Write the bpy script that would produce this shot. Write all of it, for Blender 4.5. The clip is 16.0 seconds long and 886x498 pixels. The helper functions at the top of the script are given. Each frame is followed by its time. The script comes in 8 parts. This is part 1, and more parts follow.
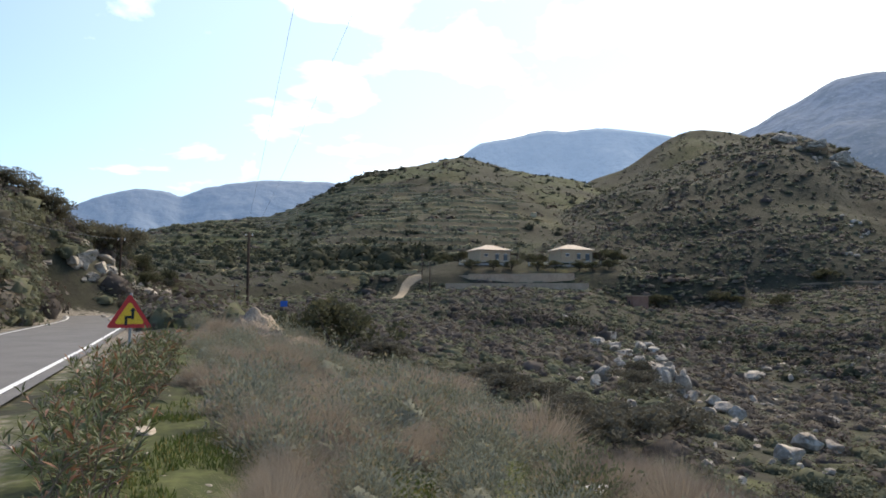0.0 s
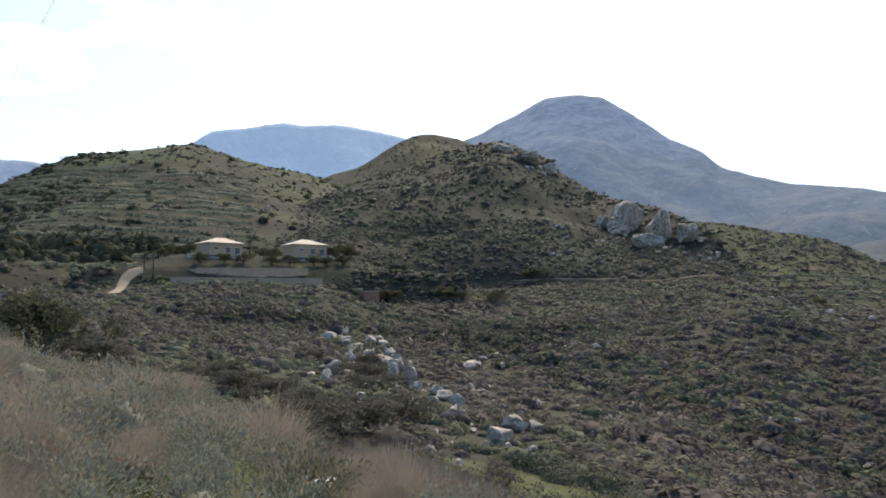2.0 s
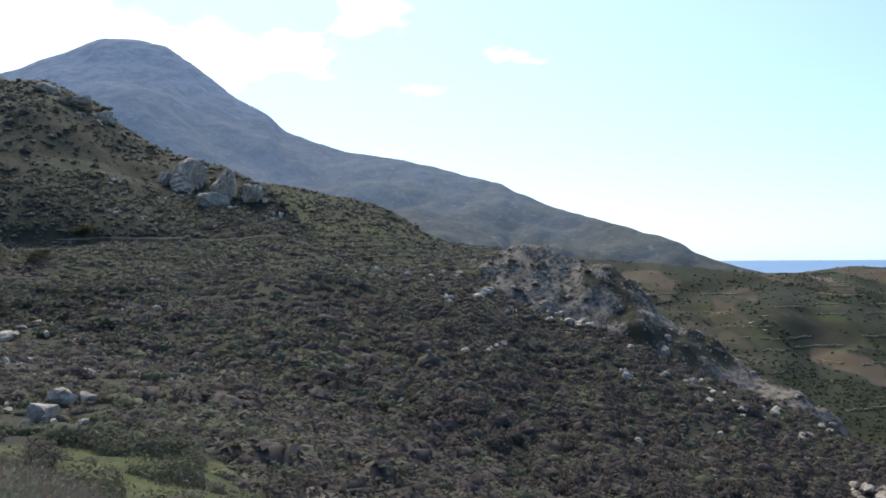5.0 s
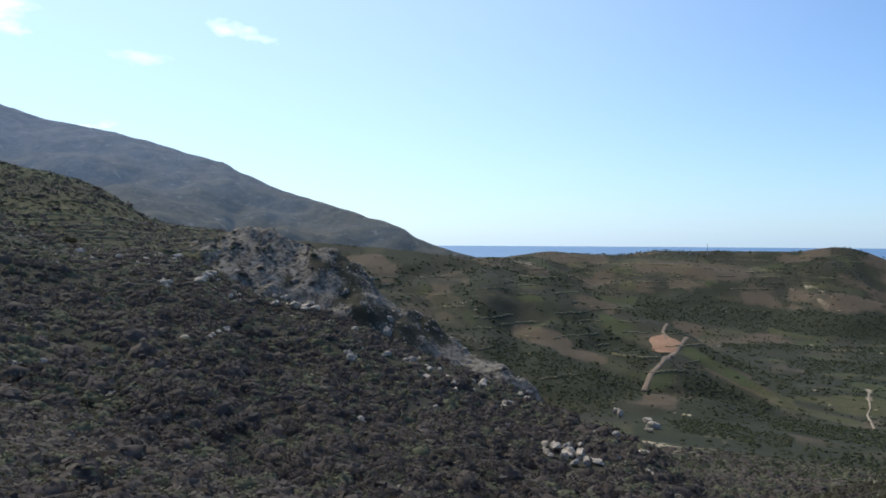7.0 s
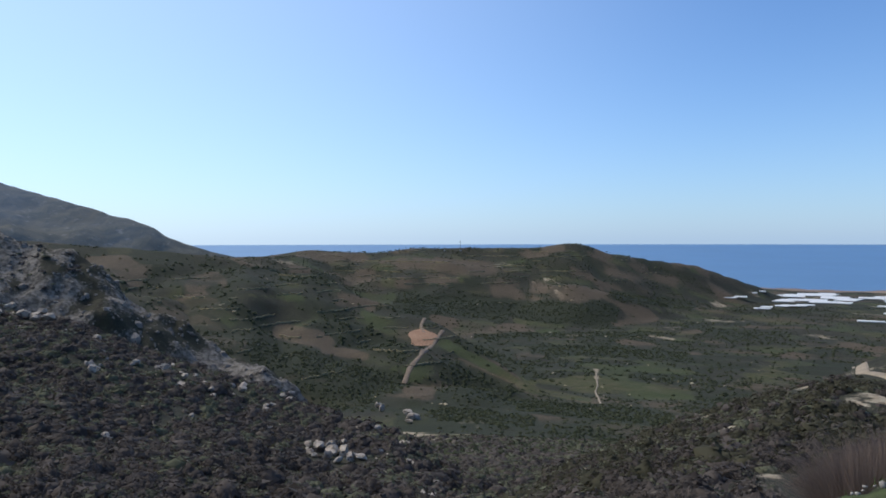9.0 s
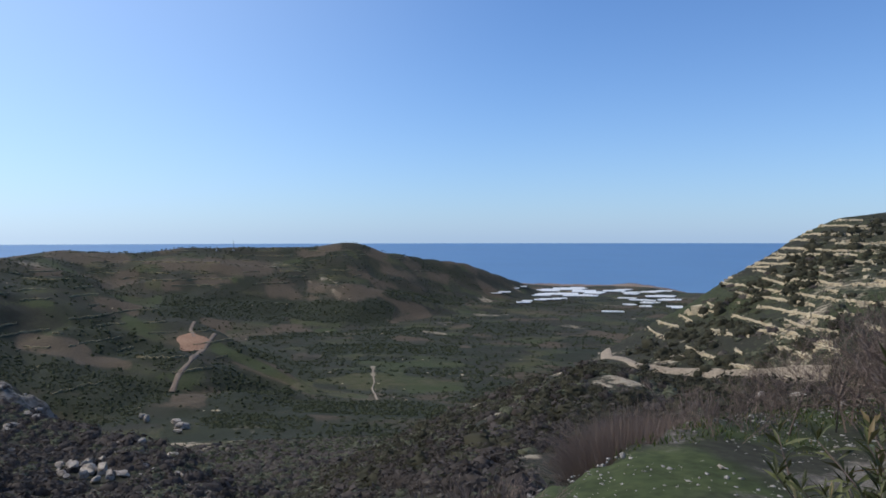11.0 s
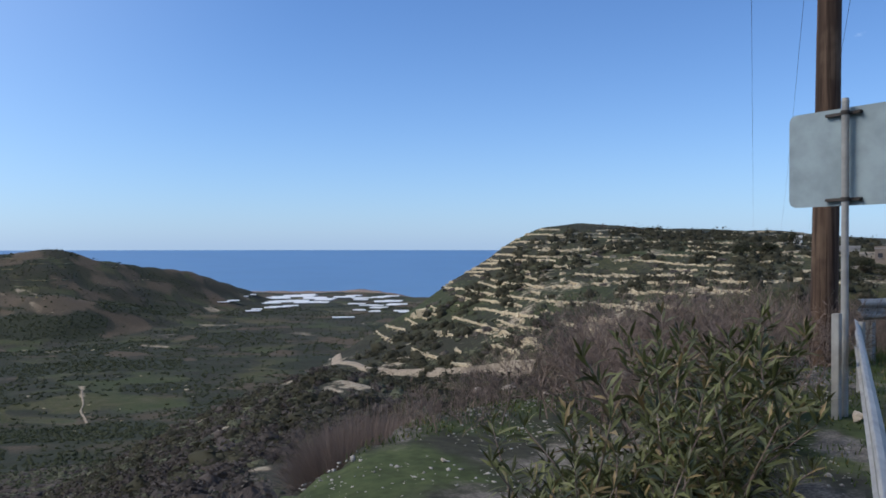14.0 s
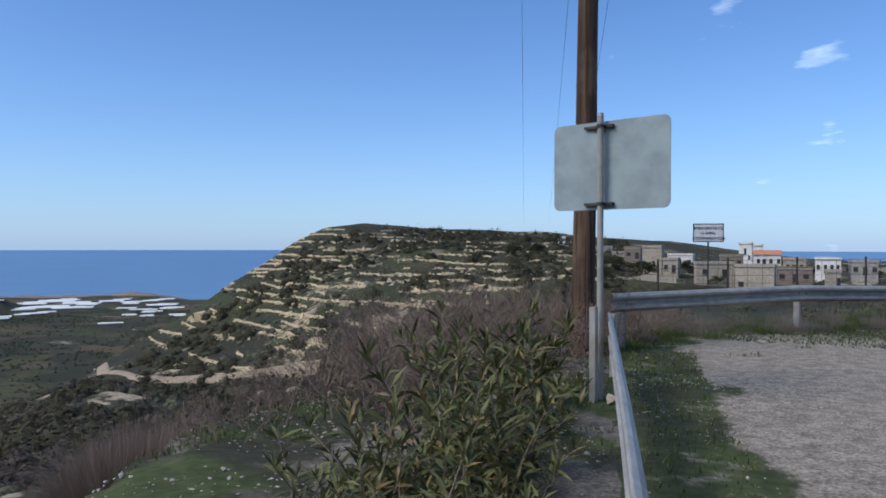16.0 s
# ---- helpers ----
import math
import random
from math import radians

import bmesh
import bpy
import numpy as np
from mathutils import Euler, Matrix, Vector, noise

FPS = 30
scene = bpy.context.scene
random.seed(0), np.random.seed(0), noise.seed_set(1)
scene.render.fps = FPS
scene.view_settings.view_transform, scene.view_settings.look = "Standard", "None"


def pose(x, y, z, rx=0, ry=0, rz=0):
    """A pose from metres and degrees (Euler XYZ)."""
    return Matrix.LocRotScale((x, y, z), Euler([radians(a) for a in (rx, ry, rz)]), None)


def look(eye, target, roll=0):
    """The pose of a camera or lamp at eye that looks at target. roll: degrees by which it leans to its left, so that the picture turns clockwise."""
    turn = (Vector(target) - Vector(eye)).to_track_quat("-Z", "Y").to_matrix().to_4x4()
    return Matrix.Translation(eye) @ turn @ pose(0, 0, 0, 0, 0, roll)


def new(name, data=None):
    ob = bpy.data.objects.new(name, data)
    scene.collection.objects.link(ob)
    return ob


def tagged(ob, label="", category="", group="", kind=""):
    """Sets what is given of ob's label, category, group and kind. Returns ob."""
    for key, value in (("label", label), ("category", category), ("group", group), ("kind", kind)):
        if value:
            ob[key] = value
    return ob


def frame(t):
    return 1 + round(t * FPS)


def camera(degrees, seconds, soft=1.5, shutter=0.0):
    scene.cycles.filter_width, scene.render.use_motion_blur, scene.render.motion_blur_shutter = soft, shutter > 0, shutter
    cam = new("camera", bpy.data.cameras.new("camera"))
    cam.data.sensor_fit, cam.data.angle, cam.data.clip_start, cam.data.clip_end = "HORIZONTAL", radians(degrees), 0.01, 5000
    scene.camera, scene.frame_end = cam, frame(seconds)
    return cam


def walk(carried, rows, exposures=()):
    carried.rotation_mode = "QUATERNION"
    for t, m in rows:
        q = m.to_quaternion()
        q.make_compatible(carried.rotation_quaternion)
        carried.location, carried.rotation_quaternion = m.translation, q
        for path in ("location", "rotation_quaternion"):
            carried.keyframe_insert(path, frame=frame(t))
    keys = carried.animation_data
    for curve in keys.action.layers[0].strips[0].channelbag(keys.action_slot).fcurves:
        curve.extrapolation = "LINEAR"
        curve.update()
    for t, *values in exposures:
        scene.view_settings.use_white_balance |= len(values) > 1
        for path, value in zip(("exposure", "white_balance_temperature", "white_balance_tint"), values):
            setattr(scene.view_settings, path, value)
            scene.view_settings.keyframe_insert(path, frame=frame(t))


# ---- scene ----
cam = camera(61.56, 16.0, soft=1.7)
EYE = 1.6
# seconds, heading, pitch, roll of a camera turned on the spot
PATH = [
    (0.0, -0.00, 4.22, -0.13), (0.5, -4.38, 4.18, -0.11), (1.0, -9.27, 4.14, -0.05), (1.5, -14.38, 4.26, -0.11),
    (2.0, -20.29, 3.87, -0.06), (2.5, -26.13, 3.60, 0.03), (3.0, -32.19, 3.09, 0.02), (3.5, -37.61, 2.47, 0.20),
    (4.0, -42.84, 1.76, 0.53), (4.2, -44.84, 1.52, 0.60), (5.25, -55.6, 0.40, 0.25), (6.3, -66.41, -0.42, -0.25), (6.5, -68.66, -0.54, -0.30),
    (7.0, -73.73, -0.63, -0.30), (7.5, -77.93, -0.61, -0.32), (8.0, -82.31, -0.57, -0.22), (8.5, -86.65, -0.63, -0.11),
    (9.0, -91.97, -0.71, 0.10), (9.5, -97.23, -0.85, 0.50), (9.7, -99.23, -0.83, 0.52), (10.75, -107.3, -0.79, 0.2), (11.8, -114.13, -0.74, -0.04),
    (12.0, -115.42, -0.68, 0.00), (12.5, -118.57, -0.62, 0.03), (13.0, -122.17, -0.52, -0.05), (13.5, -125.66, -0.46, -0.10),
    (14.0, -129.55, -0.28, -0.05), (14.5, -133.24, -0.10, 0.03), (15.0, -137.36, -0.02, 0.04), (15.5, -141.39, -0.10, -0.10),
    (16.0, -146.00, -0.27, -0.11)]
walk(cam, [(t, pose(0.04, 0.03, EYE, 90 + p, r, y)) for t, y, p, r in PATH],
     exposures=[(0.0, 0.72, 6900, 12), (2.5, 0.84, 6700, 12), (4.2, 0.70, 6300, 11), (6.3, 0.33, 6200, 10), (8.5, 0.08, 5950, 12), (12.0, -0.04, 5800, 14), (16.0, 0.02, 5700, 14)])

# ---- light ----
SUN_BEARING, SUN_HEIGHT = 30.0, 47.0
sun_data = bpy.data.lights.new("sun", "SUN")
sun_data.energy, sun_data.angle, sun_data.color = 2.85, radians(28.0), (1.0, 0.885, 0.71)
sun = new("sun", sun_data)
sb, sh = radians(SUN_BEARING), radians(SUN_HEIGHT)
sun.matrix_world = look((0, 0, 60), (-math.sin(sb) * math.cos(sh) * 100, -math.cos(sb) * math.cos(sh) * 100, 60 - math.sin(sh) * 100))

world = bpy.data.worlds.new("world")
scene.world = world
world.use_nodes = True
wn, wl = world.node_tree.nodes, world.node_tree.links
wn.clear()


def wnode(kind, **values):
    n = wn.new(kind)
    for k, v in values.items():
        n.inputs[k].default_value = v
    return n


def wmath(op, a, b=None, clamp=False):
    n = wn.new("ShaderNodeMath")
    n.operation, n.use_clamp = op, clamp
    for i, v in enumerate((a, b)):
        if v is None:
            continue
        if isinstance(v, (int, float)):
            n.inputs[i].default_value = v
        else:
            wl.new(v, n.inputs[i])
    return n.outputs[0]


sky = wn.new("ShaderNodeTexSky")
sky.sky_type, sky.sun_disc, sky.sun_elevation, sky.sun_rotation = "NISHITA", False, sh, sb
sky.air_density, sky.dust_density, sky.ozone_density = 1.0, 0.5, 1.0
coord = wn.new("ShaderNodeTexCoord")
split = wn.new("ShaderNodeSeparateXYZ")
wl.new(coord.outputs["Generated"], split.inputs[0])
up = wmath("MAXIMUM", split.outputs[2], 0.0)
flat = wmath("DIVIDE", 1.0, wmath("ADD", up, 0.22))
plane = wn.new("ShaderNodeCombineXYZ")
wl.new(wmath("MULTIPLY", split.outputs[0], flat), plane.inputs[0])
wl.new(wmath("MULTIPLY", split.outputs[1], flat), plane.inputs[1])
puff = wnode("ShaderNodeTexNoise", Scale=2.7, Detail=9.0, Roughness=0.52, Distortion=0.25)
wl.new(plane.outputs[0], puff.inputs["Vector"])
# the bank of cloud lies over the mountains, the sea side is clear; unseen cloud overhead is added to whiten the light
bank = wn.new("ShaderNodeVectorMath")
bank.operation = "DOT_PRODUCT"
bank.inputs[1].default_value = (math.sin(radians(16)) * 0.83, math.cos(radians(16)) * 0.83, 0.8)
wl.new(coord.outputs["Generated"], bank.inputs[0])
cover = wn.new("ShaderNodeMapRange")
cover.inputs["From Min"].default_value, cover.inputs["From Max"].default_value = 0.5, 1.02
cover.inputs["To Min"].default_value, cover.inputs["To Max"].default_value = 0.75, 0.405
wl.new(bank.outputs["Value"], cover.inputs["Value"])
# a few small clouds inland behind the village
inland = wn.new("ShaderNodeVectorMath")
inland.operation = "DOT_PRODUCT"
inland.inputs[1].default_value = (math.sin(radians(184)) * 0.9, math.cos(radians(184)) * 0.9, 0.43)
wl.new(coord.outputs["Generated"], inland.inputs[0])
few = wn.new("ShaderNodeMapRange")
few.inputs["From Min"].default_value, few.inputs["From Max"].default_value = 0.8, 1.0
few.inputs["To Min"].default_value, few.inputs["To Max"].default_value = 0.0, 0.2
wl.new(inland.outputs["Value"], few.inputs["Value"])
edge = wmath("SUBTRACT", puff.outputs["Fac"], wmath("SUBTRACT", cover.outputs["Result"], few.outputs["Result"]))
cloud = wmath("MULTIPLY", edge, 6.0, clamp=True)
# bright thin cloud round the sun
glare = wn.new("ShaderNodeVectorMath")
glare.operation = "DOT_PRODUCT"
glare.inputs[1].default_value = (math.sin(radians(30)) * 0.88, math.cos(radians(30)) * 0.88, 0.47)
wl.new(coord.outputs["Generated"], glare.inputs[0])
veil = wnode("ShaderNodeMapRange")
veil.interpolation_type = "SMOOTHSTEP"
veil.inputs["From Min"].default_value, veil.inputs["From Max"].default_value = 0.12, 1.0
veil.inputs["To Min"].default_value, veil.inputs["To Max"].default_value = 0.0, 0.31
wl.new(glare.outputs["Value"], veil.inputs["Value"])
mask = wmath("MAXIMUM", cloud, veil.outputs["Result"])
mix = wn.new("ShaderNodeMixRGB")
mix.inputs[2].default_value = (11.6, 13.1, 13.4, 1)
wl.new(mask, mix.inputs[0])
blue = wn.new("ShaderNodeMixRGB")
blue.blend_type = "MULTIPLY"
blue.inputs[0].default_value, blue.inputs[2].default_value = 1.0, (0.87, 1.13, 1.42, 1)
wl.new(sky.outputs[0], blue.inputs[1])
haze = wn.new("ShaderNodeMixRGB")
haze.inputs[2].default_value = (5.0, 6.8, 9.4, 1)
wl.new(wmath("MULTIPLY", wmath("POWER", wmath("SUBTRACT", 1.0, up), 9.0), 0.5), haze.inputs[0])
wl.new(blue.outputs[0], haze.inputs[1])
wl.new(haze.outputs[0], mix.inputs[1])
back = wnode("ShaderNodeBackground", Strength=0.095)
wl.new(mix.outputs[0], back.inputs["Color"])
out = wn.new("ShaderNodeOutputWorld")
wl.new(back.outputs[0], out.inputs["Surface"])

# ---- materials ----
class Nodes:
    """A short way to write node materials."""

    def __init__(self, name):
        self.mat = bpy.data.materials.new(name)
        self.mat.use_nodes = True
        self.n, self.l = self.mat.node_tree.nodes, self.mat.node_tree.links
        self.bsdf = self.n["Principled BSDF"]
        self.geo = self.n.new("ShaderNodeNewGeometry")
        self.pos = self.geo.outputs["Position"]

    def put(self, value, socket):
        if isinstance(value, (int, float)):
            socket.default_value = value
        elif isinstance(value, tuple):
            socket.default_value = (*value, 1) if len(value) == 3 and socket.type == "RGBA" else value
        else:
            self.l.new(value, socket)

    def noise(self, scale, detail=4.0, rough=0.55, vector=None, distortion=0.0):
        t = self.n.new("ShaderNodeTexNoise")
        t.inputs["Scale"].default_value, t.inputs["Detail"].default_value = scale, detail
        t.inputs["Roughness"].default_value, t.inputs["Distortion"].default_value = rough, distortion
        self.l.new(vector if vector is not None else self.pos, t.inputs["Vector"])
        return t.outputs["Fac"]

    def stretch(self, x, y, z):
        t = self.n.new("ShaderNodeVectorMath")
        t.operation = "MULTIPLY"
        t.inputs[1].default_value = (x, y, z)
        self.l.new(self.pos, t.inputs[0])
        return t.outputs[0]

    def step(self, value, low, high, to_low=0.0, to_high=1.0):
        t = self.n.new("ShaderNodeMapRange")
        t.interpolation_type = "SMOOTHSTEP"
        for key, v in (("From Min", low), ("From Max", high), ("To Min", to_low), ("To Max", to_high)):
            t.inputs[key].default_value = v
        self.l.new(value, t.inputs["Value"])
        return t.outputs["Result"]

    def math(self, op, a, b):
        t = self.n.new("ShaderNodeMath")
        t.operation = op
        self.put(a, t.inputs[0]), self.put(b, t.inputs[1])
        return t.outputs[0]

    def mix(self, fac, a, b, blend="MIX"):
        t = self.n.new("ShaderNodeMixRGB")
        t.blend_type = blend
        self.put(fac, t.inputs[0]), self.put(a, t.inputs[1]), self.put(b, t.inputs[2])
        return t.outputs[0]

    def attribute(self, name):
        t = self.n.new("ShaderNodeAttribute")
        t.attribute_name = name
        s = self.n.new("ShaderNodeSeparateColor")
        self.l.new(t.outputs["Color"], s.inputs[0])
        return s.outputs

    def island(self):
        return self.geo.outputs["Random Per Island"]

    def each(self):
        return self.n.new("ShaderNodeObjectInfo").outputs["Random"]

    def bump(self, height, strength=0.4, distance=0.02, under=None):
        t = self.n.new("ShaderNodeBump")
        t.inputs["Strength"].default_value, t.inputs["Distance"].default_value = strength, distance
        self.l.new(height, t.inputs["Height"])
        if under is not None:
            self.l.new(under, t.inputs["Normal"])
        self.l.new(t.outputs["Normal"], self.bsdf.inputs["Normal"])
        return t.outputs["Normal"]

    def done(self, color, rough=0.9, metal=0.0, specular=0.3, thin=0.0):
        self.put(color, self.bsdf.inputs["Base Color"])
        self.put(rough, self.bsdf.inputs["Roughness"])
        self.bsdf.inputs["Metallic"].default_value = metal
        self.bsdf.inputs["Specular IOR Level"].default_value = specular
        if thin:
            t, s = self.n.new("ShaderNodeBsdfTranslucent"), self.n.new("ShaderNodeMixShader")
            self.put(color, t.inputs["Color"])
            s.inputs[0].default_value = thin
            self.l.new(self.bsdf.outputs[0], s.inputs[1]), self.l.new(t.outputs[0], s.inputs[2])
            self.l.new(s.outputs[0], self.n["Material Output"].inputs["Surface"])
        return self.mat


def plain(name, a, b, scale, rough=0.8, metal=0.0, specular=0.3, bump=0.0, fine=8.0):
    """A surface of two near colours, mottled at two sizes."""
    m = Nodes(name)
    big, small = m.noise(scale, 5), m.noise(scale * fine, 4)
    c = m.mix(m.step(big, 0.3, 0.7), a, b)
    c = m.mix(0.35, c, m.mix(m.step(small, 0.3, 0.7), tuple(v * 0.6 for v in a), tuple(min(1, v * 1.3) for v in b)))
    if bump:
        m.bump(small, bump, 0.3 / (scale * fine))
    return m.done(c, rough, metal, specular)


def ground_material():
    m = Nodes("hill_ground")
    cover = m.attribute("cover")
    grass, soil, stone = cover[0], cover[1], cover[2]
    grit_mask = m.attribute("gravel")
    loose = grit_mask[0]
    plots = m.attribute("plots")
    n1, n2, n3, n4 = m.noise(0.018, 4), m.noise(0.12, 5), m.noise(0.9, 5), m.noise(7.0, 4)
    scrub = m.mix(m.step(n2, 0.35, 0.65), (0.031, 0.032, 0.019), (0.045, 0.045, 0.028))
    scrub = m.mix(m.step(n1, 0.4, 0.65), scrub, (0.05, 0.046, 0.03))
    scrub = m.mix(m.step(n3, 0.5, 0.75, 0, 0.6), scrub, (0.05, 0.047, 0.031))
    tuft = m.noise(0.55, 6, 0.62)
    scrub = m.mix(m.step(tuft, 0.40, 0.52, 0.75, 0.0), scrub, (0.036, 0.032, 0.026))
    scrub = m.mix(m.step(tuft, 0.54, 0.66, 0.0, 0.7), scrub, (0.056, 0.055, 0.036))
    clump = m.noise(0.2, 7, 0.72)
    scrub = m.mix(m.step(clump, 0.46, 0.58, 0.0, 0.6), scrub, (0.034, 0.033, 0.022))
    green = m.mix(m.step(n3, 0.35, 0.7), (0.05, 0.054, 0.022), (0.092, 0.089, 0.038))
    green = m.mix(m.step(n2, 0.45, 0.7, 0, 0.7), green, (0.108, 0.094, 0.056))
    green = m.mix(plots[2], green, m.mix(m.step(n3, 0.35, 0.7), (0.05, 0.06, 0.02), (0.1, 0.108, 0.042)))
    n0 = m.noise(0.011, 3)
    scrub = m.mix(m.step(n0, 0.46, 0.6, 0, 0.65), scrub, (0.045, 0.046, 0.032))
    green = m.mix(m.step(n0, 0.42, 0.56, 0, 0.6), green, (0.045, 0.062, 0.024))
    earth = m.mix(m.step(n3, 0.3, 0.7), (0.30, 0.22, 0.14), (0.42, 0.36, 0.26))
    c_plot = m.mix(m.step(n3, 0.35, 0.7), (0.024, 0.029, 0.016), (0.042, 0.046, 0.025))
    rock = m.mix(m.step(m.noise(0.5, 6, 0.65), 0.35, 0.65), (0.08, 0.07, 0.057), (0.25, 0.222, 0.187))
    jitter = m.math("MULTIPLY", m.math("SUBTRACT", n3, 0.5), 0.7)
    c = m.mix(m.step(m.math("ADD", grass, jitter), 0.35, 0.65), scrub, green)
    c = m.mix(m.step(m.math("ADD", soil, jitter), 0.4, 0.62), c, earth)
    field = m.mix(m.step(n3, 0.3, 0.7), (0.085, 0.064, 0.042), (0.14, 0.105, 0.07))
    c = m.mix(m.step(m.math("ADD", grit_mask[2], jitter), 0.3, 0.8, 0.0, 0.8), c, field)
    c = m.mix(m.step(m.math("ADD", plots[0], jitter), 0.3, 0.8, 0.0, 0.85), c, c_plot)
    c = m.mix(m.step(m.math("ADD", stone, jitter), 0.4, 0.62), c, rock)
    grit = m.noise(38.0, 3)
    pebble = m.mix(m.step(grit, 0.35, 0.7), (0.075, 0.066, 0.055), (0.21, 0.188, 0.16))
    pebble = m.mix(m.step(n3, 0.3, 0.75, 0, 0.5), pebble, (0.22, 0.19, 0.155))
    pebble = m.mix(grit_mask[1], pebble, m.mix(m.step(grit, 0.3, 0.7), (0.15, 0.128, 0.102), (0.36, 0.315, 0.26)))
    ragged = m.math("ADD", jitter, m.math("MULTIPLY", m.math("SUBTRACT", m.noise(3.2, 5, 0.65), 0.5), 1.0))
    c = m.mix(m.step(m.math("ADD", loose, ragged), 0.35, 0.65), c, pebble)
    c = m.mix(0.35, c, m.mix(m.step(n4, 0.3, 0.7), (0.03, 0.03, 0.02), (0.7, 0.7, 0.65)), "OVERLAY")
    wild = m.bump(m.math("MULTIPLY", m.math("ADD", clump, m.math("MULTIPLY", tuft, 0.4)), plots[1]), 0.5, 0.7)
    m.bump(m.math("MULTIPLY", m.mix(0.1, m.mix(0.5, n3, tuft), n4), m.step(plots[2], 0.0, 1.0, 1.0, 0.12)), 0.8, 0.3, wild)
    return m.done(c, 0.95, specular=0.15)


def leaf_material(name, dark, light, tip=None, spread=0.35, thin=0.5):
    """Foliage: each leaf or tuft differs a little, and whole bushes differ from one another."""
    m = Nodes(name)
    c = m.mix(m.island(), dark, light)
    bushes = m.noise(spread, 2)
    c = m.mix(m.step(bushes, 0.35, 0.68), m.mix(0.5, c, dark), m.mix(0.25, c, tip or light))
    c = m.mix(m.step(m.noise(spread * 14, 3), 0.35, 0.65, 0.0, 0.45), c, m.mix(0.6, light, dark))
    return m.done(c, 0.85, specular=0.1, thin=thin)


GROUND = ground_material()
SCRUB = leaf_material("scrub_leaves", (0.1, 0.086, 0.067), (0.2, 0.172, 0.136), (0.205, 0.168, 0.136), 0.13, 0.22)
SCRUB_GREEN = leaf_material("green_scrub_leaves", (0.084, 0.088, 0.054), (0.178, 0.18, 0.112), (0.192, 0.18, 0.116), 0.2, 0.22)
TREE_LEAF = leaf_material("tree_leaves", (0.042, 0.045, 0.027), (0.115, 0.116, 0.066), (0.13, 0.118, 0.076), 0.3)
OLIVE_LEAF = leaf_material("olive_leaves", (0.04, 0.049, 0.026), (0.105, 0.114, 0.06), (0.122, 0.118, 0.068), 0.05, 0.3)
ROCK = plain("limestone", (0.235, 0.193, 0.147), (0.50, 0.425, 0.335), 0.9, 0.9, bump=0.6, fine=6)
ASPHALT = plain("worn_asphalt", (0.10, 0.095, 0.09), (0.145, 0.137, 0.13), 0.6, 0.9, bump=0.3, fine=60)
WHITE_LINE = plain("road_paint", (0.6, 0.6, 0.58), (0.75, 0.74, 0.72), 3, 0.7)
STEEL = plain("galvanised_steel", (0.26, 0.25, 0.225), (0.34, 0.325, 0.295), 1.2, 0.5, 0.1, 0.4, fine=5)


def pole_material():
    """Old creosoted wood: long upright streaks, dark checks and paler worn strips."""
    m = Nodes("creosoted_wood")
    grain, streak, worn = m.noise(1.0, 5, 0.6, m.stretch(28, 28, 0.7)), m.noise(1.0, 3, 0.5, m.stretch(9, 9, 0.35)), m.noise(1.3, 3)
    c = m.mix(m.step(streak, 0.35, 0.65), (0.055, 0.034, 0.023), (0.145, 0.093, 0.06))
    c = m.mix(m.step(worn, 0.5, 0.7, 0.0, 0.6), c, (0.2, 0.14, 0.092))
    c = m.mix(m.step(grain, 0.52, 0.64, 0.0, 0.75), c, (0.03, 0.018, 0.012))
    m.bump(grain, 0.6, 0.012)
    return m.done(c, 0.85, specular=0.2)


POLE_WOOD = pole_material()
STUCCO = plain("ochre_stucco", (0.40, 0.275, 0.17), (0.47, 0.335, 0.215), 0.8, 0.9)
ROOF = plain("clay_roof", (0.50, 0.40, 0.30), (0.60, 0.49, 0.38), 1.5, 0.85)


def sea_material():
    m = Nodes("sea_water")
    n = m.noise(0.004, 4, vector=m.stretch(1, 1, 1))
    c = m.mix(m.step(n, 0.35, 0.65), (0.04, 0.105, 0.23), (0.05, 0.125, 0.26))
    m.bump(m.noise(0.06, 4), 0.25, 1.5)
    return m.done(c, 0.28, specular=0.5)


SEA = sea_material()


def mountain_material(name, low, mid, high, z1, z2, haze_glow, patches=0.15):
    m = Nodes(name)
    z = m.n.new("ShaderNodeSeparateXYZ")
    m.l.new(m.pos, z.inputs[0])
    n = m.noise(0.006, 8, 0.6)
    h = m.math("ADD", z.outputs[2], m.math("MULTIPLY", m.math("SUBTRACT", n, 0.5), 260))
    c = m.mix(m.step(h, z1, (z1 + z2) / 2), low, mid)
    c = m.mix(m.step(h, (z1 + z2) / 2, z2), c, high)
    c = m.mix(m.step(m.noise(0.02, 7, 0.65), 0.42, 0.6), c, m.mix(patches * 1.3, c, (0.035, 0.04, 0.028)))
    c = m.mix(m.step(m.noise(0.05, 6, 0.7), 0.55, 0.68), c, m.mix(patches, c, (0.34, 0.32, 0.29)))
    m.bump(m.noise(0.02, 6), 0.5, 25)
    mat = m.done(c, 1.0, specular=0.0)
    # emission stands in for distance haze, weaker on the low slopes
    m.put(m.mix(m.step(h, -80, 260), tuple(v * 0.3 for v in haze_glow), haze_glow), m.bsdf.inputs["Emission Color"])
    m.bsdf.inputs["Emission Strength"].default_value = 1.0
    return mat


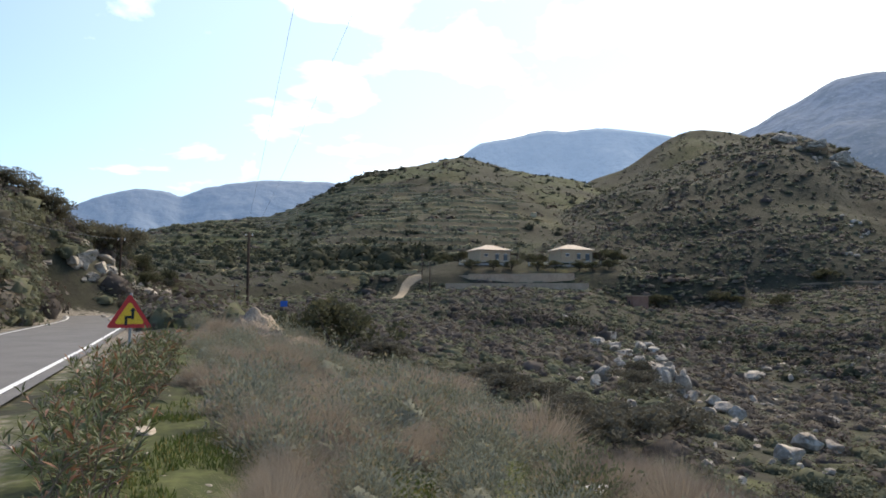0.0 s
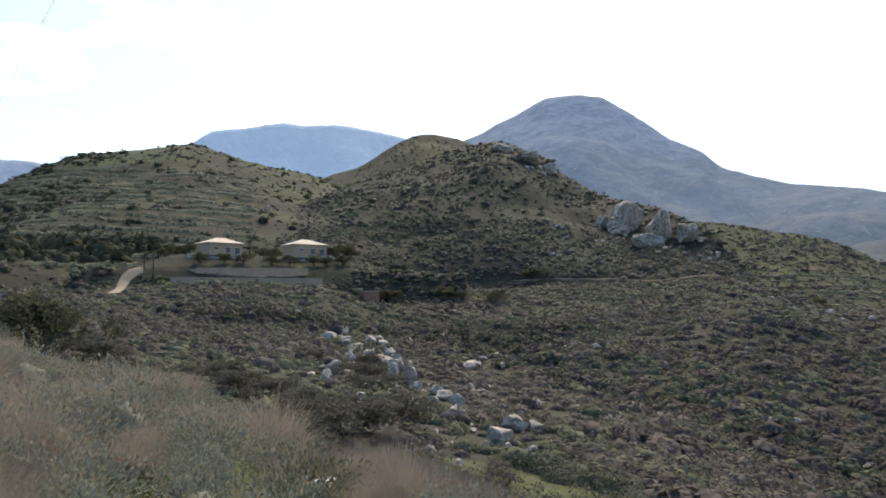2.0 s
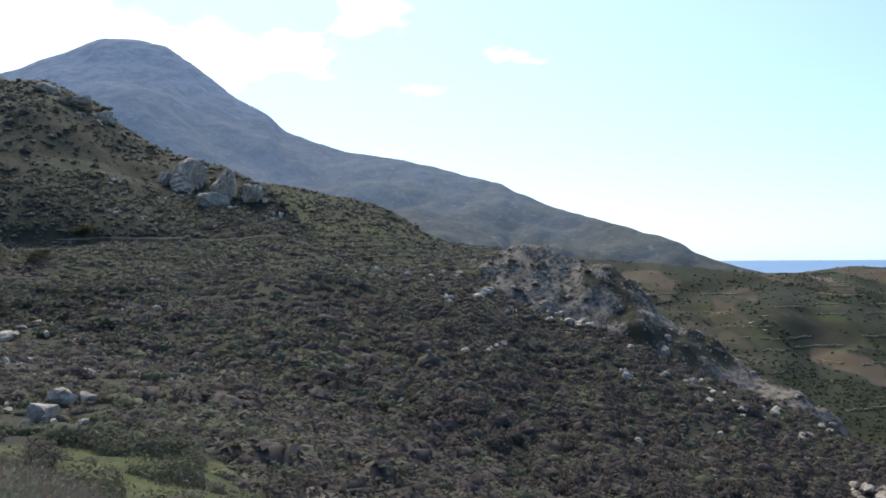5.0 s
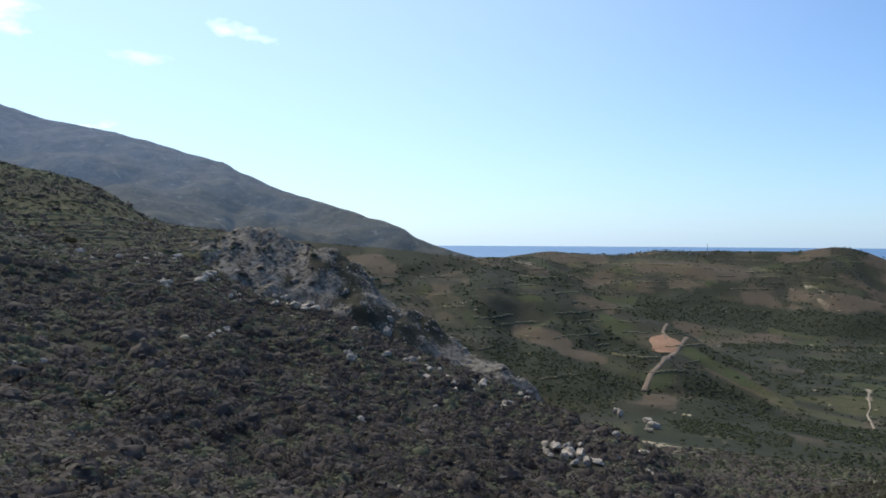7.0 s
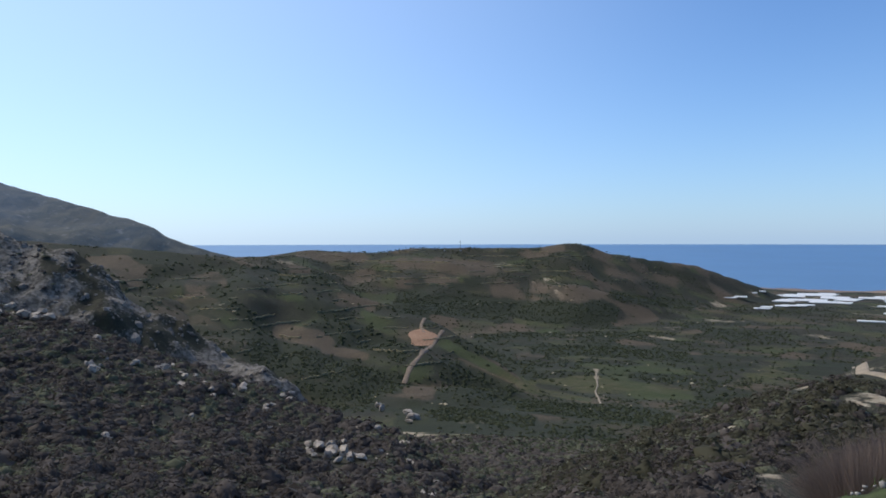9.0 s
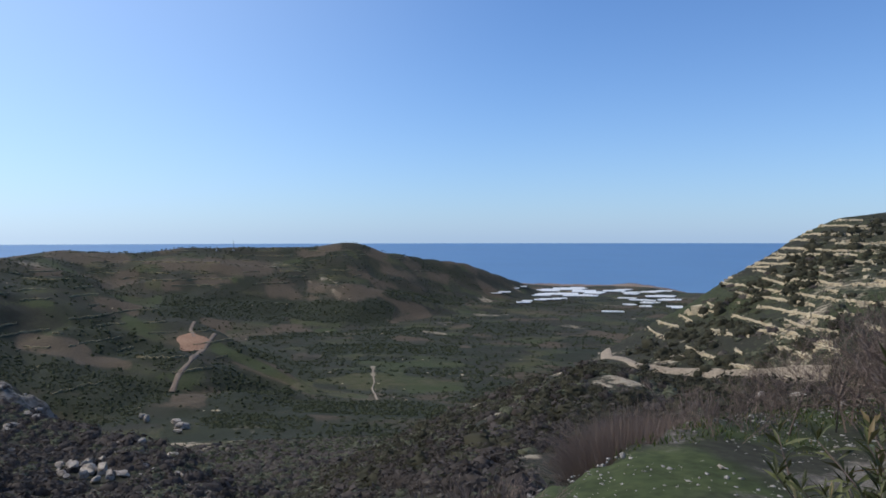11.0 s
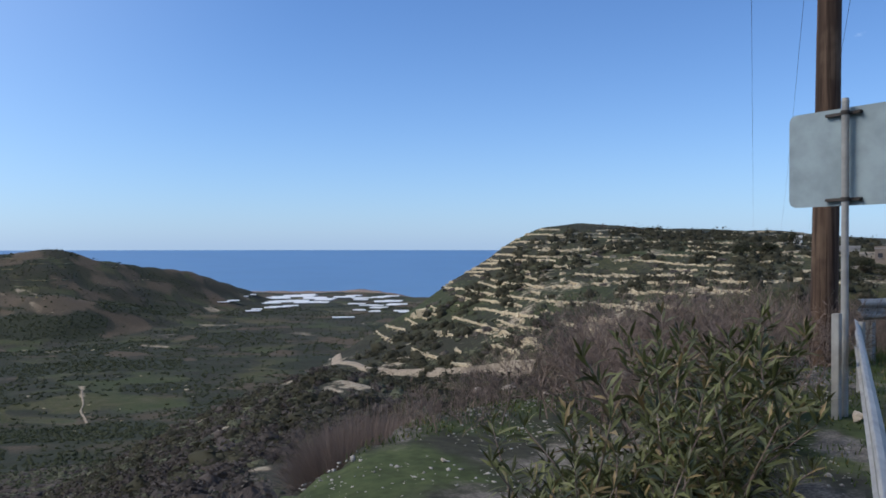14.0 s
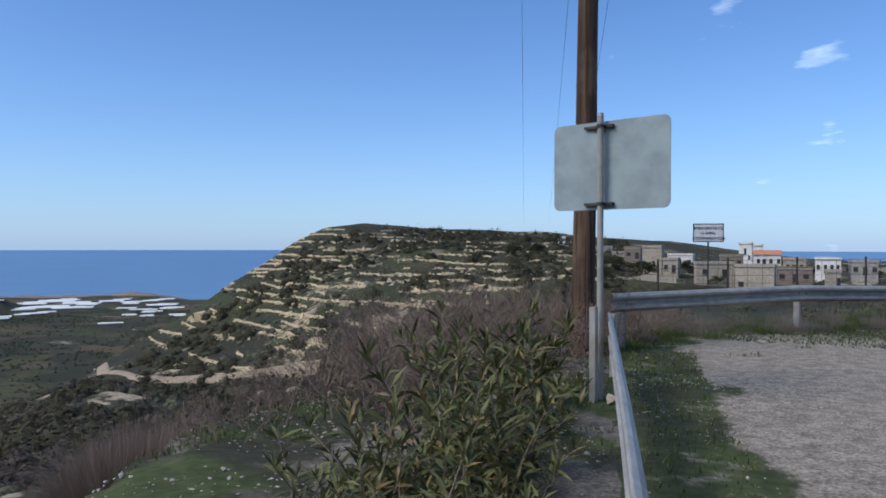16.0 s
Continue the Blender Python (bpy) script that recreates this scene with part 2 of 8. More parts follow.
# bluish base colours and emission paint the haze onto each range
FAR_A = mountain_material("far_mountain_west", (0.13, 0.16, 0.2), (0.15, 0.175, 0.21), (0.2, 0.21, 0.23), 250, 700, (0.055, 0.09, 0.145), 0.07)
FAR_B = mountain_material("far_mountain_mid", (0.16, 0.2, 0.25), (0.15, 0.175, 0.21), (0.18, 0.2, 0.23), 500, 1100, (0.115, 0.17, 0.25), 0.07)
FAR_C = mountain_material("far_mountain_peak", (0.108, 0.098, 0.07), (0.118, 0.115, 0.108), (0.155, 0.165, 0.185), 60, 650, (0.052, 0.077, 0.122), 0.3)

# ---- land ----
def value_noise(x, y, seed):
    xi, yi = np.floor(x).astype(np.int64), np.floor(y).astype(np.int64)
    u, v = x - xi, y - yi
    u, v = u * u * (3 - 2 * u), v * v * (3 - 2 * v)

    def corner(i, j):
        h = (i * 374761393 + j * 668265263 + seed * 974711) & 0x7FFFFFFF
        h = ((h ^ (h >> 13)) * 1274126177) & 0x7FFFFFFF
        return ((h ^ (h >> 16)) & 0xFFFF) / 65535.0

    a, b, c, d = corner(xi, yi), corner(xi + 1, yi), corner(xi, yi + 1), corner(xi + 1, yi + 1)
    return (a * (1 - u) + b * u) * (1 - v) + (c * (1 - u) + d * u) * v


def fbm(x, y, size, octaves=4, seed=1):
    """Noise from -1 to 1 with features of about that size."""
    total, amp, norm, s = 0.0, 1.0, 0.0, 1.0 / size
    for k in range(octaves):
        total = total + amp * (value_noise(x * s + 17.3 * k, y * s - 9.1 * k, seed + k) * 2 - 1)
        norm, amp, s = norm + amp, amp * 0.5, s * 2.03
    return total / norm


FINE = np.arange(-90.0, 270.25, 0.25)


def along(points, smooth=0.6):
    """A curve over the bearings, through (bearing, value) points, smoothed by so many degrees."""
    p = sorted(points)
    v = np.interp(FINE, [a for a, _ in p], [b for _, b in p])
    r = int(smooth * 3 / 0.25) + 1
    k = np.exp(-0.5 * (np.arange(-r, r + 1) * 0.25 / smooth) ** 2)
    return np.convolve(np.pad(v, r, mode="edge"), k / k.sum(), mode="valid")


def at(curve, b):
    return np.interp(b, FINE, curve)


class Landform:
    """A hill seen from the viewpoint: its crest by bearing and height angle, its distance, where its front slope starts, and its back."""

    def __init__(self, crest, far, foot, foot_angle, back=-0.5, bulge=1.0, smooth=0.5, lower=0.0, gully=(0.0, 60.0)):
        self.gully = gully
        self.far, self.foot = along(far, 2.0), along(foot, 2.0)
        self.top = EYE + self.far * np.tan(np.radians(along(crest, smooth))) - lower
        self.base = EYE + self.foot * np.tan(np.radians(along(foot_angle, 1.5)))
        self.back = along(back, 2.0) if isinstance(back, list) else along([(0, back)])
        self.bulge = bulge
        self.first, self.last = min(a for a, _ in crest), max(a for a, _ in crest)

    def height(self, b, d):
        far, foot, top, base = at(self.far, b), at(self.foot, b), at(self.top, b), at(self.base, b)
        s = (d - foot) / (far - foot)
        front = base + (top - base) * np.clip(s, 0, 1) ** self.bulge
        deep, wide = self.gully
        if deep:
            x, y = d * np.sin(np.radians(b)), d * np.cos(np.radians(b))
            front = front - deep * (1 - 2.4 * np.abs(fbm(x, y, wide, 4, 300))) * np.sin(np.clip(s, 0, 1) * math.pi)
        before = base + (d - foot) * 0.9
        behind = top + at(self.back, b) * (d - far)
        past = np.maximum(0, np.maximum(self.first - b, b - self.last))
        return np.where(s < 0, before, np.where(s > 1, behind, front)) - past * far * 0.06


LOW = -30
near_bench = Landform(
    [(-90, 0.0), (-40, -0.3), (-26, -0.9), (-19.4, -1.0), (-16, -1.4), (-13, -2.4), (-9.6, -3.4), (-6.2, -5.2), (-2.7, -6), (2, -7.9), (7, -10.5), (10, -12), (15.7, -13.5), (21, -15.5),
     (30, -20), (45, -25), (95, -25), (108, -20.5), (115, -18.8), (120, -17), (123, -15), (128, -13), (137, -11.2), (146, -8.2), (155, -5.2), (165, -4.1), (180, -3.2), (270, 0)],
    [(-90, 80), (-40, 80), (-26, 78), (-19, 68), (-13, 52), (-9, 42), (-3, 27), (2, 21), (7, 15), (12, 11), (20, 8), (30, 5.5), (45, 4.2), (95, 4.2), (108, 5.2), (115, 5.8), (123, 7.5), (130, 9.5), (137, 11.5), (146, 15), (155, 19), (165, 24), (180, 30), (270, 60)],
    [(0, 0.02)], [(0, -89.284)], back=[(-90, 0.02), (-25, 0.0), (-18, -0.25), (-10, -0.5), (150, -0.55), (165, -0.25), (180, -0.1), (200, 0)], smooth=1.0)
left_slope = Landform([(-90, 16), (-45, 11), (-31, 7.3), (-27, 4.8), (-25, 3.4), (-22.5, 1.8), (-20, 0.2), (-17, -2), (-12, -8)],
                      [(-90, 70), (-40, 75), (-27, 92), (-18, 115)], [(-90, 40), (-45, 35), (-31, 46), (-26, 60), (-20, 92)], [(-90, -2), (-31, -2.0), (-24, -1.2), (-18, -1)], back=-0.1)
front_slope = Landform(
    [(-40, -3), (-20, -1.6), (-12, -1.2), (-3.4, -0.3), (2.2, 0.7), (10.7, 0.6), (15.1, -0.5), (23.7, 0.3), (31.9, 1.1), (43, 1.3), (46, 0.2), (48, -0.5), (52, -0.6), (56, -1.7), (60.7, -4.5), (64.6, -5.2),
     (69.4, -7.5), (76.3, -10.2), (84, -13.1), (89.4, -14.7), (93, -17.2), (98, -19.5), (104, -23), (112, LOW)],
    [(-40, 120), (-12, 125), (0, 155), (11, 162), (15, 170), (24, 190), (43, 205), (48, 210), (60, 190), (70, 160), (80, 130), (90, 100), (98, 82), (110, 70)],
    [(-30, 95), (-12, 85), (0, 62), (11, 52), (30, 42), (70, 36), (98, 34)], [(-30, -2), (-12, -4.5), (0, -11), (11, -16), (30, -21), (70, -26), (100, -30)],
    back=[(-40, 0.05), (-12, 0.06), (0, 0.10), (11, 0.12), (24, 0.06), (42, 0.02), (47, -0.35), (60, -0.6), (100, -0.7)], bulge=0.85, smooth=0.6, gully=(2.6, 42.0))
hill_terraced = Landform([(-40, 5.5), (-23.5, 4.8), (-21, 5.5), (-19, 5.9), (-16.4, 6.2), (-13.5, 6.4), (-11.4, 7.2), (-9.8, 8.1), (-8, 9.0), (-6.8, 9.7), (-4.6, 10.2), (-2, 10.7), (0.7, 11.35), (2, 11.3), (4.6, 10.5), (7.7, 9.8), (11, 9.1), (16, 6), (22, 2)],
                         [(-40, 400), (-13, 430), (0, 480), (20, 520)], [(-40, 150), (-15, 180), (0, 215), (11, 250), (20, 300)], [(-30, 0.5), (-15, 0.8), (-5, 1.2), (3, 2.6), (11, 3.5)], back=-0.3, bulge=0.8, gully=(6.0, 110.0))
hill_brown = Landform([(4, 4), (11.2, 9.4), (13.8, 10.05), (16.4, 11.8), (18.1, 12.6), (19.4, 12.76), (20.7, 12.5), (22, 12.2), (24.2, 11.3), (30, 7)],
                      [(0, 620)], [(0, 430)], [(0, 4)], back=-0.35, bulge=0.8, gully=(5.0, 90.0))
hill_dark = Landform([(-6, -4), (0, 0.5), (4.2, 4.9), (7.65, 6.5), (11.1, 8.15), (14.85, 9.7), (18.5, 10.9), (21.65, 11.8), (23.5, 12.3), (24.6, 12.4), (26.4, 11.8), (28.2, 11.0), (29, 10.1), (30.3, 9.2), (32.5, 8.1), (34.2, 7.6), (37.2, 6.9), (39.7, 5.5), (41.3, 3.8), (43.3, 2.0), (45, -0.6), (48, -4)],
                     [(-4, 260), (7, 335), (24, 365), (34, 300), (43, 232), (48, 225)], [(-4, 220), (7, 222), (24, 222), (43, 212)], [(-4, 0.5), (7.4, 3.2), (13.9, 2.3), (22.5, 1.5), (31, 1.55), (43, 1.3), (47, -1)], back=-0.4, bulge=0.8, lower=1.3, gully=(4.5, 70.0))
spur_fields = Landform([(30, 3), (36, 6.1), (40.4, 5.7), (43.9, 5.0), (48.2, 4.05), (49.9, 3.1), (52.1, 1.5), (54.5, 1.0), (58, 0.6), (63, -1.0), (70, -5)],
                       [(0, 430)], [(0, 300)], [(40, -0.2), (54, -0.5), (60, -3), (70, -9)], back=-0.3)
cliff_spur = Landform([(52, -3), (54, -0.8), (55.2, 0.4), (56.5, 1.05), (58.2, 1.5), (60.7, 1.1), (62.4, -0.1), (65, -0.6), (68.1, -2.3), (69.4, -4.0), (72.9, -5.7), (75.5, -7.4), (78, -8.6), (80.2, -10.2), (82.3, -12.2), (86, -16)],
                      [(52, 330), (60, 320), (75, 285), (84, 250)], [(52, 270), (60, 262), (75, 235), (84, 215)], [(52, -7), (60, -8), (70, -12), (80, -17), (86, -20)], back=-0.8, bulge=0.65, smooth=0.35)
hump = Landform([(60, 0.2), (66, -0.4), (72, -0.9), (77, -1.6), (79.4, -2.6), (81, -2.4), (82.2, -2.6), (84, -3.35), (86, -4.4), (88.6, -5.2), (90.6, -5.9), (92.3, -6.75), (94.5, -8.2), (96.8, -9.7), (100.9, -12.1), (106, -14), (112, -17)],
                [(60, 800), (76, 760), (84, 690), (92, 600), (98, 500), (104, 420)], [(60, 480), (80, 430), (92, 360), (104, 300)], [(60, -7), (76, -10), (84, -12.6), (92, -14.6), (104, -16.5)], back=-0.3, bulge=0.8, smooth=0.5, gully=(11.0, 130.0))
hill_masts = Landform([(60, 0), (70, -0.9), (76.1, -1.2), (78.7, -1.2), (81.7, -0.7), (85.2, -0.87), (86.9, -0.9), (89.5, -0.54), (92.9, -0.52), (95.8, -0.63), (99.2, -0.58), (100.3, -0.35), (101.4, -0.2), (102.6, -0.32), (104.3, -0.95), (108, -1.56), (110.6, -1.8), (112.7, -2.55), (114.9, -3.35), (116.6, -4.1), (120, -6)],
                      [(60, 1500), (85, 1480), (104, 1450), (117, 1700)], [(60, 900), (85, 930), (104, 980), (114, 1300), (118, 1500)], [(76, -3.4), (85, -6.2), (96, -7.0), (104, -7.0), (111, -5.6), (117, -4.7)], back=-0.25, bulge=0.9, smooth=0.5, gully=(22.0, 260.0))
low_spur = Landform([(96, -19), (102, -16.6), (107.2, -14.5), (109, -13.6), (112.3, -12.2), (115.8, -10.7), (119.3, -9.5), (122, -9.0), (126, -9.4), (133, -9.6), (145, -9), (155, -8), (165, -12)],
                    [(96, 120), (107, 150), (115, 165), (122, 160), (133, 150), (155, 120)], [(96, 30), (110, 28), (122, 40), (140, 40)], [(96, -24), (110, -21), (122, -17), (140, -13), (150, -8)], back=[(96, -0.8), (115, -0.7), (124, -0.15), (150, -0.3)], gully=(2.2, 26.0))
mesa = Landform([(112, -16), (118, -10.6), (120.8, -8.7), (123.6, -7.15), (127, -4.95), (130, -2.8), (132.5, -1.5), (134.5, 0.0), (136.1, 0.85), (136.9, 1.28), (138.9, 1.43), (140, 1.5), (144.5, 1.25), (151, 0.95), (153.6, 1.02), (155.3, 0.8), (163.5, 0.05), (168, -0.6), (172, -1.1), (177, -1.4), (190, -2)],
                [(112, 170), (121, 175), (130, 215), (137, 250), (150, 310), (180, 420)], [(112, 150), (121, 150), (127, 140), (140, 125), (151, 130), (160, 150), (180, 170)], [(112, -15), (120.8, -8.9), (127, -9.7), (133, -9.3), (140, -7), (151, -3.6), (160, -2.6), (180, -2.8)],
                back=[(112, -0.6), (128, -0.5), (136, 0.0), (180, 0.0)], bulge=0.75, smooth=0.35)
villa_terrace = Landform([(-6, 0.8), (-3, 1.6), (-1, 2.7), (0.5, 3.0), (12, 3.1), (14, 2.6), (18, 1.2), (22, -0.5)], [(0, 187)], [(0, 177)], [(0, 2.0)], back=0.0)
FORMS = [left_slope, front_slope, hill_terraced, hill_brown, hill_dark, spur_fields, cliff_spur, hump, hill_masts, low_spur, mesa, villa_terrace]
coast = along([(70, 2600), (100, 2400), (112, 1980), (117, 1960), (123, 1930), (125.5, 1860), (126.8, 1700), (130, 1650), (150, 1700), (185, 1500), (270, 2500)], 0.8)
SEA_Z = -123.0


def valley(b, d):
    deep = np.interp(d, [0, 30, 150, 300, 500, 800, 1200, 2300], [-6, -16, -44, -76, -100, -112, -117, -121])
    high = np.interp(d, [0, 60, 200, 600, 2500, 5000], [-2, -3, 2, 20, 60, 80])
    west = at(along([(-90, 1), (-5, 1), (35, 0.75), (60, 0.35), (80, 0.0), (128, 0.0), (150, 0.35), (175, 0.8), (195, 1.0), (270, 1.0)], 4), b)
    back = np.interp(d, [0, 100, 400, 5000], [0, -0.5, 5, 60])
    rear = np.clip((b - 175) / 25, 0, 1)
    z = deep * (1 - west) + (high * (1 - rear) + back * rear) * west
    out = np.clip((d - at(coast, b)) / 60, 0, 1)
    sea_side = np.clip((b - 66) / 8, 0, 1) * np.clip((188 - b) / 8, 0, 1)
    return z - 12 * out * sea_side


def smooth_max(a, b, k):
    h = np.clip(0.5 + 0.5 * (a - b) / k, 0, 1)
    return b * (1 - h) + a * h + k * h * (1 - h)


def bearing(x, y):
    b = np.degrees(np.arctan2(x, y))
    return np.where(b < -90, b + 360, b)


ROAD_HEADING = -20.0


def road_bend(s):
    return np.where(s > 60, (s - 60) ** 2 * 0.006, 0.0) + np.where(s < -4, (s + 4) ** 2 * 0.022, 0.0)


def road_coords(x, y):
    """How far along the road a place lies, and how far left of the road's near edge."""
    a = radians(ROAD_HEADING)
    dx, dy = x + 2.55, y
    s = math.sin(a) * dx + math.cos(a) * dy
    return s, -(math.cos(a) * dx - math.sin(a) * dy) - road_bend(s)


def road_level(s):
    return np.interp(s, [-60, 0, 30, 60, 110], [0.0, 0.0, 0.0, 0.2, 0.9])


def ground_parts(x, y):
    x, y = np.asarray(x, float), np.asarray(y, float)
    b, d = bearing(x, y), np.hypot(x, y)
    base = valley(b, d)
    heights = [f.height(b, d) for f in FORMS]
    z = base
    for h in heights:
        z = smooth_max(z, h, 0.6 + d * 0.006)
    rough = np.clip(d / 60, 0.1, 1)
    z = z + rough * (fbm(x, y, 26, 4, 3) * 0.9 + fbm(x, y, 120, 3, 9) * np.clip(d / 90, 0, 3) * 0.9) * np.clip((d - 8) / 40, 0, 1)
    wild = np.clip((d - 150) / 80, 0, 1) * np.clip((66 - b) / 6, 0, 1) * np.clip((640 - d) / 60, 0, 1) * ~((b > -4) & (b < 15) & (d < 205))
    z = z + wild * (np.abs(fbm(x, y, 9, 2, 13)) * 0.7 - 0.2)
    cliffy = np.clip((heights[6] - np.maximum.reduce([heights[1], heights[5], base]) + 4) / 6, 0, 1) * (np.abs(b - 68) < 18)
    z = z + cliffy * (np.abs(fbm(x, y, 26, 4, 33)) * 8 - 3 + np.abs(fbm(x, y, 9, 3, 35)) * 4 - 1)
    sea_side = np.clip((b - 66) / 8, 0, 1) * np.clip((188 - b) / 8, 0, 1)
    z = np.where((d > at(coast, b) + 30) & (sea_side > 0.5), np.minimum(z, SEA_Z - 3), z)
    z = np.where((b > 163) & (b < 200) & (d > 430), np.minimum(z, -6 - (d - 430) * 0.03), z)
    bench = near_bench.height(b, d)
    z = np.where(d < 2.0, bench, smooth_max(z, bench, 0.15 + d * 0.004))
    z = z + fbm(x, y, 2.2, 3, 21) * 0.05 * np.clip(d / 5, 0, 1)
    s, side = road_coords(x, y)
    bed = np.clip((side + 2.2) / 1.6, 0, 1) * np.clip((8.6 - side) / 1.6, 0, 1) * np.clip((84 - s) / 8, 0, 1) * np.clip((s + 44) / 6, 0, 1)
    z = z * (1 - bed) + (road_level(s) - 0.05) * bed
    return z, b, d, heights, base, cliffy


def height(x, y):
    return ground_parts(x, y)[0]


def polar(b, d):
    return d * np.sin(np.radians(b)), d * np.cos(np.radians(b))


def fast_mesh(name, verts, faces, material, smooth=False):
    """A mesh out of arrays; faces is an array of quads or triangles."""
    me = bpy.data.meshes.new(name)
    n, k = faces.shape
    me.vertices.add(len(verts)), me.loops.add(n * k), me.polygons.add(n)
    me.vertices.foreach_set("co", np.ascontiguousarray(verts, dtype=np.float32).ravel())
    me.loops.foreach_set("vertex_index", np.ascontiguousarray(faces, dtype=np.int32).ravel())
    me.polygons.foreach_set("loop_start", np.arange(0, n * k, k, dtype=np.int32))
    me.polygons.foreach_set("use_smooth", np.full(n, smooth))
    me.update(calc_edges=True)
    me.materials.append(material)
    return me


def sheet(rows, cols):
    i = np.arange(rows - 1)[:, None] * cols + np.arange(cols - 1)[None, :]
    return np.stack([i, i + 1, i + cols + 1, i + cols], -1).reshape(-1, 4)


def ramp(v, low, high):
    return np.clip((v - low) / (high - low), 0, 1)


PLOT_RNG = np.random.default_rng(77)
PLOT_TABLE = PLOT_RNG.random((4096, 3))


def plots_at(x, y, cell=52.0):
    """Irregular plots of old fields: a number for each plot's kind and the distance to its border."""
    wx, wy = x + 14 * fbm(x, y, 60, 2, 70), y * 1.35 + 14 * fbm(x, y, 60, 2, 71)
    ix, iy = np.floor(wx / cell).astype(int), np.floor(wy / cell).astype(int)
    best, second, kind = np.full(x.shape, 1e9), np.full(x.shape, 1e9), np.zeros(x.shape)
    for i in (-1, 0, 1):
        for j in (-1, 0, 1):
            h = PLOT_TABLE[((ix + i) * 7919 + (iy + j) * 10473) % 4096]
            r = np.hypot((ix + i + h[..., 0]) * cell - wx, (iy + j + h[..., 1]) * cell - wy)
            near = r < best
            second = np.where(near, best, np.minimum(second, r))
            kind = np.where(near, h[..., 2], kind)
            best = np.where(near, r, best)
    return kind, second - best


# strips of woods, pastures, bare fields and earth scars in the valley: from and to (bearing, height angle), half-width,
# how strong; some dark strips imitate a cloud's shadow on the far hill and shaded slopes
WOODS_AND_SHADE = [
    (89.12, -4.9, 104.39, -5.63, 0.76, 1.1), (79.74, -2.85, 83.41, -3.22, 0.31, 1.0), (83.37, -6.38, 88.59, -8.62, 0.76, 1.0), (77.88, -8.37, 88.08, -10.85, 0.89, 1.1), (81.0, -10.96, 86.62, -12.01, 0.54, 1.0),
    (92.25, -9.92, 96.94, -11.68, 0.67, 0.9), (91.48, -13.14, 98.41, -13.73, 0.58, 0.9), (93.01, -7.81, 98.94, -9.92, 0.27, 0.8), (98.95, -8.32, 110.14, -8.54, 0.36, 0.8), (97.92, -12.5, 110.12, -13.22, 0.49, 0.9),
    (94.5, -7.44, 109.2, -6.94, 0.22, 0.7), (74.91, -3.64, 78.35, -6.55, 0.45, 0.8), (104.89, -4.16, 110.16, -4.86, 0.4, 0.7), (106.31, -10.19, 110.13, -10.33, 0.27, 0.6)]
# the first two strips are pasture lightened to imitate a sunlit ridge crest
PASTURES_AND_LIT_RIDGE = [
    (92.02, -7.98, 98.93, -11.36, 0.36, 1.0), (98.93, -11.36, 103.37, -12.1, 0.27, 0.9), (101.9, -10.59, 110.5, -11.35, 0.31, 0.8), (82.87, -9.48, 88.09, -10.09, 0.22, 0.9), (77.5, -4.0, 81.08, -4.4, 0.27, 0.6),
    (85.74, -5.4, 86.69, -6.15, 0.27, 0.9), (99.46, -7.1, 110.53, -6.82, 0.22, 0.6), (97.48, -6.11, 101.44, -6.52, 0.18, 0.5), (87.22, -1.35, 89.64, -1.38, 0.18, 0.8)]
FIELDS = [
    (79.69, -6.84, 82.89, -7.6, 0.67, 1.0), (82.88, -8.35, 85.8, -8.86, 0.36, 0.8), (87.98, -11.51, 90.9, -11.89, 0.58, 0.8), (81.12, -1.08, 85.79, -1.33, 0.36, 0.7), (88.67, -1.81, 95.54, -2.14, 0.49, 0.6),
    (85.28, -4.67, 86.46, -5.18, 0.31, 0.9), (98.99, -3.65, 103.42, -4.16, 0.36, 0.6), (104.41, -2.45, 109.22, -3.18, 0.31, 0.6)]
SCARS = [
    (101.43, -7.3, 104.87, -6.99, 0.09, 0.9), (103.63, -9.8, 104.1, -12.37, 0.11, 1.0), (107.29, -7.06, 109.2, -7.32, 0.11, 0.8), (100.47, -3.96, 101.06, -4.35, 0.18, 0.8), (93.2, -13.84, 94.93, -13.69, 0.13, 0.9),
    (94.43, -14.25, 95.53, -13.42, 0.11, 0.8), (89.01, -14.77, 91.95, -15.11, 0.27, 0.6)]


def land_use(strips, x, y, z, ragged=0.5):
    """How much a place belongs to one of those strips, with ragged borders."""
    b, a = bearing(x, y), np.degrees(np.arctan2(z - EYE, np.hypot(x, y)))
    rag = ragged * fbm(x, y, 45, 4, 400)
    got = np.zeros(np.shape(x))
    for b0, a0, b1, a1, w, k in strips:
        ub, ua = b1 - b0, a1 - a0
        t = np.clip(((b - b0) * ub + (a - a0) * ua) / (ub * ub + ua * ua), 0, 1)
        r = np.hypot(b - b0 - t * ub, a - a0 - t * ua) / w + rag
        got = np.maximum(got, k * np.clip((1.3 - r) / 0.5, 0, 1))
    return got


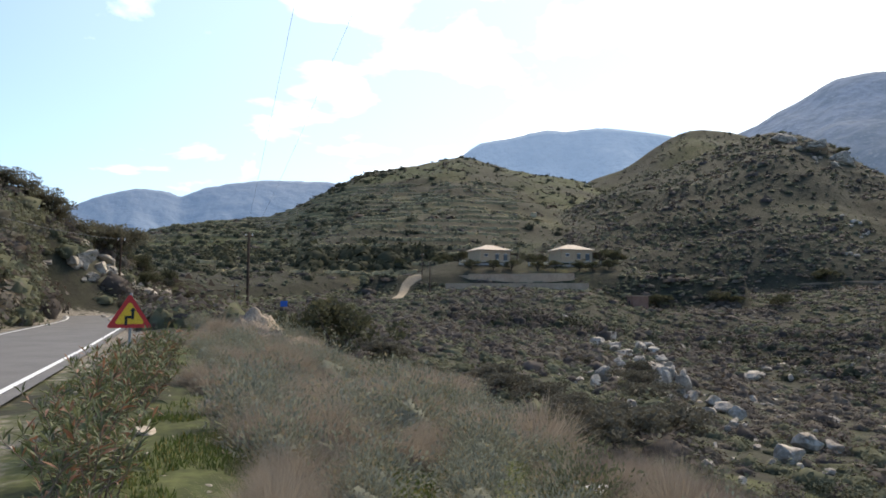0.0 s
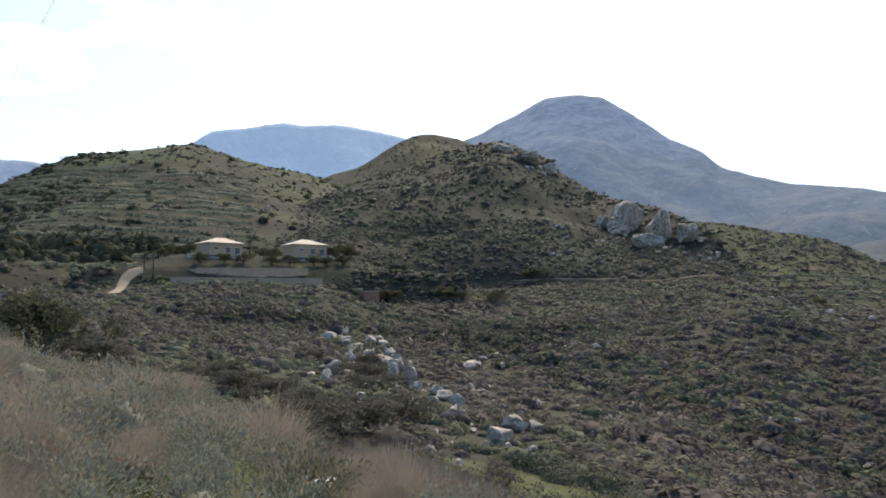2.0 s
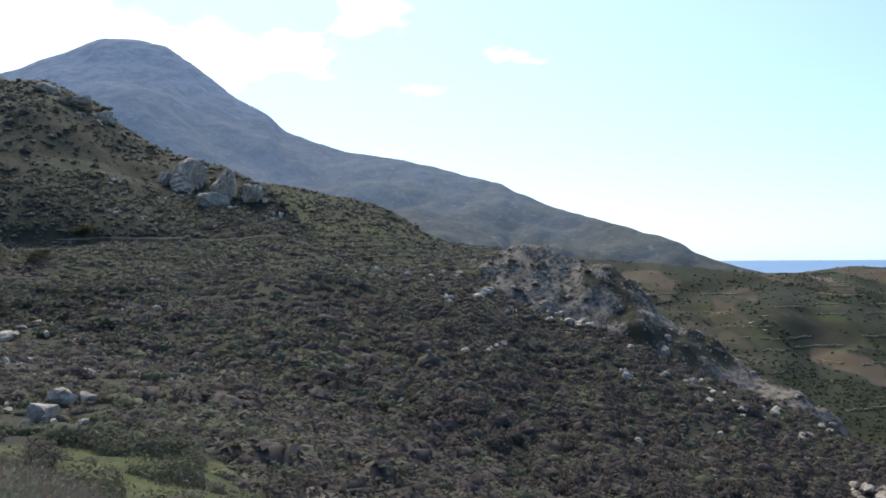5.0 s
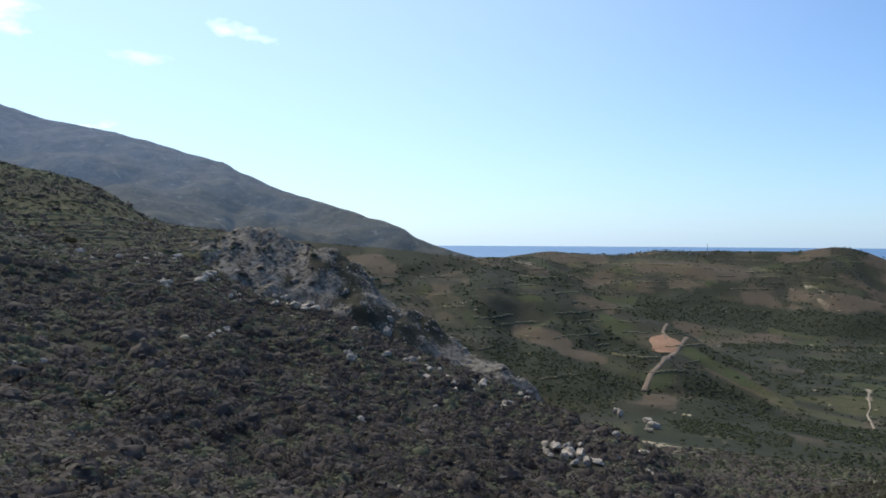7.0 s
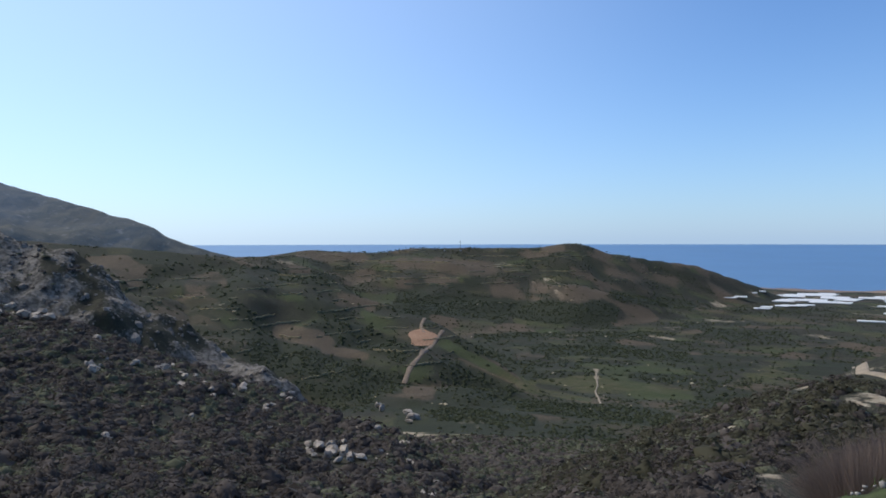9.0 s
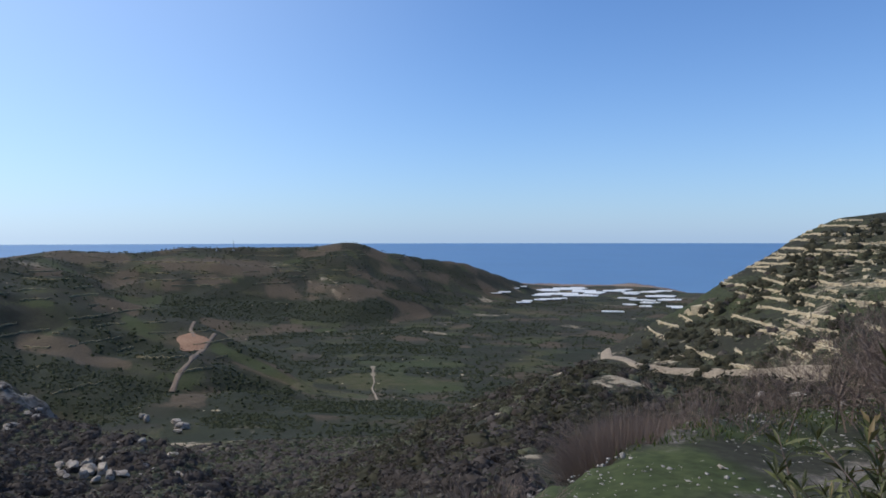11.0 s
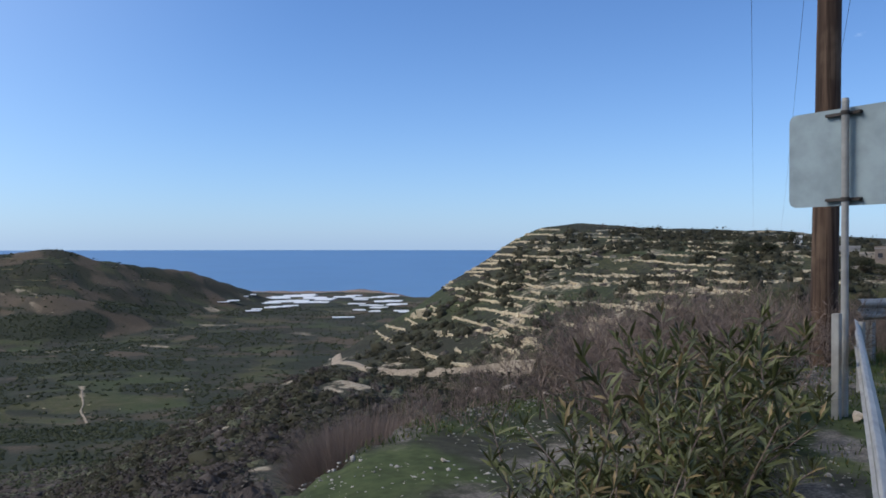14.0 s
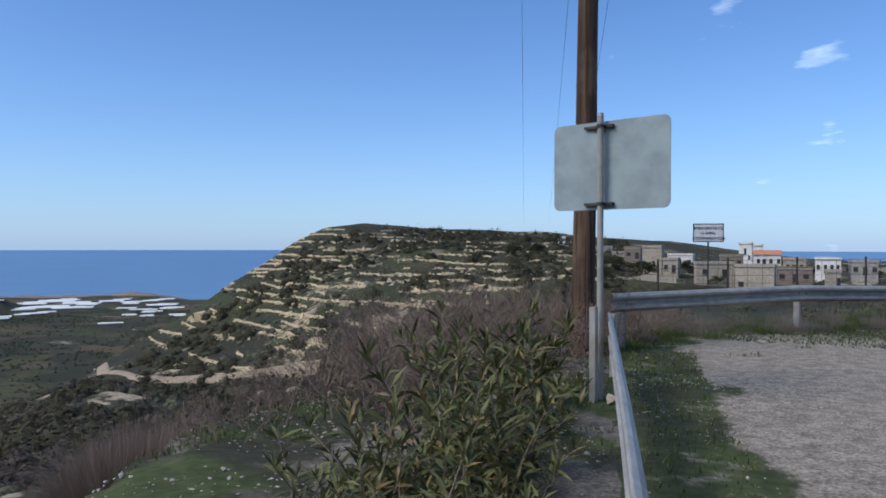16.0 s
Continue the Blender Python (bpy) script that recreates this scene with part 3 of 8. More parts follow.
def build_ground():
    bs = np.concatenate([np.arange(-90, -36, 2.0), np.arange(-36, 50, 0.43), np.arange(50, 86, 0.26), np.arange(86, 182, 0.43), np.arange(182, 270.1, 2.0)])
    ds = np.concatenate([[0.0], np.geomspace(0.1, 12, 52), np.geomspace(12.5, 100, 110), np.arange(101.2, 330, 1.7), np.geomspace(332, 900, 110), np.geomspace(915, 2300, 60), np.geomspace(2450, 4900, 12)])
    D, B = np.meshgrid(ds, bs, indexing="ij")
    X, Y = polar(B, D)
    z, b, d, hs, base, cliffy = ground_parts(X, Y)
    verts = np.stack([X, Y, z], -1).reshape(-1, 3)
    me = fast_mesh("ground", verts, sheet(len(ds), len(bs))[:, ::-1], GROUND, True)
    top = np.argmax(np.stack(hs + [base]), 0)
    n30, n60, n8 = fbm(X, Y, 30, 3, 40), fbm(X, Y, 70, 3, 41), fbm(X, Y, 8, 3, 44)
    grass = 0.24 + 0.35 * n30
    grass += np.where(top == 2, 0.2 + 0.35 * n60, 0) + np.where(top == 5, 0.3, 0) + np.where(top == 10, 0.22, 0)
    grass += np.where((d > 450) & (b > 84) & (b < 128), 0.16 + 0.3 * n60, 0)
    grass = np.where((d < 16) & (b > 70) & (b < 159), 0.75 - 0.25 * ramp(b, 70, 112) + 0.9 * fbm(X, Y, 1.3, 4, 45) * ramp(b, 70, 112) + 0.3 * n8, np.where(d < 30, 0.75 + 0.6 * n8 * ramp(d, 0, 3) - 0.35 * (b > 150) * ramp(d, 14, 17), grass))
    soil = 0.12 + 0.22 * n60 + 0.1 * n8
    soil += np.where((top == 9) & (d > 40), -0.14 - 1.1 * fbm(X, Y, 5, 3, 121), 0)
    soil += np.where(top == 10, 0.19 + 0.45 * fbm(X, Y, 8, 3, 52), 0)
    plot, rim = plots_at(X, Y)
    tilled = np.isin(top, (12, 8, 7)) & (d > 250) & (b > 64) & (b < 140)
    hedge = tilled & (rim < 5) & (d < 900)
    grass = np.where(tilled, np.where(plot < 0.62, 0.2 + 0.3 * n30, 0.5 + 0.4 * n30), np.where(top == 4, 0.26 + 0.25 * n30, np.where((top == 1) & (d > 40), 0.16 + 0.35 * n30, grass)))
    grass = np.where(top == 3, 0.5 + 0.3 * n30, grass)
    soil = np.where(tilled & (plot > 0.97), 0.42 + 0.4 * n8, soil) + np.where((d > 240) & (b > 64), 0.6 * land_use(SCARS, X, Y, z, 0.2), 0)
    grass = np.where((d > 240) & (b > 64), grass + 0.5 * land_use(PASTURES_AND_LIT_RIDGE, X, Y, z) - 0.4 * land_use(WOODS_AND_SHADE, X, Y, z), grass)
    stone = 0.1 + 0.25 * fbm(X, Y, 14, 3, 48)
    stone = np.maximum(stone, cliffy * (0.62 + 0.55 * n8 + 0.35 * n30))
    stone += np.where((top == 1) & (b > 44), 0.12, 0)
    # gravel lay-by inside the rails, road verge
    cov = np.stack([grass, soil, stone, np.ones_like(soil)], -1)
    cov = np.clip(cov, 0, 1).astype(np.float32)
    s_, side_ = road_coords(X, Y)
    verge = ramp(side_, -2.6, -0.6) * ramp(9 - side_, 0, 2) * (s_ < 78) * (0.6 + 0.5 * n8)
    lay = ramp(B + 3.5 * fbm(X, Y, 1.1, 3, 56) - np.interp(D, [3, 5.2, 6.3, 8.5, 13.6], [172, 170.5, 169, 166.5, 164.5]), -1.5, 1.5) * ramp(16.0 - D, 0, 2.5) * ramp(250 - B + 12 * fbm(X, Y, 1.4, 3, 59), 0, 25)
    bare = (B > 105) & (B < 159) & (D < 14)
    grit = np.maximum(np.maximum(lay * (0.85 + 0.3 * fbm(X, Y, 2.6, 3, 49)) + 0.3 * (B > 159) * (D < 16), verge), np.where(bare, 0.37 + 1.15 * fbm(X, Y, 0.95, 4, 50) + 0.25 * fbm(X, Y, 3, 2, 51), 0) * ramp(B + 6 * fbm(X, Y, 1.1, 2, 58), 104, 116) * ramp(D, 0.6, 1.6))
    g = me.color_attributes.new("gravel", "FLOAT_COLOR", "POINT")
    pale = np.clip(np.where(B > 160, 1, 0) + ramp(side_, -1.2, 0.5), 0, 1)
    bare_field = np.where((D > 240) & (B > 64), land_use(FIELDS, X, Y, z) * 0.85 - land_use(WOODS_AND_SHADE, X, Y, z) - 0.8 * land_use(PASTURES_AND_LIT_RIDGE, X, Y, z), 0)
    g.data.foreach_set("color", np.stack([np.clip(grit, 0, 1), pale, np.clip(bare_field + np.where(tilled, np.where((plot > 0.4) & (plot < 0.62), 0.55 + 0.5 * n30, 0), 0) + np.where((top == 7) | ((top == 8) & (D > 900)), 0.3 + 0.55 * fbm(X, Y, 70, 3, 54), np.where((top == 12) & (D > 260) & (B > 66), 0.2 + 0.75 * fbm(X, Y, 110, 3, 57), 0)), 0, 1), grit * 0 + 1], -1).astype(np.float32).ravel())
    dark = np.where(tilled & (plot < np.where(d < 460, 0.88, np.where(d < 620, 0.62, 0.42))), 0.55 + 0.5 * n30, 0) + np.where(hedge, 0.6, 0)
    far_land = (d > 240) & (b > 64)
    wood, field, pasture = (np.where(far_land, land_use(k, X, Y, z), 0) for k in (WOODS_AND_SHADE, FIELDS, PASTURES_AND_LIT_RIDGE))
    # the wood strips also darken the ground in place of cloud and slope shade
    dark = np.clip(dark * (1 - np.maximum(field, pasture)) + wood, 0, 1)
    brown = ramp(d, 60, 160) * np.where(tilled, 0.5, 1.0)
    q = me.color_attributes.new("plots", "FLOAT_COLOR", "POINT")
    q.data.foreach_set("color", np.clip(np.stack([dark, brown, ramp(34 - d, 0, 8), dark * 0 + 1], -1), 0, 1).astype(np.float32).ravel())
    a = me.color_attributes.new("cover", "FLOAT_COLOR", "POINT")
    a.data.foreach_set("color", cov.ravel())
    tagged(new("ground", me), "scrub-covered hills and valley with dry grass, stones and bare earth", "ground", kind="structure")


build_ground()


def build_sea():
    bs, ds = np.arange(60, 196, 2.0), np.array([1500, 1700, 1900, 2200, 2600, 3100, 3700, 4300, 4920.0])
    D, B = np.meshgrid(ds, bs, indexing="ij")
    X, Y = polar(B, D)
    rise = (np.clip((D - 2000) / 2920, 0, 1)) ** 1.3
    Z = SEA_Z + rise * (123 - 4920 * math.tan(radians(0.35)))
    me = fast_mesh("water_sea", np.stack([X, Y, Z], -1).reshape(-1, 3), sheet(len(ds), len(bs))[:, ::-1], SEA, True)
    tagged(new("water_sea", me), "calm deep blue open sea reaching the horizon", "sea", kind="structure")


build_sea()


def mountain(name, crest, far, foot, low, material, label, craggy, step=0.12):
    """A distant range: a front slope with gullies that rises to its crest, and a short back."""
    b0, b1 = crest[0][0], crest[-1][0]
    bs = np.arange(b0, b1 + 0.01, step)
    top, fars, feet = along(crest, 0.25), along(far, 2), along(foot, 2)
    s = np.concatenate([np.linspace(0, 1, 46), np.linspace(1.05, 1.4, 5)])
    S, B = np.meshgrid(s, bs, indexing="ij")
    foot_z = at(along(low, 2), B)
    D = at(feet, B) + (at(fars, B) - at(feet, B)) * S
    zt = EYE + at(fars, B) * np.tan(np.radians(at(top, B)))
    X, Y = polar(B, D)
    gully = 1 - 2.2 * np.abs(fbm(X, Y, 520, 5, 60))
    Z = np.where(S <= 1, foot_z + (zt - foot_z) * np.clip(S, 0, 1) ** 1.15, zt - (S - 1) * (zt - foot_z) * 1.4)
    Z = Z - gully * craggy * np.sin(np.clip(S, 0, 1) * math.pi) - np.abs(fbm(X, Y, 90, 3, 66)) * craggy * 0.12
    me = fast_mesh(name, np.stack([X, Y, Z], -1).reshape(-1, 3), sheet(len(s), len(bs))[:, ::-1], material, True)
    tagged(new(name, me), label, "mountain", kind="structure")


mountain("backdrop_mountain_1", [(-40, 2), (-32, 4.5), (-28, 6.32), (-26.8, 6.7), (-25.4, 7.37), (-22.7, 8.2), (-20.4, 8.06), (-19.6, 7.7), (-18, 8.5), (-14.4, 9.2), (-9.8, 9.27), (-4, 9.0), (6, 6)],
         [(0, 4000)], [(0, 2900)], [(0, 60)], FAR_A, "mountain range behind the terraced hill, painted hazy blue", 90)
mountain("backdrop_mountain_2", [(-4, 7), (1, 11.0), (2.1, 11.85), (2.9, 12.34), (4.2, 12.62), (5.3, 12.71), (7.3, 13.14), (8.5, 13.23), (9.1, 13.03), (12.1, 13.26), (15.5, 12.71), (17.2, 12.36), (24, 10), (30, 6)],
         [(0, 4300)], [(0, 3100)], [(0, 60)], FAR_B, "flat-topped mountain far behind the hills, pale blue with painted haze", 90)
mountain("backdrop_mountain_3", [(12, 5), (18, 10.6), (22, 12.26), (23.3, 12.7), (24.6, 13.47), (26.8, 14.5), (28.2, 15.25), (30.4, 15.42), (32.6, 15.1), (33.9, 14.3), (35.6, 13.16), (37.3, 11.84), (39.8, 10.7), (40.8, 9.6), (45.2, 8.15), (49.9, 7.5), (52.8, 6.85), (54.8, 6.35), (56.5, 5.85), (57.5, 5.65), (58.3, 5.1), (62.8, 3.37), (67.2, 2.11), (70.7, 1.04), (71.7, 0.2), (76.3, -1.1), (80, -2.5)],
         [(12, 3200), (32, 3000), (50, 2300), (70, 1750), (80, 1600)], [(12, 1300), (32, 1200), (50, 1000), (80, 1300)], [(50, -20), (62, -60), (74, -140), (80, -160)], FAR_C, "bare mountain with a flat peak and a long flank, blue-grey with painted haze", 70, 0.1)


def sight(b, angle, near=3.0):
    """The place on the ground that is met at that bearing and height angle from the viewpoint: x, y, z and the distance."""
    d = np.concatenate([np.arange(near, 60, 0.1), np.arange(60, 420, 0.5), np.arange(420, 2400, 2.0)])
    x, y = polar(b, d)
    hit = np.nonzero(height(x, y) >= EYE + d * math.tan(radians(angle)))[0]
    i = hit[0] if len(hit) else len(d) - 1
    return float(x[i]), float(y[i]), float(height(x[i:i + 1], y[i:i + 1])[0]), float(d[i])


def place(b, d, sink=0.0):
    """The place on the ground at that bearing and distance."""
    x, y = polar(b, d)
    return float(x), float(y), float(height(np.array([x]), np.array([y]))[0]) - sink

# ---- building helpers ----
def part(name, bm, material, parent=None, label=""):
    """Links a bmesh as one mesh object, under a thing or a part."""
    me = bpy.data.meshes.new(name)
    bm.to_mesh(me)
    bm.free()
    me.materials.append(material)
    ob = new(name, me)
    ob.parent = parent
    return tagged(ob, label)


def thing(name, m, label, category, group="", kind=""):
    ob = new(name)
    ob.matrix_world = m
    return tagged(ob, label, category, group, kind)


def box(bm, sx, sy, sz, x=0.0, y=0.0, z=0.0, turn=None, bevel=0.0):
    """A box with its centre at x, y, z."""
    m = Matrix.Translation((x, y, z)) @ (turn or Matrix.Identity(4)) @ Matrix.Diagonal((sx, sy, sz, 1))
    made = bmesh.ops.create_cube(bm, size=1.0, matrix=m)["verts"]
    if bevel:
        bmesh.ops.bevel(bm, geom=list({e for v in made for e in v.link_edges}), offset=bevel, segments=2, affect="EDGES")
    return bm


def rod(bm, a, b, r0, r1=None, sides=8):
    """A round bar from a to b."""
    a, b = Vector(a), Vector(b)
    axis = b - a
    m = Matrix.Translation((a + b) / 2) @ axis.to_track_quat("Z", "Y").to_matrix().to_4x4()
    bmesh.ops.create_cone(bm, cap_ends=True, segments=sides, radius1=r0, radius2=r0 if r1 is None else r1, depth=axis.length, matrix=m)
    return bm


def slab(bm, outline, z0, z1):
    """A flat plate: an outline in x, y raised from z0 to z1."""
    low = [bm.verts.new((x, y, z0)) for x, y in outline]
    high = [bm.verts.new((x, y, z1)) for x, y in outline]
    bm.faces.new(low[::-1]), bm.faces.new(high)
    for i in range(len(low)):
        j = (i + 1) % len(low)
        bm.faces.new((low[i], low[j], high[j], high[i]))
    return bm


def fresh():
    return bmesh.new()


def facing(b, d, z, turn=0.0):
    """A pose at that bearing and distance whose -y side looks back to the viewpoint, turned further by some degrees."""
    x, y = polar(b, d)
    return pose(float(x), float(y), z, 0, 0, -b + turn)


TRACKS = []


def ribbon(name, spots, width, material, label, category, lift=0.12, crown=0.0):
    """A track that lies on the ground along (x, y) spots."""
    pts = np.array(spots, float)
    seg = np.hypot(*np.diff(pts, axis=0).T)
    s = np.concatenate([[0], np.cumsum(seg)])
    n = max(8, int(s[-1] / max(0.7, width * 0.4)))
    u = np.linspace(0, s[-1], n)
    cx, cy = np.interp(u, s, pts[:, 0]), np.interp(u, s, pts[:, 1])
    k = np.ones(5) / 5
    cx[2:-2], cy[2:-2] = np.convolve(cx, k, "valid"), np.convolve(cy, k, "valid")
    tx, ty = np.gradient(cx), np.gradient(cy)
    ln = np.hypot(tx, ty) + 1e-9
    nx, ny = -ty / ln, tx / ln
    wob = 1 + 0.25 * fbm(cx, cy, width * 3, 2, 77) * (crown == 0)
    TRACKS.extend((float(a), float(b), width * 0.55 + 0.6) for a, b in zip(cx, cy))
    across = np.linspace(-0.5, 0.5, 7)
    X = cx[:, None] + nx[:, None] * across * (width * wob)[:, None]
    Y = cy[:, None] + ny[:, None] * across * (width * wob)[:, None]
    Z = height(X, Y) + lift - (np.abs(across) > 0.45) * (lift + 0.1)
    me = fast_mesh(name, np.stack([X, Y, Z], -1).reshape(-1, 3), sheet(n, 7), material, True)
    return tagged(new(name, me), label, category, kind="structure")


PALE_EARTH = plain("pale_track_earth", (0.23, 0.18, 0.12), (0.34, 0.275, 0.195), 0.3, 0.95)
BANK_EARTH = plain("brown_bank_earth", (0.17, 0.125, 0.085), (0.25, 0.19, 0.135), 0.3, 0.95)
RED_EARTH = plain("red_clearing_earth", (0.27, 0.15, 0.085), (0.35, 0.21, 0.125), 0.1, 0.95)
SAND_ROCK = plain("pale_sandstone_bank", (0.34, 0.27, 0.16), (0.58, 0.48, 0.31), 0.35, 0.95, bump=0.6)
CONCRETE = plain("grey_concrete", (0.36, 0.25, 0.165), (0.46, 0.335, 0.23), 0.5, 0.9)
WHITE_WALL = plain("white_wall", (0.60, 0.58, 0.54), (0.74, 0.72, 0.68), 0.5, 0.85)
BEIGE_WALL = plain("weathered_beige_wall", (0.30, 0.255, 0.20), (0.40, 0.35, 0.28), 0.3, 0.9)
PARAPET = plain("dusty_parapet_plaster", (0.33, 0.295, 0.24), (0.42, 0.38, 0.32), 0.6, 0.9)
GREY_WALL = plain("bare_block_wall", (0.26, 0.24, 0.22), (0.34, 0.32, 0.29), 0.3, 0.9)
RED_ROOF = plain("red_clay_roof", (0.38, 0.17, 0.10), (0.46, 0.23, 0.14), 0.6, 0.85)
DARK_GLASS = plain("dark_window", (0.03, 0.03, 0.035), (0.06, 0.06, 0.065), 1.0, 0.25, specular=0.5)
BRICK = plain("bare_red_brick", (0.24, 0.12, 0.08), (0.30, 0.17, 0.12), 1.5, 0.9)
BLOCK = plain("dark_weathered_block", (0.16, 0.125, 0.10), (0.23, 0.19, 0.155), 0.6, 0.9)
PLASTIC = plain("greenhouse_plastic", (0.66, 0.65, 0.61), (0.80, 0.79, 0.75), 0.05, 0.5)
SIGN_RED = plain("sign_red", (0.50, 0.02, 0.02), (0.58, 0.035, 0.03), 4, 0.5, specular=0.4)
SIGN_YELLOW = plain("sign_yellow", (0.80, 0.42, 0.015), (0.86, 0.48, 0.03), 4, 0.5, specular=0.4)
SIGN_BLACK = plain("sign_black", (0.015, 0.015, 0.015), (0.03, 0.03, 0.03), 4, 0.6)
SIGN_BACK = plain("grey_sign_back", (0.25, 0.30, 0.31), (0.28, 0.335, 0.345), 1.2, 0.6, 0.1, 0.3, fine=3)
SIGN_BLUE = plain("sign_blue", (0.02, 0.10, 0.42), (0.03, 0.14, 0.5), 3, 0.5)
SIGN_WHITE = plain("sign_white", (0.55, 0.56, 0.57), (0.65, 0.66, 0.67), 4, 0.6)
DARK_STEEL = plain("rusty_dark_steel", (0.05, 0.045, 0.04), (0.09, 0.075, 0.065), 6, 0.7, 0.5)
WIRE = plain("black_cable", (0.03, 0.03, 0.03), (0.05, 0.05, 0.05), 10, 0.6)
BARK = plain("tree_bark", (0.05, 0.04, 0.03), (0.10, 0.08, 0.06), 4, 0.9, bump=0.6)

# ---- road ----
def road_point(s, side):
    """A place on the road: s metres along from beside the viewpoint, side metres left of its near edge."""
    a = radians(ROAD_HEADING)
    off = side + road_bend(s)
    return -2.55 + math.sin(a) * s - math.cos(a) * off, math.cos(a) * s + math.sin(a) * off


def road_strip(name, s0, s1, side0, side1, lift, material, label, category):
    s = np.linspace(s0, s1, int(abs(s1 - s0) / 1.0) + 2)
    sides = np.linspace(side0, side1, 6)
    X = np.stack([road_point(s, v)[0] for v in sides], 1)
    Y = np.stack([road_point(s, v)[1] for v in sides], 1)
    Z = np.repeat(road_level(s)[:, None], 6, 1) + lift - 0.006 * np.abs(sides - 2.8)
    me = fast_mesh(name, np.stack([X, Y, Z], -1).reshape(-1, 3), sheet(len(s), 6), material, True)
    return tagged(new(name, me), label, category, kind="structure")


road_strip("road", -40, 105, 0.0, 5.6, 0.03, ASPHALT, "grey worn asphalt country road", "road")
road_strip("road_edge_line", -30, 100, 0.28, 0.42, 0.048, WHITE_LINE, "worn white painted edge line on the road", "road marking")
road_strip("road_edge_line_far", -30, 100, 5.15, 5.27, 0.048, WHITE_LINE, "worn white painted edge line on the road", "road marking")

# ---- tracks, banks and clearings ----
def spots(*angles):
    pts = []
    for i in range(0, len(angles), 2):
        x, y, z, d = sight(angles[i], angles[i + 1])
        pts.append((x, y))
    return pts


TRACK_BROWN = plain("brown_track_earth", (0.12, 0.088, 0.06), (0.19, 0.145, 0.10), 0.6, 0.95)
ribbon("villa_track", spots(-3.64, 0.36, -2.98, 1.11, -2.68, 1.77, -1.69, 2.20), 2.6, PALE_EARTH, "pale dirt track climbing to the villas", "track")
ribbon("valley_track", spots(88.94, -11.08, 89.42, -9.8, 90.2, -8.9, 90.9, -8.28, 91.64, -7.4, 91.95, -7.0), 3.4, BANK_EARTH, "winding pale dirt track through the valley", "track", 0.5)
ribbon("upper_valley_track", spots(90.5, -7.2, 90.25, -6.6, 90.55, -6.05), 3.0, BANK_EARTH, "pale dirt track climbing from the clearing", "track", 0.5)


def clearing(b, angle, wide, deep):
    """A round bare patch that follows the ground."""
    cx, cy, cz, d = sight(b, angle)
    r, a = np.meshgrid(np.linspace(0, 1, 9), np.linspace(0, 2 * math.pi, 37), indexing="ij")
    edge = 1 + 0.12 * np.sin(a * 3 + 1) + 0.08 * np.sin(a * 5)
    u, v = np.cos(a) * r * edge * wide / 2, np.sin(a) * r * edge * deep / 2
    t = radians(b)
    X, Y = cx + u * math.cos(t) + v * math.sin(t), cy - u * math.sin(t) + v * math.cos(t)
    me = fast_mesh("red_clearing", np.stack([X, Y, height(X, Y) + 0.5], -1).reshape(-1, 3), sheet(9, 37), RED_EARTH)
    tagged(new("red_clearing", me), "cleared patch of red earth beside the track", "clearing", kind="structure")
    for k in range(3):
        TRACKS.extend([(cx + k * 6 - 6, cy, wide * 0.5)] * 2)


clearing(90.35, -7.6, 21.0, 40.0)
ribbon("mesa_track", spots(120.91, -8.57, 121.43, -8.95, 123.60, -9.52, 127.04, -9.80, 130.42, -9.74, 133.31, -9.55, 136.52, -9.27), 2.4, PALE_EARTH, "pale dirt track round the foot of the terraced hill", "track", 0.2)
ribbon("valley_path", spots(103.60, -9.92, 103.72, -10.95, 103.55, -11.35, 103.96, -12.26), 1.4, PALE_EARTH, "pale dirt path between olive groves", "track", 0.4)
ribbon("hill_road", spots(25.08, 1.38, 29.00, 1.47, 33.31, 1.54, 37.55, 1.43, 41.66, 1.49), 0.8, TRACK_BROWN, "narrow earth road cut along the hillside", "track", 0.1)


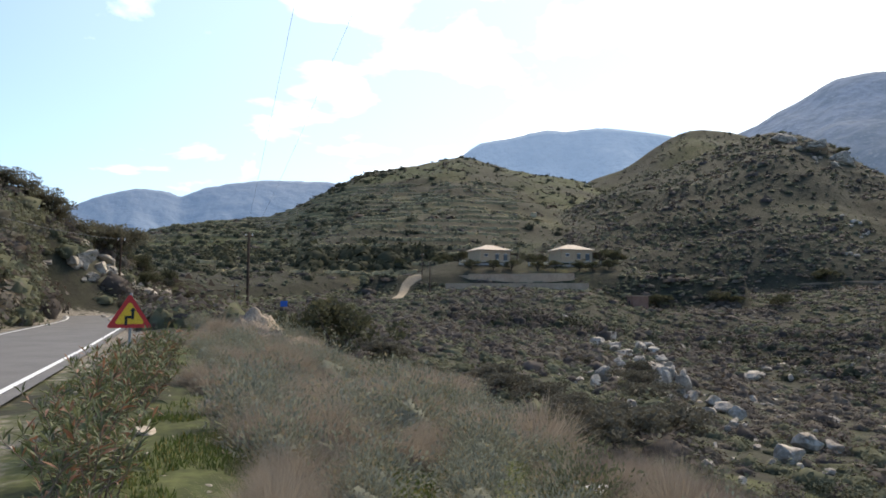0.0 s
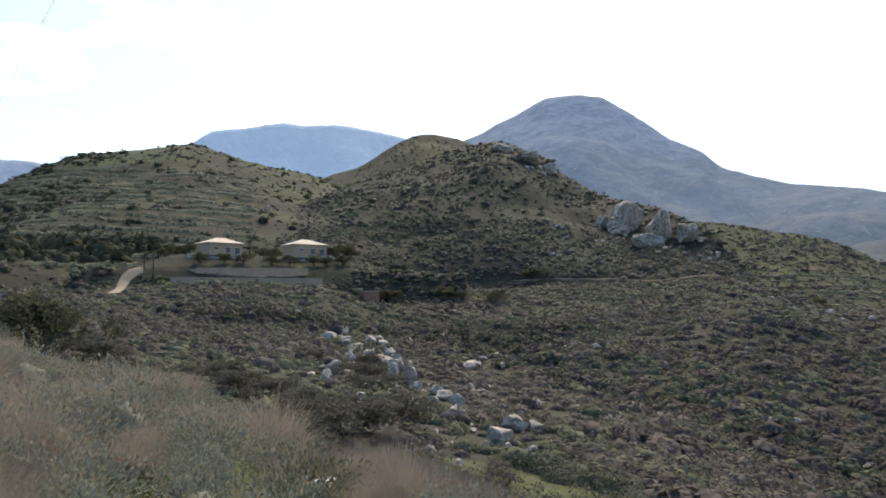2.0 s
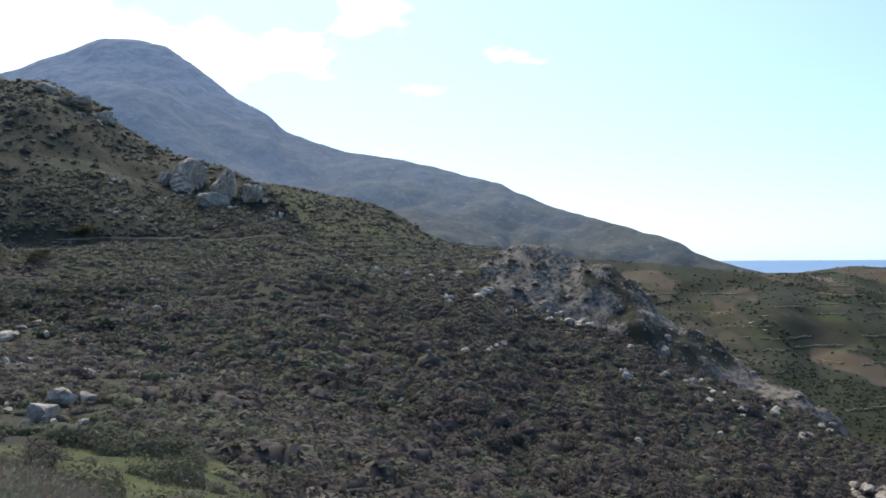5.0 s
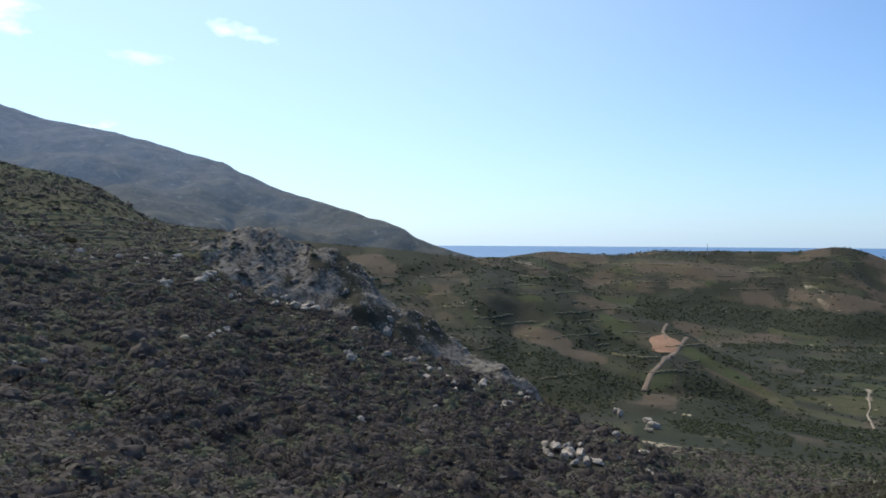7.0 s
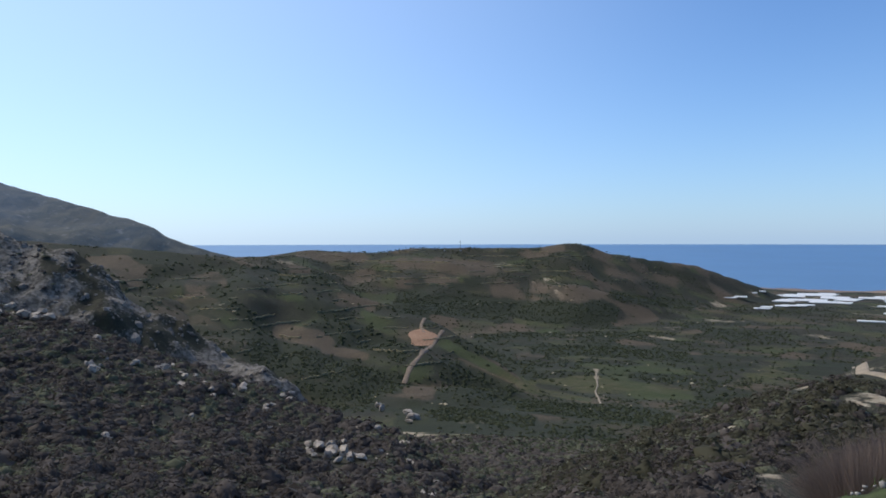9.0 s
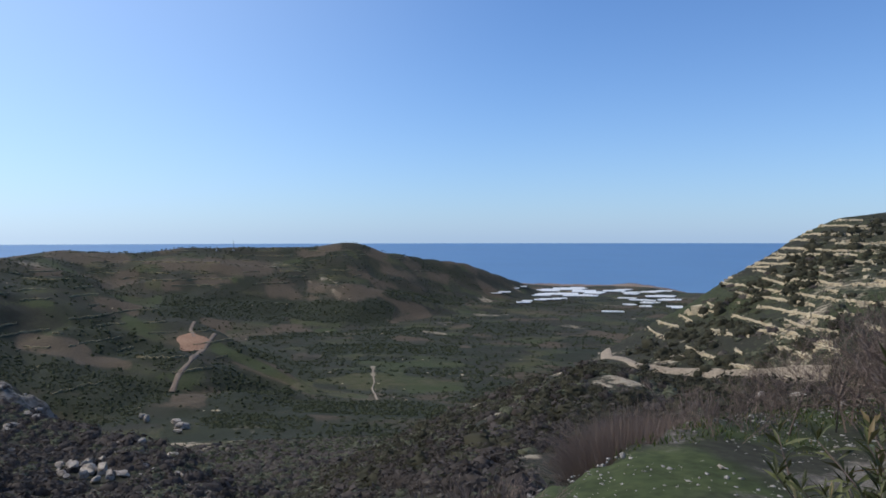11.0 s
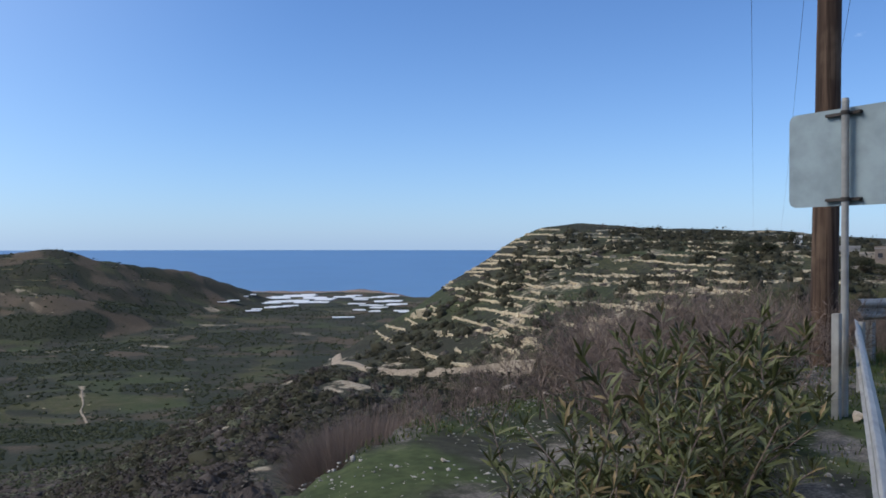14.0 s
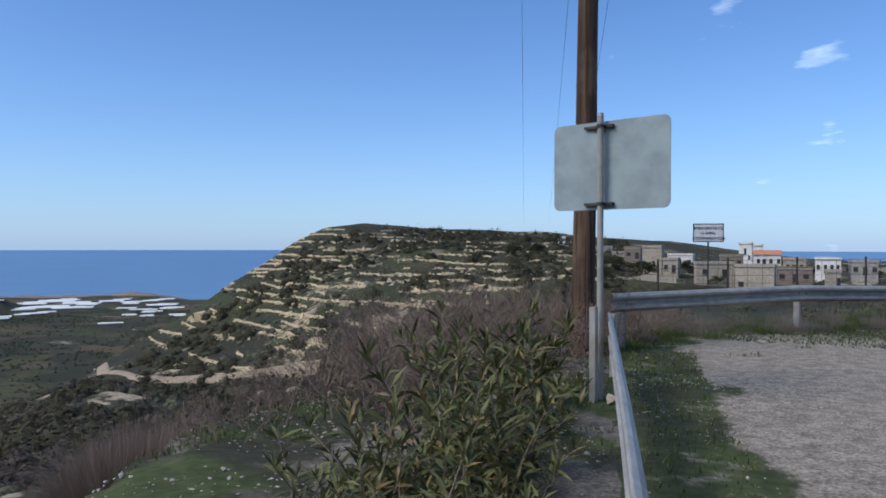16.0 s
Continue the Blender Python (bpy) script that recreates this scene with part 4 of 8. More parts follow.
# ---- villas ----
def villa(m):
    """A single-storey house with a hipped roof and a veranda on its side."""
    house = thing("house", m, "ochre stucco villa with a hipped pale tile roof", "house", "pair of villas")
    w, dp, h = 8.6, 7.2, 3.3
    wall = part("wall", box(fresh(), w, dp, h, 0, 0, h / 2), STUCCO, house)
    bm = fresh()
    e = 0.45
    base = [bm.verts.new(v) for v in ((-w / 2 - e, -dp / 2 - e, h), (w / 2 + e, -dp / 2 - e, h), (w / 2 + e, dp / 2 + e, h), (-w / 2 - e, dp / 2 + e, h))]
    low = [bm.verts.new((v.co.x, v.co.y, h - 0.14)) for v in base]
    ridge = [bm.verts.new((-0.9, 0, h + 1.45)), bm.verts.new((0.9, 0, h + 1.45))]
    bm.faces.new((base[0], base[1], ridge[1], ridge[0])), bm.faces.new((base[2], base[3], ridge[0], ridge[1]))
    bm.faces.new((base[1], base[2], ridge[1])), bm.faces.new((base[3], base[0], ridge[0]))
    for i in range(4):
        bm.faces.new((low[i], low[(i + 1) % 4], base[(i + 1) % 4], base[i]))
    bm.faces.new(low[::-1])
    roof = part("roof", bm, ROOF, house, "pale clay tile hipped roof")
    part("chimney", box(fresh(), 0.5, 0.5, 1.0, 2.2, 0.6, h + 1.0), STUCCO, roof)
    for x, z, sw, sh_ in ((-2.6, 1.9, 0.9, 0.5), (0.5, 1.55, 1.0, 1.3), (2.9, 1.35, 1.1, 1.7)):
        win = part("window", box(fresh(), sw, 0.08, sh_, x, -dp / 2 - 0.02, z), DARK_GLASS, house)
        part("lintel", box(fresh(), sw + 0.2, 0.1, 0.1, x, -dp / 2 - 0.04, z + sh_ / 2 + 0.05), WHITE_WALL, win)
        part("sill", box(fresh(), sw + 0.2, 0.14, 0.08, x, -dp / 2 - 0.05, z - sh_ / 2 - 0.04), WHITE_WALL, win)
    for y, sw, sh_, z in ((-1.6, 1.5, 2.1, 1.15), (1.5, 1.0, 1.2, 1.6)):
        part("door" if sh_ > 2 else "window", box(fresh(), 0.08, sw, sh_, w / 2 + 0.02, y, z), DARK_GLASS, house)
    bm = box(fresh(), 2.6, 5.0, 0.14, w / 2 + 1.35, -0.4, 2.55)
    part("veranda_roof", bm, POLE_WOOD, house, "dark timber veranda roof")
    for y in (-2.7, 1.9):
        part("post", box(fresh(), 0.16, 0.16, 2.5, w / 2 + 2.45, y, 1.24), POLE_WOOD, house)
    return house


for b0 in (3.55, 9.75):
    x, y, z = place(b0, 192)
    villa(facing(b0, 192, z - 0.15, 26))


def retaining_wall():
    w = thing("retaining_wall", Matrix.Identity(4), "long grey concrete retaining wall below the villas", "wall")
    for b0, b1, d0, d1, z0, z1 in ((-1.9, 2.0, 184, 176, 3.0, 8.2), (2.0, 6.0, 176, 175, 3.0, 8.5), (6.0, 10.0, 175, 176, 3.0, 8.6), (10.0, 11.1, 176, 182, 3.0, 7.6)):
        xa, ya = polar(b0, d0)
        xb, yb = polar(b1, d1)
        ln, a = math.hypot(xb - xa, yb - ya), math.atan2(yb - ya, xb - xa)
        bm = box(fresh(), ln + 0.1, 0.5, z1 - z0, (xa + xb) / 2, (ya + yb) / 2, (z0 + z1) / 2, Matrix.Rotation(a, 4, "Z"), 0.04)
        seg = part("wall_panel", bm, CONCRETE, w)
        bm = box(fresh(), ln + 0.12, 0.62, 0.16, (xa + xb) / 2, (ya + yb) / 2, z1 + 0.08, Matrix.Rotation(a, 4, "Z"))
        part("coping", bm, CONCRETE, seg)
    return w


retaining_wall()


def lower_wall():
    xa, ya = polar(0.2, 168)
    xb, yb = polar(11.1, 168)
    ln, a = math.hypot(xb - xa, yb - ya), math.atan2(yb - ya, xb - xa)
    z = float(np.min(height(np.linspace(xa, xb, 9), np.linspace(ya, yb, 9))))
    w = thing("low_wall", Matrix.Translation(((xa + xb) / 2, (ya + yb) / 2, z - 0.5)) @ Matrix.Rotation(a, 4, "Z"), "low pale concrete wall in front of the retaining wall", "wall")
    part("wall_body", box(fresh(), ln, 0.4, 2.4, 0, 0, 1.2, None, 0.05), CONCRETE, w)
    part("coping", box(fresh(), ln + 0.1, 0.5, 0.12, 0, 0, 2.46), CONCRETE, w)


lower_wall()


def balustrade(b0, b1, d):
    """A white parapet with posts along the edge of the villa terrace."""
    xa, ya = polar(b0, d)
    xb, yb = polar(b1, d)
    ln, a = math.hypot(xb - xa, yb - ya), math.atan2(yb - ya, xb - xa)
    z = place((b0 + b1) / 2, d)[2]
    f = thing("parapet", Matrix.Translation((xa, ya, z - 0.3)) @ Matrix.Rotation(a, 4, "Z"), "pale plastered garden parapet with square posts", "parapet", "parapets of the villas")
    part("base_wall", box(fresh(), ln, 0.2, 0.75, ln / 2, 0, 0.375), PARAPET, f)
    part("top_rail", box(fresh(), ln, 0.16, 0.14, ln / 2, 0, 1.3), PARAPET, f)
    n = int(ln / 2.2)
    for i in range(n + 1):
        part("post", box(fresh(), 0.3, 0.3, 1.5, ln * i / n, 0, 0.75), PARAPET, f)


balustrade(1.3, 5.0, 184.5)
balustrade(6.6, 12.0, 184.5)


def small_shed():
    x, y, z, d = sight(14.64, -0.36)
    s = thing("shed", facing(math.degrees(math.atan2(x, y)), d + 1, z - 0.3, 18), "small unfinished red brick shed with a flat concrete roof", "shed")
    part("wall", box(fresh(), 3.4, 4.0, 3.0, 0, 0, 1.5), BRICK, s)
    part("roof", box(fresh(), 3.8, 4.4, 0.2, 0, 0, 3.1, None, 0.03), CONCRETE, s)
    part("door", box(fresh(), 0.06, 1.0, 1.9, -1.72, 0.3, 1.15), DARK_GLASS, s)


small_shed()


# ---- signs, poles and rails by the road ----
def warning_sign(b, d):
    x, y, z = place(b, d)
    s = thing("warning_sign", facing(b, d, z, 3) @ Matrix.Diagonal((1.1, 1.1, 1.02, 1)), "triangular red and yellow double-bend warning sign on a pole", "road sign")
    part("pole", rod(fresh(), (0.02, 0.03, -0.3), (0.02, 0.03, 1.78), 0.03), STEEL, s, "galvanised steel pole")

    def tri(size, y0, y1, drop=0.0):
        bm = fresh()
        r = size / math.sqrt(3)
        pts = []
        for k in range(3):
            a = radians(90 + 120 * k)
            cx, cz = math.cos(a) * (r - 0.09), math.sin(a) * (r - 0.09)
            for j in range(-2, 3):
                aa = a + radians(24 * j)
                pts.append((cx + math.cos(aa) * 0.045, cz + math.sin(aa) * 0.045))
        slab(bm, pts, y0, y1)
        bmesh.ops.transform(bm, matrix=Matrix.Translation((0, 0, 1.36 - drop)) @ Matrix.Rotation(radians(90), 4, "X"), verts=bm.verts)
        return bm

    plate = part("plate", tri(0.92, 0.0, 0.012, 0.12), SIGN_RED, s, "red triangular sign border")
    part("panel", tri(0.62, 0.014, 0.018, 0.12), SIGN_YELLOW, plate, "yellow sign face")
    bm = fresh()
    for x0, z0, x1, z1 in ((-0.07, 1.06, -0.07, 1.22), (-0.07, 1.22, 0.06, 1.22), (0.06, 1.2, 0.06, 1.36)):
        box(bm, abs(x1 - x0) + 0.055, 0.006, abs(z1 - z0) + 0.055, (x0 + x1) / 2, -0.022, (z0 + z1) / 2, None)
    slab_pts = [(0.0, 1.36), (0.12, 1.36), (0.06, 1.45)]
    v = [bm.verts.new((px, -0.024, pz)) for px, pz in slab_pts]
    bm.faces.new(v)
    part("symbol", bm, SIGN_BLACK, plate, "black double-bend arrow")
    for zc in (1.05, 1.42):
        part("bracket", box(fresh(), 0.14, 0.02, 0.03, 0.02, 0.005, zc), STEEL, s)
    return s


warning_sign(-22.62, 19.0)


def utility_pole(b, d, tall, radius, group, lean=0.0, label="tall weathered brown wooden utility pole", sink=0.4):
    x, y, z = place(b, d)
    p = thing("utility_pole", pose(x, y, z - sink, 0, lean, 0), label, "utility pole", group)
    bm = fresh()
    n, sides = 14, 14
    rings = []
    for i in range(n + 1):
        h = (tall + sink) * i / n
        r = radius * (1 - 0.28 * i / n)
        rings.append([bm.verts.new((math.cos(a) * r * (1 + 0.03 * noise.noise((k * 0.9, i * 0.6, b))) + 0.01 * noise.noise((0, i * 0.8, b)), math.sin(a) * r * (1 + 0.03 * noise.noise((k * 0.7, i, b + 3))), h))
                      for k, a in ((k, 2 * math.pi * k / sides) for k in range(sides))])
    for lo, hi in zip(rings, rings[1:]):
        for k in range(sides):
            f = bm.faces.new((lo[k], lo[(k + 1) % sides], hi[(k + 1) % sides], hi[k]))
            f.smooth = True
    bm.faces.new(rings[-1])
    part("shaft", bm, POLE_WOOD, p)
    for side in (-0.35, 0.35):
        part("insulator", rod(fresh(), (side, 0, tall + sink - 0.35), (side, 0, tall + sink - 0.1), 0.05, 0.035), SIGN_WHITE, p)
    part("crossarm", box(fresh(), 1.0, 0.09, 0.11, 0, radius, tall + sink - 0.4), POLE_WOOD, p)
    return Vector((x, y, z + tall - 0.2))


NEAR_POLE = utility_pole(156.4, 11.8, 9.5, 0.185, "utility poles", -0.8)
FAR_POLE = utility_pole(-14.7, 82.0, 11.0, 0.19, "utility poles", 0.4)
SIDE_POLE = utility_pole(-23.5, 85.0, 5.8, 0.13, "utility poles", 1.0, "slim grey utility pole beside the rocks")
THIN_POLE = utility_pole(-15.6, 112.0, 5.5, 0.12, "utility poles", 0.0, "short grey wooden pole in the valley")
utility_pole(-18.4, 88.0, 4.0, 0.1, "utility poles", 0.0, "short grey wooden pole in the valley")
utility_pole(-1.0, 168.0, 7.0, 0.16, "utility poles", 0.0, "wooden pole beside the villa track")
utility_pole(-1.6, 176.0, 6.0, 0.14, "utility poles", 0.0, "wooden pole beside the villa track")


def cable(a, b, sag, r=0.011):
    bm = fresh()
    way = (Vector(b) - Vector(a)).normalized()
    side = way.cross(Vector((0, 0, 1))).normalized()
    rings = []
    for i in range(25):
        t = i / 24
        p = Vector(a).lerp(Vector(b), t)
        p.z -= sag * 4 * t * (1 - t)
        rings.append([bm.verts.new(p + side * u * r + Vector((0, 0, w * r))) for u, w in ((1, 0), (0, 1), (-1, 0), (0, -1))])
    for p, q in zip(rings, rings[1:]):
        for k in range(4):
            bm.faces.new((p[k], p[(k + 1) % 4], q[(k + 1) % 4], q[k]))
    bm.faces.new(rings[0]), bm.faces.new(rings[-1][::-1])
    me = bpy.data.meshes.new("overhead_cable")
    bm.to_mesh(me)
    bm.free()
    me.materials.append(WIRE)
    tagged(new("overhead_cable", me), "thin dark overhead cable strung between poles", "cable", "overhead cables")


# lines from the near pole down the valley, and from the road pole overhead
for b0, b1 in ((151.6, 152.2), (156.8, 153.9), (161.0, 155.6)):
    cable((*polar(b0, 11.8), NEAR_POLE.z), (*polar(b1, 260.0), 5.5), 2.0, 0.006)
for off, near_off in ((-0.4, -0.3), (0.4, 1.4)):
    cable(FAR_POLE + Vector((off, 0, 0)), NEAR_POLE + Vector((near_off, 0, 0.1)), 0.9, 0.004)
cable(SIDE_POLE, polar(-48.0, 26.0) + (6.2,), 0.6, 0.02)
cable(SIDE_POLE, THIN_POLE, 1.2, 0.02)


def sign_from_behind(b, d):
    """A rectangular road sign seen from the back, with two clamped brackets."""
    x, y, z = place(b, d)
    s = thing("traffic_sign", facing(b, d, z, -30), "grey metal back of a rectangular road sign on a steel pole", "road sign")
    part("pole", rod(fresh(), (0, 0, -0.4), (0, 0, 3.06), 0.034, None, 14), STEEL, s, "galvanised steel pole")
    part("cap", rod(fresh(), (0, 0, 3.05), (0, 0, 3.09), 0.038, 0.03, 14), STEEL, s)
    w, h, r = 1.4, 0.96, 0.075
    pts = []
    for cx, cz, a0 in ((w / 2 - r, h / 2 - r, 0), (-w / 2 + r, h / 2 - r, 90), (-w / 2 + r, -h / 2 + r, 180), (w / 2 - r, -h / 2 + r, 270)):
        for j in range(5):
            a = radians(a0 + 22.5 * j)
            pts.append((cx + math.cos(a) * r, cz + math.sin(a) * r))
    bm = slab(fresh(), pts, -0.004, 0.004)
    bmesh.ops.transform(bm, matrix=Matrix.Translation((0.06, 0.085, 2.53)) @ Matrix.Rotation(radians(90), 4, "X"), verts=bm.verts)
    plate = part("plate", bm, SIGN_BACK, s, "flat grey metal back of the sign plate")
    for k, (rx, rz) in enumerate(((0.35, 0.36), (0.62, 0.36), (0.35, -0.37), (0.62, -0.37))):
        part("rivet", rod(fresh(), (rx, 0.086, 2.53 + rz), (rx, 0.077, 2.53 + rz), 0.008, 0.006, 8), STEEL, plate)
    for zc in (2.95, 2.11):
        br = part("bracket", box(box(fresh(), 0.36, 0.03, 0.03, -0.05, 0.058, zc), 0.02, 0.05, 0.03, 0.12, 0.04, zc), DARK_STEEL, s, "dark steel bracket")
        part("clamp", rod(fresh(), (0, 0, zc - 0.018), (0, 0, zc + 0.018), 0.043, None, 14), DARK_STEEL, br)
    return s


sign_from_behind(157.6, 8.2)


def w_beam(a, b, deep=1.0):
    """One length of corrugated guard rail from a to b (their upper edge), its face to the right of the way from a to b."""
    a, b = Vector(a), Vector(b)
    way = (b - a).normalized()
    side = way.cross(Vector((0, 0, 1))).normalized()
    prof = [(-0.01, 0.0), (0.03, -0.012), (0.075, -0.05), (0.075, -0.085), (0.0, -0.135), (0.0, -0.175), (0.075, -0.225), (0.075, -0.26), (0.03, -0.298), (-0.01, -0.31)]
    prof = [(u * deep, v) for u, v in prof]
    bm = fresh()
    rows = []
    for p in (a, b):
        rows.append([bm.verts.new(p + side * u + Vector((0, 0, v))) for u, v in prof] + [bm.verts.new(p + side * (u - 0.006) + Vector((0, 0, v))) for u, v in reversed(prof)])
    n = len(rows[0])
    for i in range(n):
        f = bm.faces.new((rows[0][i], rows[0][(i + 1) % n], rows[1][(i + 1) % n], rows[1][i]))
    bm.faces.new(rows[0][::-1]), bm.faces.new(rows[1])
    bmesh.ops.recalc_face_normals(bm, faces=bm.faces)
    return bm


def guard_rail(points, posts, label, deep=1.0):
    g = thing("guard_rail", Matrix.Identity(4), label, "guard rail", "guard rails of the lay-by")
    for a, b in zip(points, points[1:]):
        beam = part("beam", w_beam(a, b, deep), STEEL, g)
        way = (Vector(b) - Vector(a)).normalized()
        side = way.cross(Vector((0, 0, 1))) * deep
        for t in (0.02, 0.98):
            p = Vector(a).lerp(Vector(b), t) + side * 0.078 - Vector((0, 0, 0.155))
            part("bolt", rod(fresh(), p, p + side * 0.015, 0.014, 0.01, 8), DARK_STEEL, beam)
    for px, py, top in posts:
        z = float(height(np.array([px]), np.array([py]))[0])
        bm = box(fresh(), 0.012, 0.12 * deep, top - z + 0.4, px - 0.05 * deep, py, (top + z - 0.4) / 2)
        for k in (-1, 1):
            box(bm, 0.10 * deep, 0.012, top - z + 0.4, px, py + 0.055 * deep * k, (top + z - 0.4) / 2)
        part("post", bm, STEEL, g, "galvanised channel post")


def at_bd(b, d, z):
    x, y = polar(b, d)
    return (float(x), float(y), z)


# beside the viewpoint, along the drop
guard_rail([at_bd(162.4, 0.8, 0.75), at_bd(159.7, 2.58, 0.75), at_bd(159.0, 4.4, 0.75), at_bd(158.3, 9.8, 0.75)],
           [(*polar(157.1, 8.05), 0.95), (*polar(158.6, 9.6), 0.74)], "galvanised steel guard rail running along the drop", 0.6)
guard_rail([at_bd(158.5, 12.3, 0.83), at_bd(171.4, 15.6, 0.86), at_bd(182.0, 20.0, 0.72), at_bd(190.0, 27.0, 0.74)],
           [(*polar(159.2, 12.6), 0.78), (*polar(171.3, 15.8), 0.74), (*polar(181.5, 21.2), 0.7)], "galvanised corrugated guard rail across the end of the lay-by")


def text_board(b, d):
    x, y, z = place(b, d)
    s = thing("notice_board", facing(b, d, z, 8), "small white notice board with black Greek lettering on a thin post", "sign")
    part("post", rod(fresh(), (0, 0.03, -0.3), (0, 0.03, 2.1), 0.022), DARK_STEEL, s, "dark thin steel post")
    plate = part("plate", box(fresh(), 0.72, 0.02, 0.44, 0, 0, 2.05, None, 0.006), SIGN_WHITE, s)
    bm = box(box(fresh(), 0.76, 0.016, 0.02, 0, -0.006, 2.28), 0.76, 0.016, 0.02, 0, -0.006, 1.82)
    box(box(bm, 0.02, 0.016, 0.46, -0.37, -0.006, 2.05), 0.02, 0.016, 0.46, 0.37, -0.006, 2.05)
    part("rim", bm, SIGN_BLACK, plate, "dark rim")
    for words, zc, size in (("ΑΠΑΓΟΡΕΥΕΤΑΙ", 2.16, 0.098), ("Η ΡΙΨΗ", 2.03, 0.098), ("ΑΠΟΡΡΙΜΜΑΤΩΝ", 1.90, 0.098)):
        cu = bpy.data.curves.new("lettering", "FONT")
        cu.body, cu.size, cu.align_x, cu.align_y, cu.extrude, cu.offset = words, size, "CENTER", "CENTER", 0.002, 0.002
        tmp = new("lettering", cu)
        me = bpy.data.meshes.new_from_object(tmp)
        bpy.data.objects.remove(tmp)
        me.materials.clear()
        me.materials.append(SIGN_BLACK)
        lt = new("lettering", me)
        lt.parent = plate
        lt.matrix_local = pose(0, -0.013, zc, 90, 0, 0)
        tagged(lt, "black Greek capitals")
    return s


text_board(165.5, 20.5)

# ---- plants and stones ----
RNG = np.random.default_rng(11)


def ball(sub):
    bm = bmesh.new()
    bmesh.ops.create_icosphere(bm, subdivisions=sub, radius=1.0)
    v = np.array([p.co[:] for p in bm.verts])
    f = np.array([[p.index for p in q.verts] for q in bm.faces])
    bm.free()
    return v, f


BALL1, BALL2, BALL3 = ball(1), ball(2), ball(3)


def join(parts):
    vs, fs, n = [], [], 0
    for v, f in parts:
        vs.append(v), fs.append(f + n)
        n += len(v)
    return np.concatenate(vs), np.concatenate(fs)


def flakes(centres, size, rng, facing_out=None):
    """A loose triangle of foliage at each centre, turned at random or roughly outwards."""
    n = len(centres)
    a, b = rng.normal(size=(n, 3)), rng.normal(size=(n, 3))
    if facing_out is not None:
        out = facing_out / np.linalg.norm(facing_out, axis=1)[:, None] + rng.normal(0, 0.33, (n, 3))
        a = np.cross(out, b)
        b = np.cross(out, a)
    a /= np.linalg.norm(a, axis=1)[:, None]
    b -= (a * b).sum(1)[:, None] * a
    b /= np.linalg.norm(b, axis=1)[:, None]
    s = size * rng.uniform(0.6, 1.4, (n, 1))
    v = np.stack([centres - a * s * 0.6 - b * s * 0.5, centres + a * s * 0.6 - b * s * 0.4, centres + b * s * 0.7], 1)
    return v.reshape(-1, 3), np.arange(3 * n).reshape(-1, 3)


def shell(n, rng, low=-0.15, r=(0.36, 0.54), tall=0.85):
    d = rng.normal(size=(n * 3, 3))
    d /= np.linalg.norm(d, axis=1)[:, None]
    d = d[d[:, 2] > low][:n]
    lump = 1 + 0.28 * np.sin(d[:, 0] * 5 + rng.uniform(0, 6)) * np.sin(d[:, 1] * 5 + rng.uniform(0, 6)) + 0.15 * np.sin(d[:, 2] * 9)
    p = d * (rng.uniform(*r, (len(d), 1)) * lump[:, None])
    p[:, 2] = p[:, 2] * tall + 0.26
    return p


def tuft_bush(rng, n, size, tall=0.62):
    """A low cushion made of small tufts alone, ragged at its outline."""
    d = rng.normal(size=(n * 3, 3))
    d /= np.linalg.norm(d, axis=1)[:, None]
    d = d[d[:, 2] > -0.1][:n]
    lump = 1 + 0.3 * np.sin(d[:, 0] * 4 + rng.uniform(0, 6)) * np.sin(d[:, 1] * 4 + rng.uniform(0, 6))
    p = d * (0.5 * rng.uniform(0.35, 1.08, len(d)) ** 0.5 * lump)[:, None] * (1, 1, tall * 1.25)
    return flakes(p, size, rng, d + (0, 0, 0.25))


def dome(rng, base, tall=0.62, tufts=0, size=0.1, lobes=7):
    """A rounded bush: a body of several lobes, open below, with a few tufts that break its outline."""
    v, f = base
    f = f[v[f][:, :, 2].mean(1) > -0.35]
    used = np.unique(f)
    back = np.zeros(len(v), int)
    back[used] = np.arange(len(used))
    v, f = v[used], back[f]
    r = np.full(len(v), 0.27) + rng.uniform(-0.07, 0.07, len(v))
    push = []
    for _ in range(lobes):
        d = rng.normal(size=3) * (1, 1, 0.6) + (0, 0, 0.35)
        push.append((d / np.linalg.norm(d), rng.uniform(0.04, 0.2)))
    for d, k in push:
        r = r + k * np.exp((v @ d - 1) * 7)
    body = (v * r[:, None] * (1, 1, tall * 1.5) + (0, 0, 0.04), f)
    if not tufts:
        return body
    d = rng.normal(size=(tufts * 3, 3))
    d /= np.linalg.norm(d, axis=1)[:, None]
    d = d[d[:, 2] > -0.05][:tufts]
    out = 0.27 + sum(k * np.exp((d @ q - 1) * 7) for q, k in push)
    p = d * (out * rng.uniform(0.9, 1.45, len(d)))[:, None] * (1, 1, tall * 1.5) + (0, 0, 0.04)
    return join([body, flakes(p, size, rng, d + (0, 0, 0.3))])


def cap(sides):
    """A coarse half ball."""
    a = np.arange(sides) * 2 * math.pi / sides
    v = np.concatenate([np.stack([np.cos(a), np.sin(a), a * 0 - 0.25], -1), np.stack([np.cos(a + 0.4) * 0.8, np.sin(a + 0.4) * 0.8, a * 0 + 0.55], -1), [(0, 0, 1.0)]])
    i = np.arange(sides)
    j = (i + 1) % sides
    return v, np.concatenate([np.stack([i, j, sides + i], -1), np.stack([j, sides + j, sides + i], -1), np.stack([sides + i, sides + j, i * 0 + 2 * sides], -1)])


